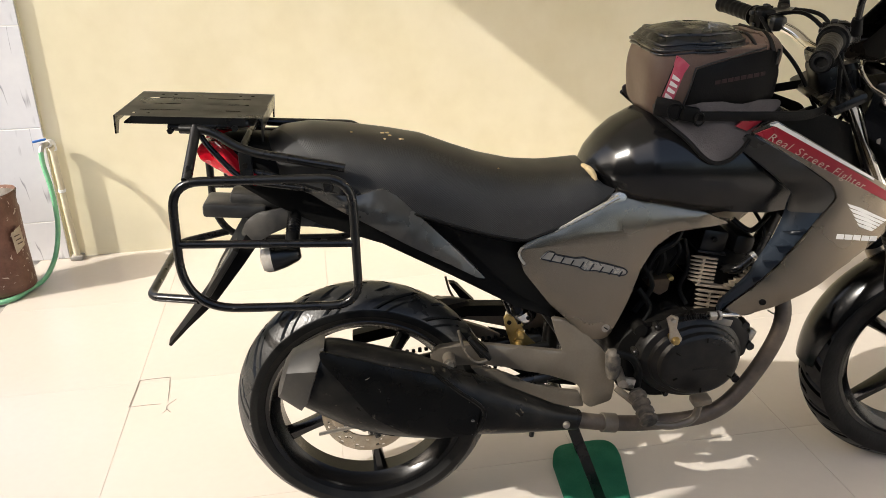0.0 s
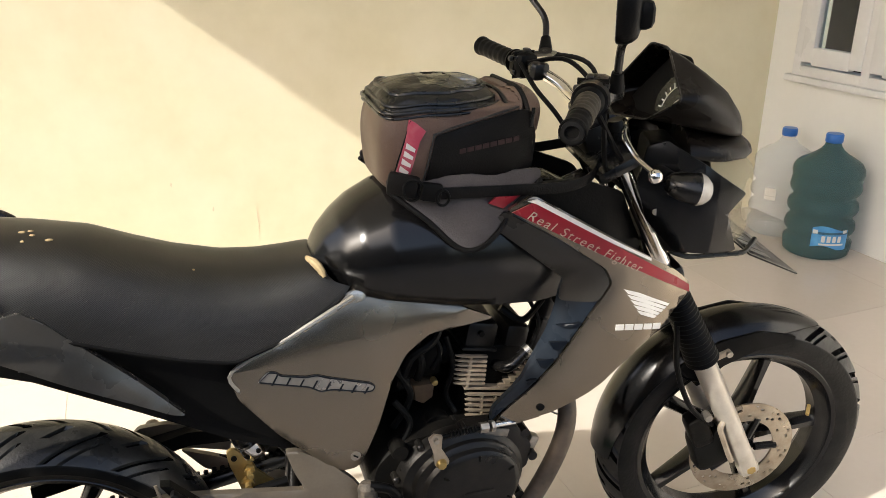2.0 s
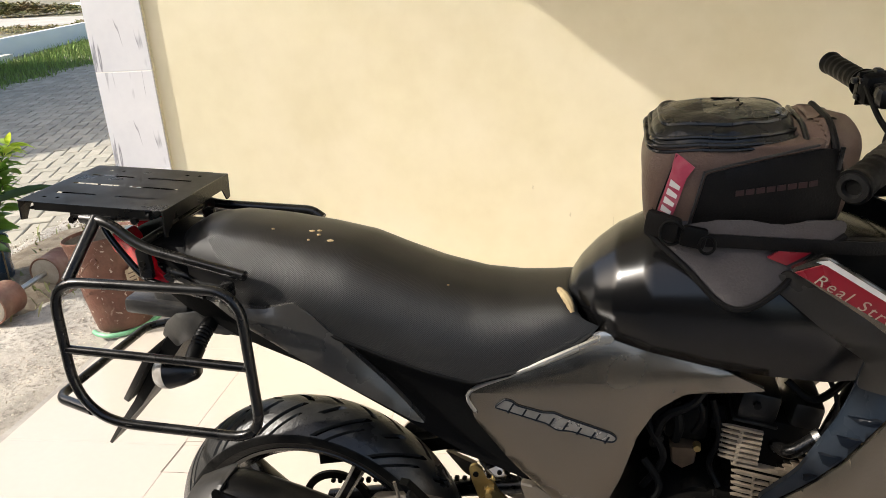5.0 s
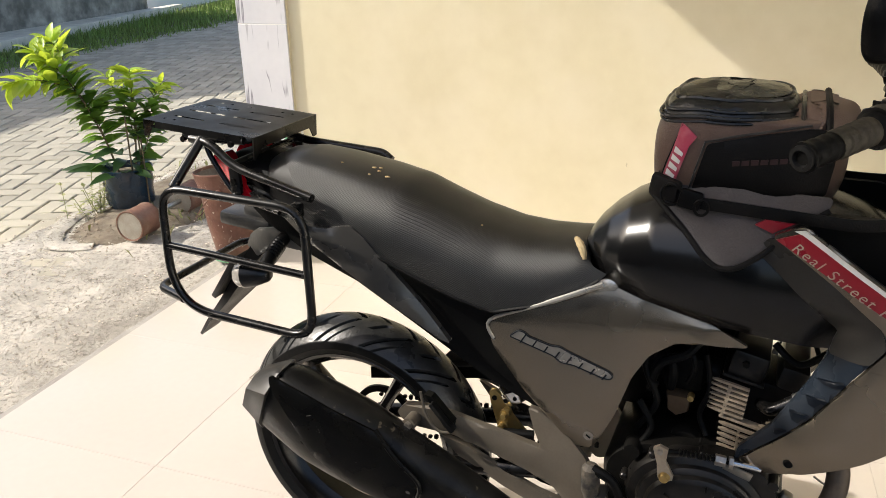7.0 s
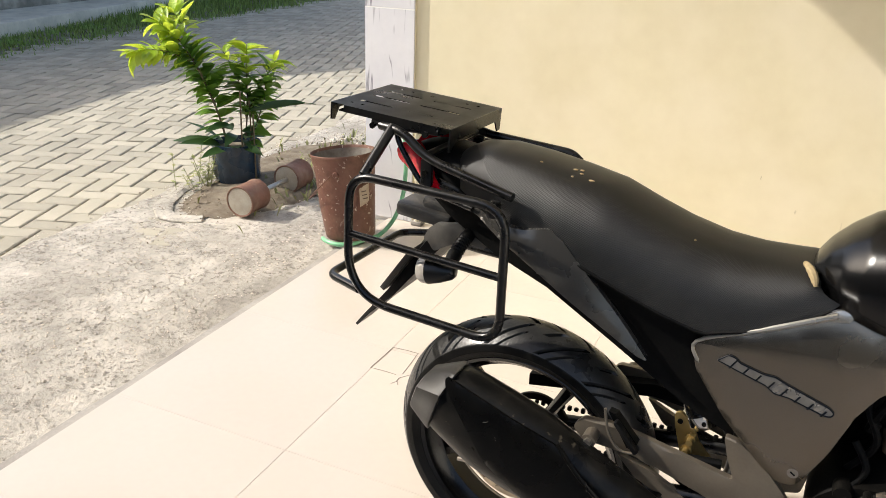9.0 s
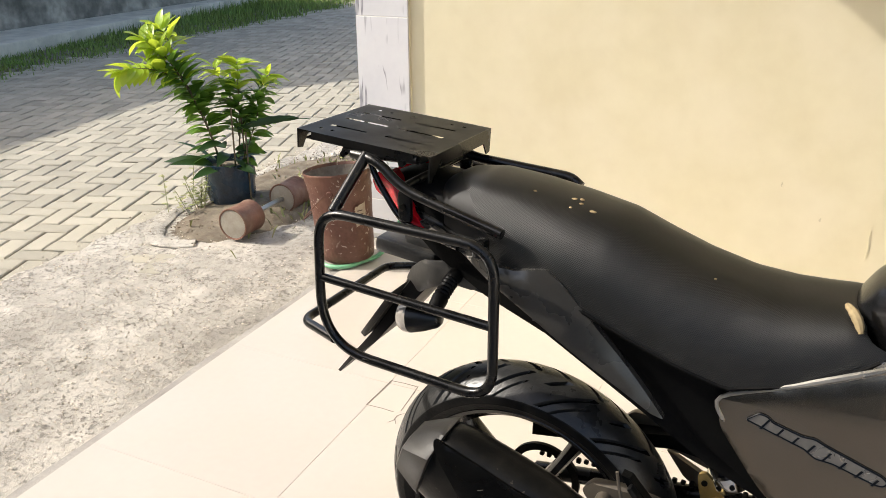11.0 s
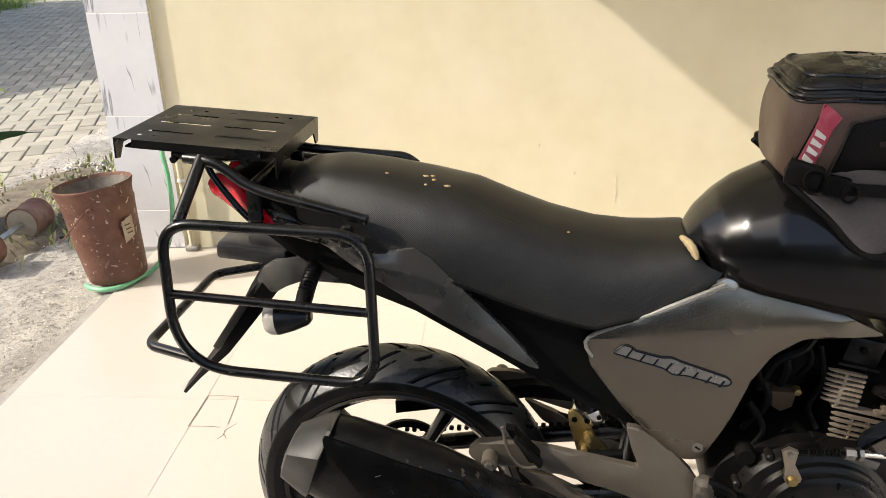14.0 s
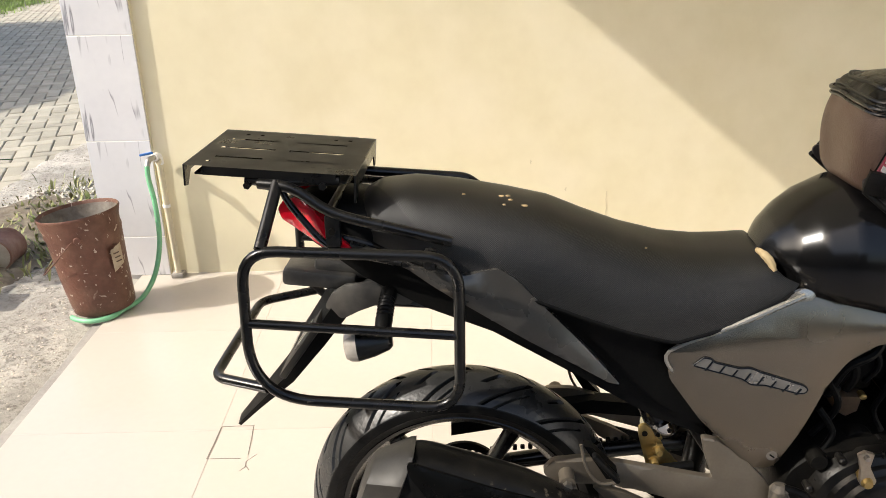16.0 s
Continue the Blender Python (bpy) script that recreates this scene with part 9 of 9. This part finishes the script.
def bottle(name, label, mat, at, s, cap):
    b = thing(name, label, "bottle", at, "water bottles")
    prof = [(0.002, 0.014), (0.09, 0.012), (0.118, 0.0), (0.130, 0.010), (0.134, 0.035)]
    for k in range(3):
        z = 0.060 + 0.082 * k
        prof += [(0.134, z), (0.123, z + 0.009), (0.120, z + 0.022), (0.122, z + 0.032), (0.133, z + 0.044), (0.138, z + 0.060)]
    prof += [(0.134, 0.315), (0.130, 0.322), (0.135, 0.332), (0.138, 0.348), (0.135, 0.368), (0.122, 0.388), (0.094, 0.407), (0.064, 0.424), (0.044, 0.440), (0.033, 0.456), (0.029, 0.470), (0.028, 0.492)]
    inner = [(max(r - 0.003, 0.001), z + (0.003 if k < 4 else 0)) for k, (r, z) in enumerate(prof)]
    part("bottle_shell", lathe([(r * s, z * s) for r, z in prof + inner[::-1]], 56), mat, b, "", 60)
    c = part("cap", lathe([(0.032 * s, 0.470 * s), (0.034 * s, 0.474 * s), (0.034 * s, 0.500 * s), (0.030 * s, 0.506 * s), (0.001, 0.507 * s)], 28), M["blue_plastic"], b, cap)
    return b


b1 = bottle("water_bottle", "large teal polycarbonate water bottle standing on the floor", M["teal_bottle"], pose(3.092, 2.770, 0), 1.05, "dark blue cap")
rings = []
for k in range(17):
    a = radians(-147 + 62 * k / 16)
    f = k / 16
    rings.append([(0.1436 * math.cos(a), 0.1436 * math.sin(a), z0 + (0.010 * math.sin(f * 5.5) if j in (0, 4) else 0)) for j, z0 in enumerate((0.062, 0.084, 0.106, 0.128, 0.150))])
lb = part("bottle_label", ring_loft(bmesh.new(), rings, closed=False), M["label_blue"], b1, "blue wavy label with plain white bars")


def label_strip(a0, a1, z0, z1, name, mat, parent, r=0.1446):
    rings = [[(r * math.cos(radians(a0 + (a1 - a0) * k / 8)), r * math.sin(radians(a0 + (a1 - a0) * k / 8)), z) for z in (z0, z1)] for k in range(9)]
    part(name, ring_loft(bmesh.new(), rings, closed=False), M[mat], parent)


for k in range(4):
    label_strip(-131 + 9 * k, -125 + 9 * k, 0.088, 0.116, "label_bar", "white", lb)
label_strip(-146, -138, 0.124, 0.142, "label_patch", "white", lb)
label_strip(-96, -88, 0.128, 0.142, "label_patch", "white", lb)
label_strip(-134, -92, 0.074, 0.082, "label_bar", "white", lb)
b2 = bottle("water_bottle", "large clear plastic water bottle by the wall corner", M["clear_bottle"], pose(3.120, 3.045, 0), 0.98, "blue cap")
rings = [[(0.1347 * math.cos(radians(-165 + 22 * k / 6)), 0.1347 * math.sin(radians(-165 + 22 * k / 6)), z) for z in (0.18, 0.235)] for k in range(7)]
part("bottle_label", ring_loft(bmesh.new(), rings, closed=False), M["white"], b2, "small pale label")
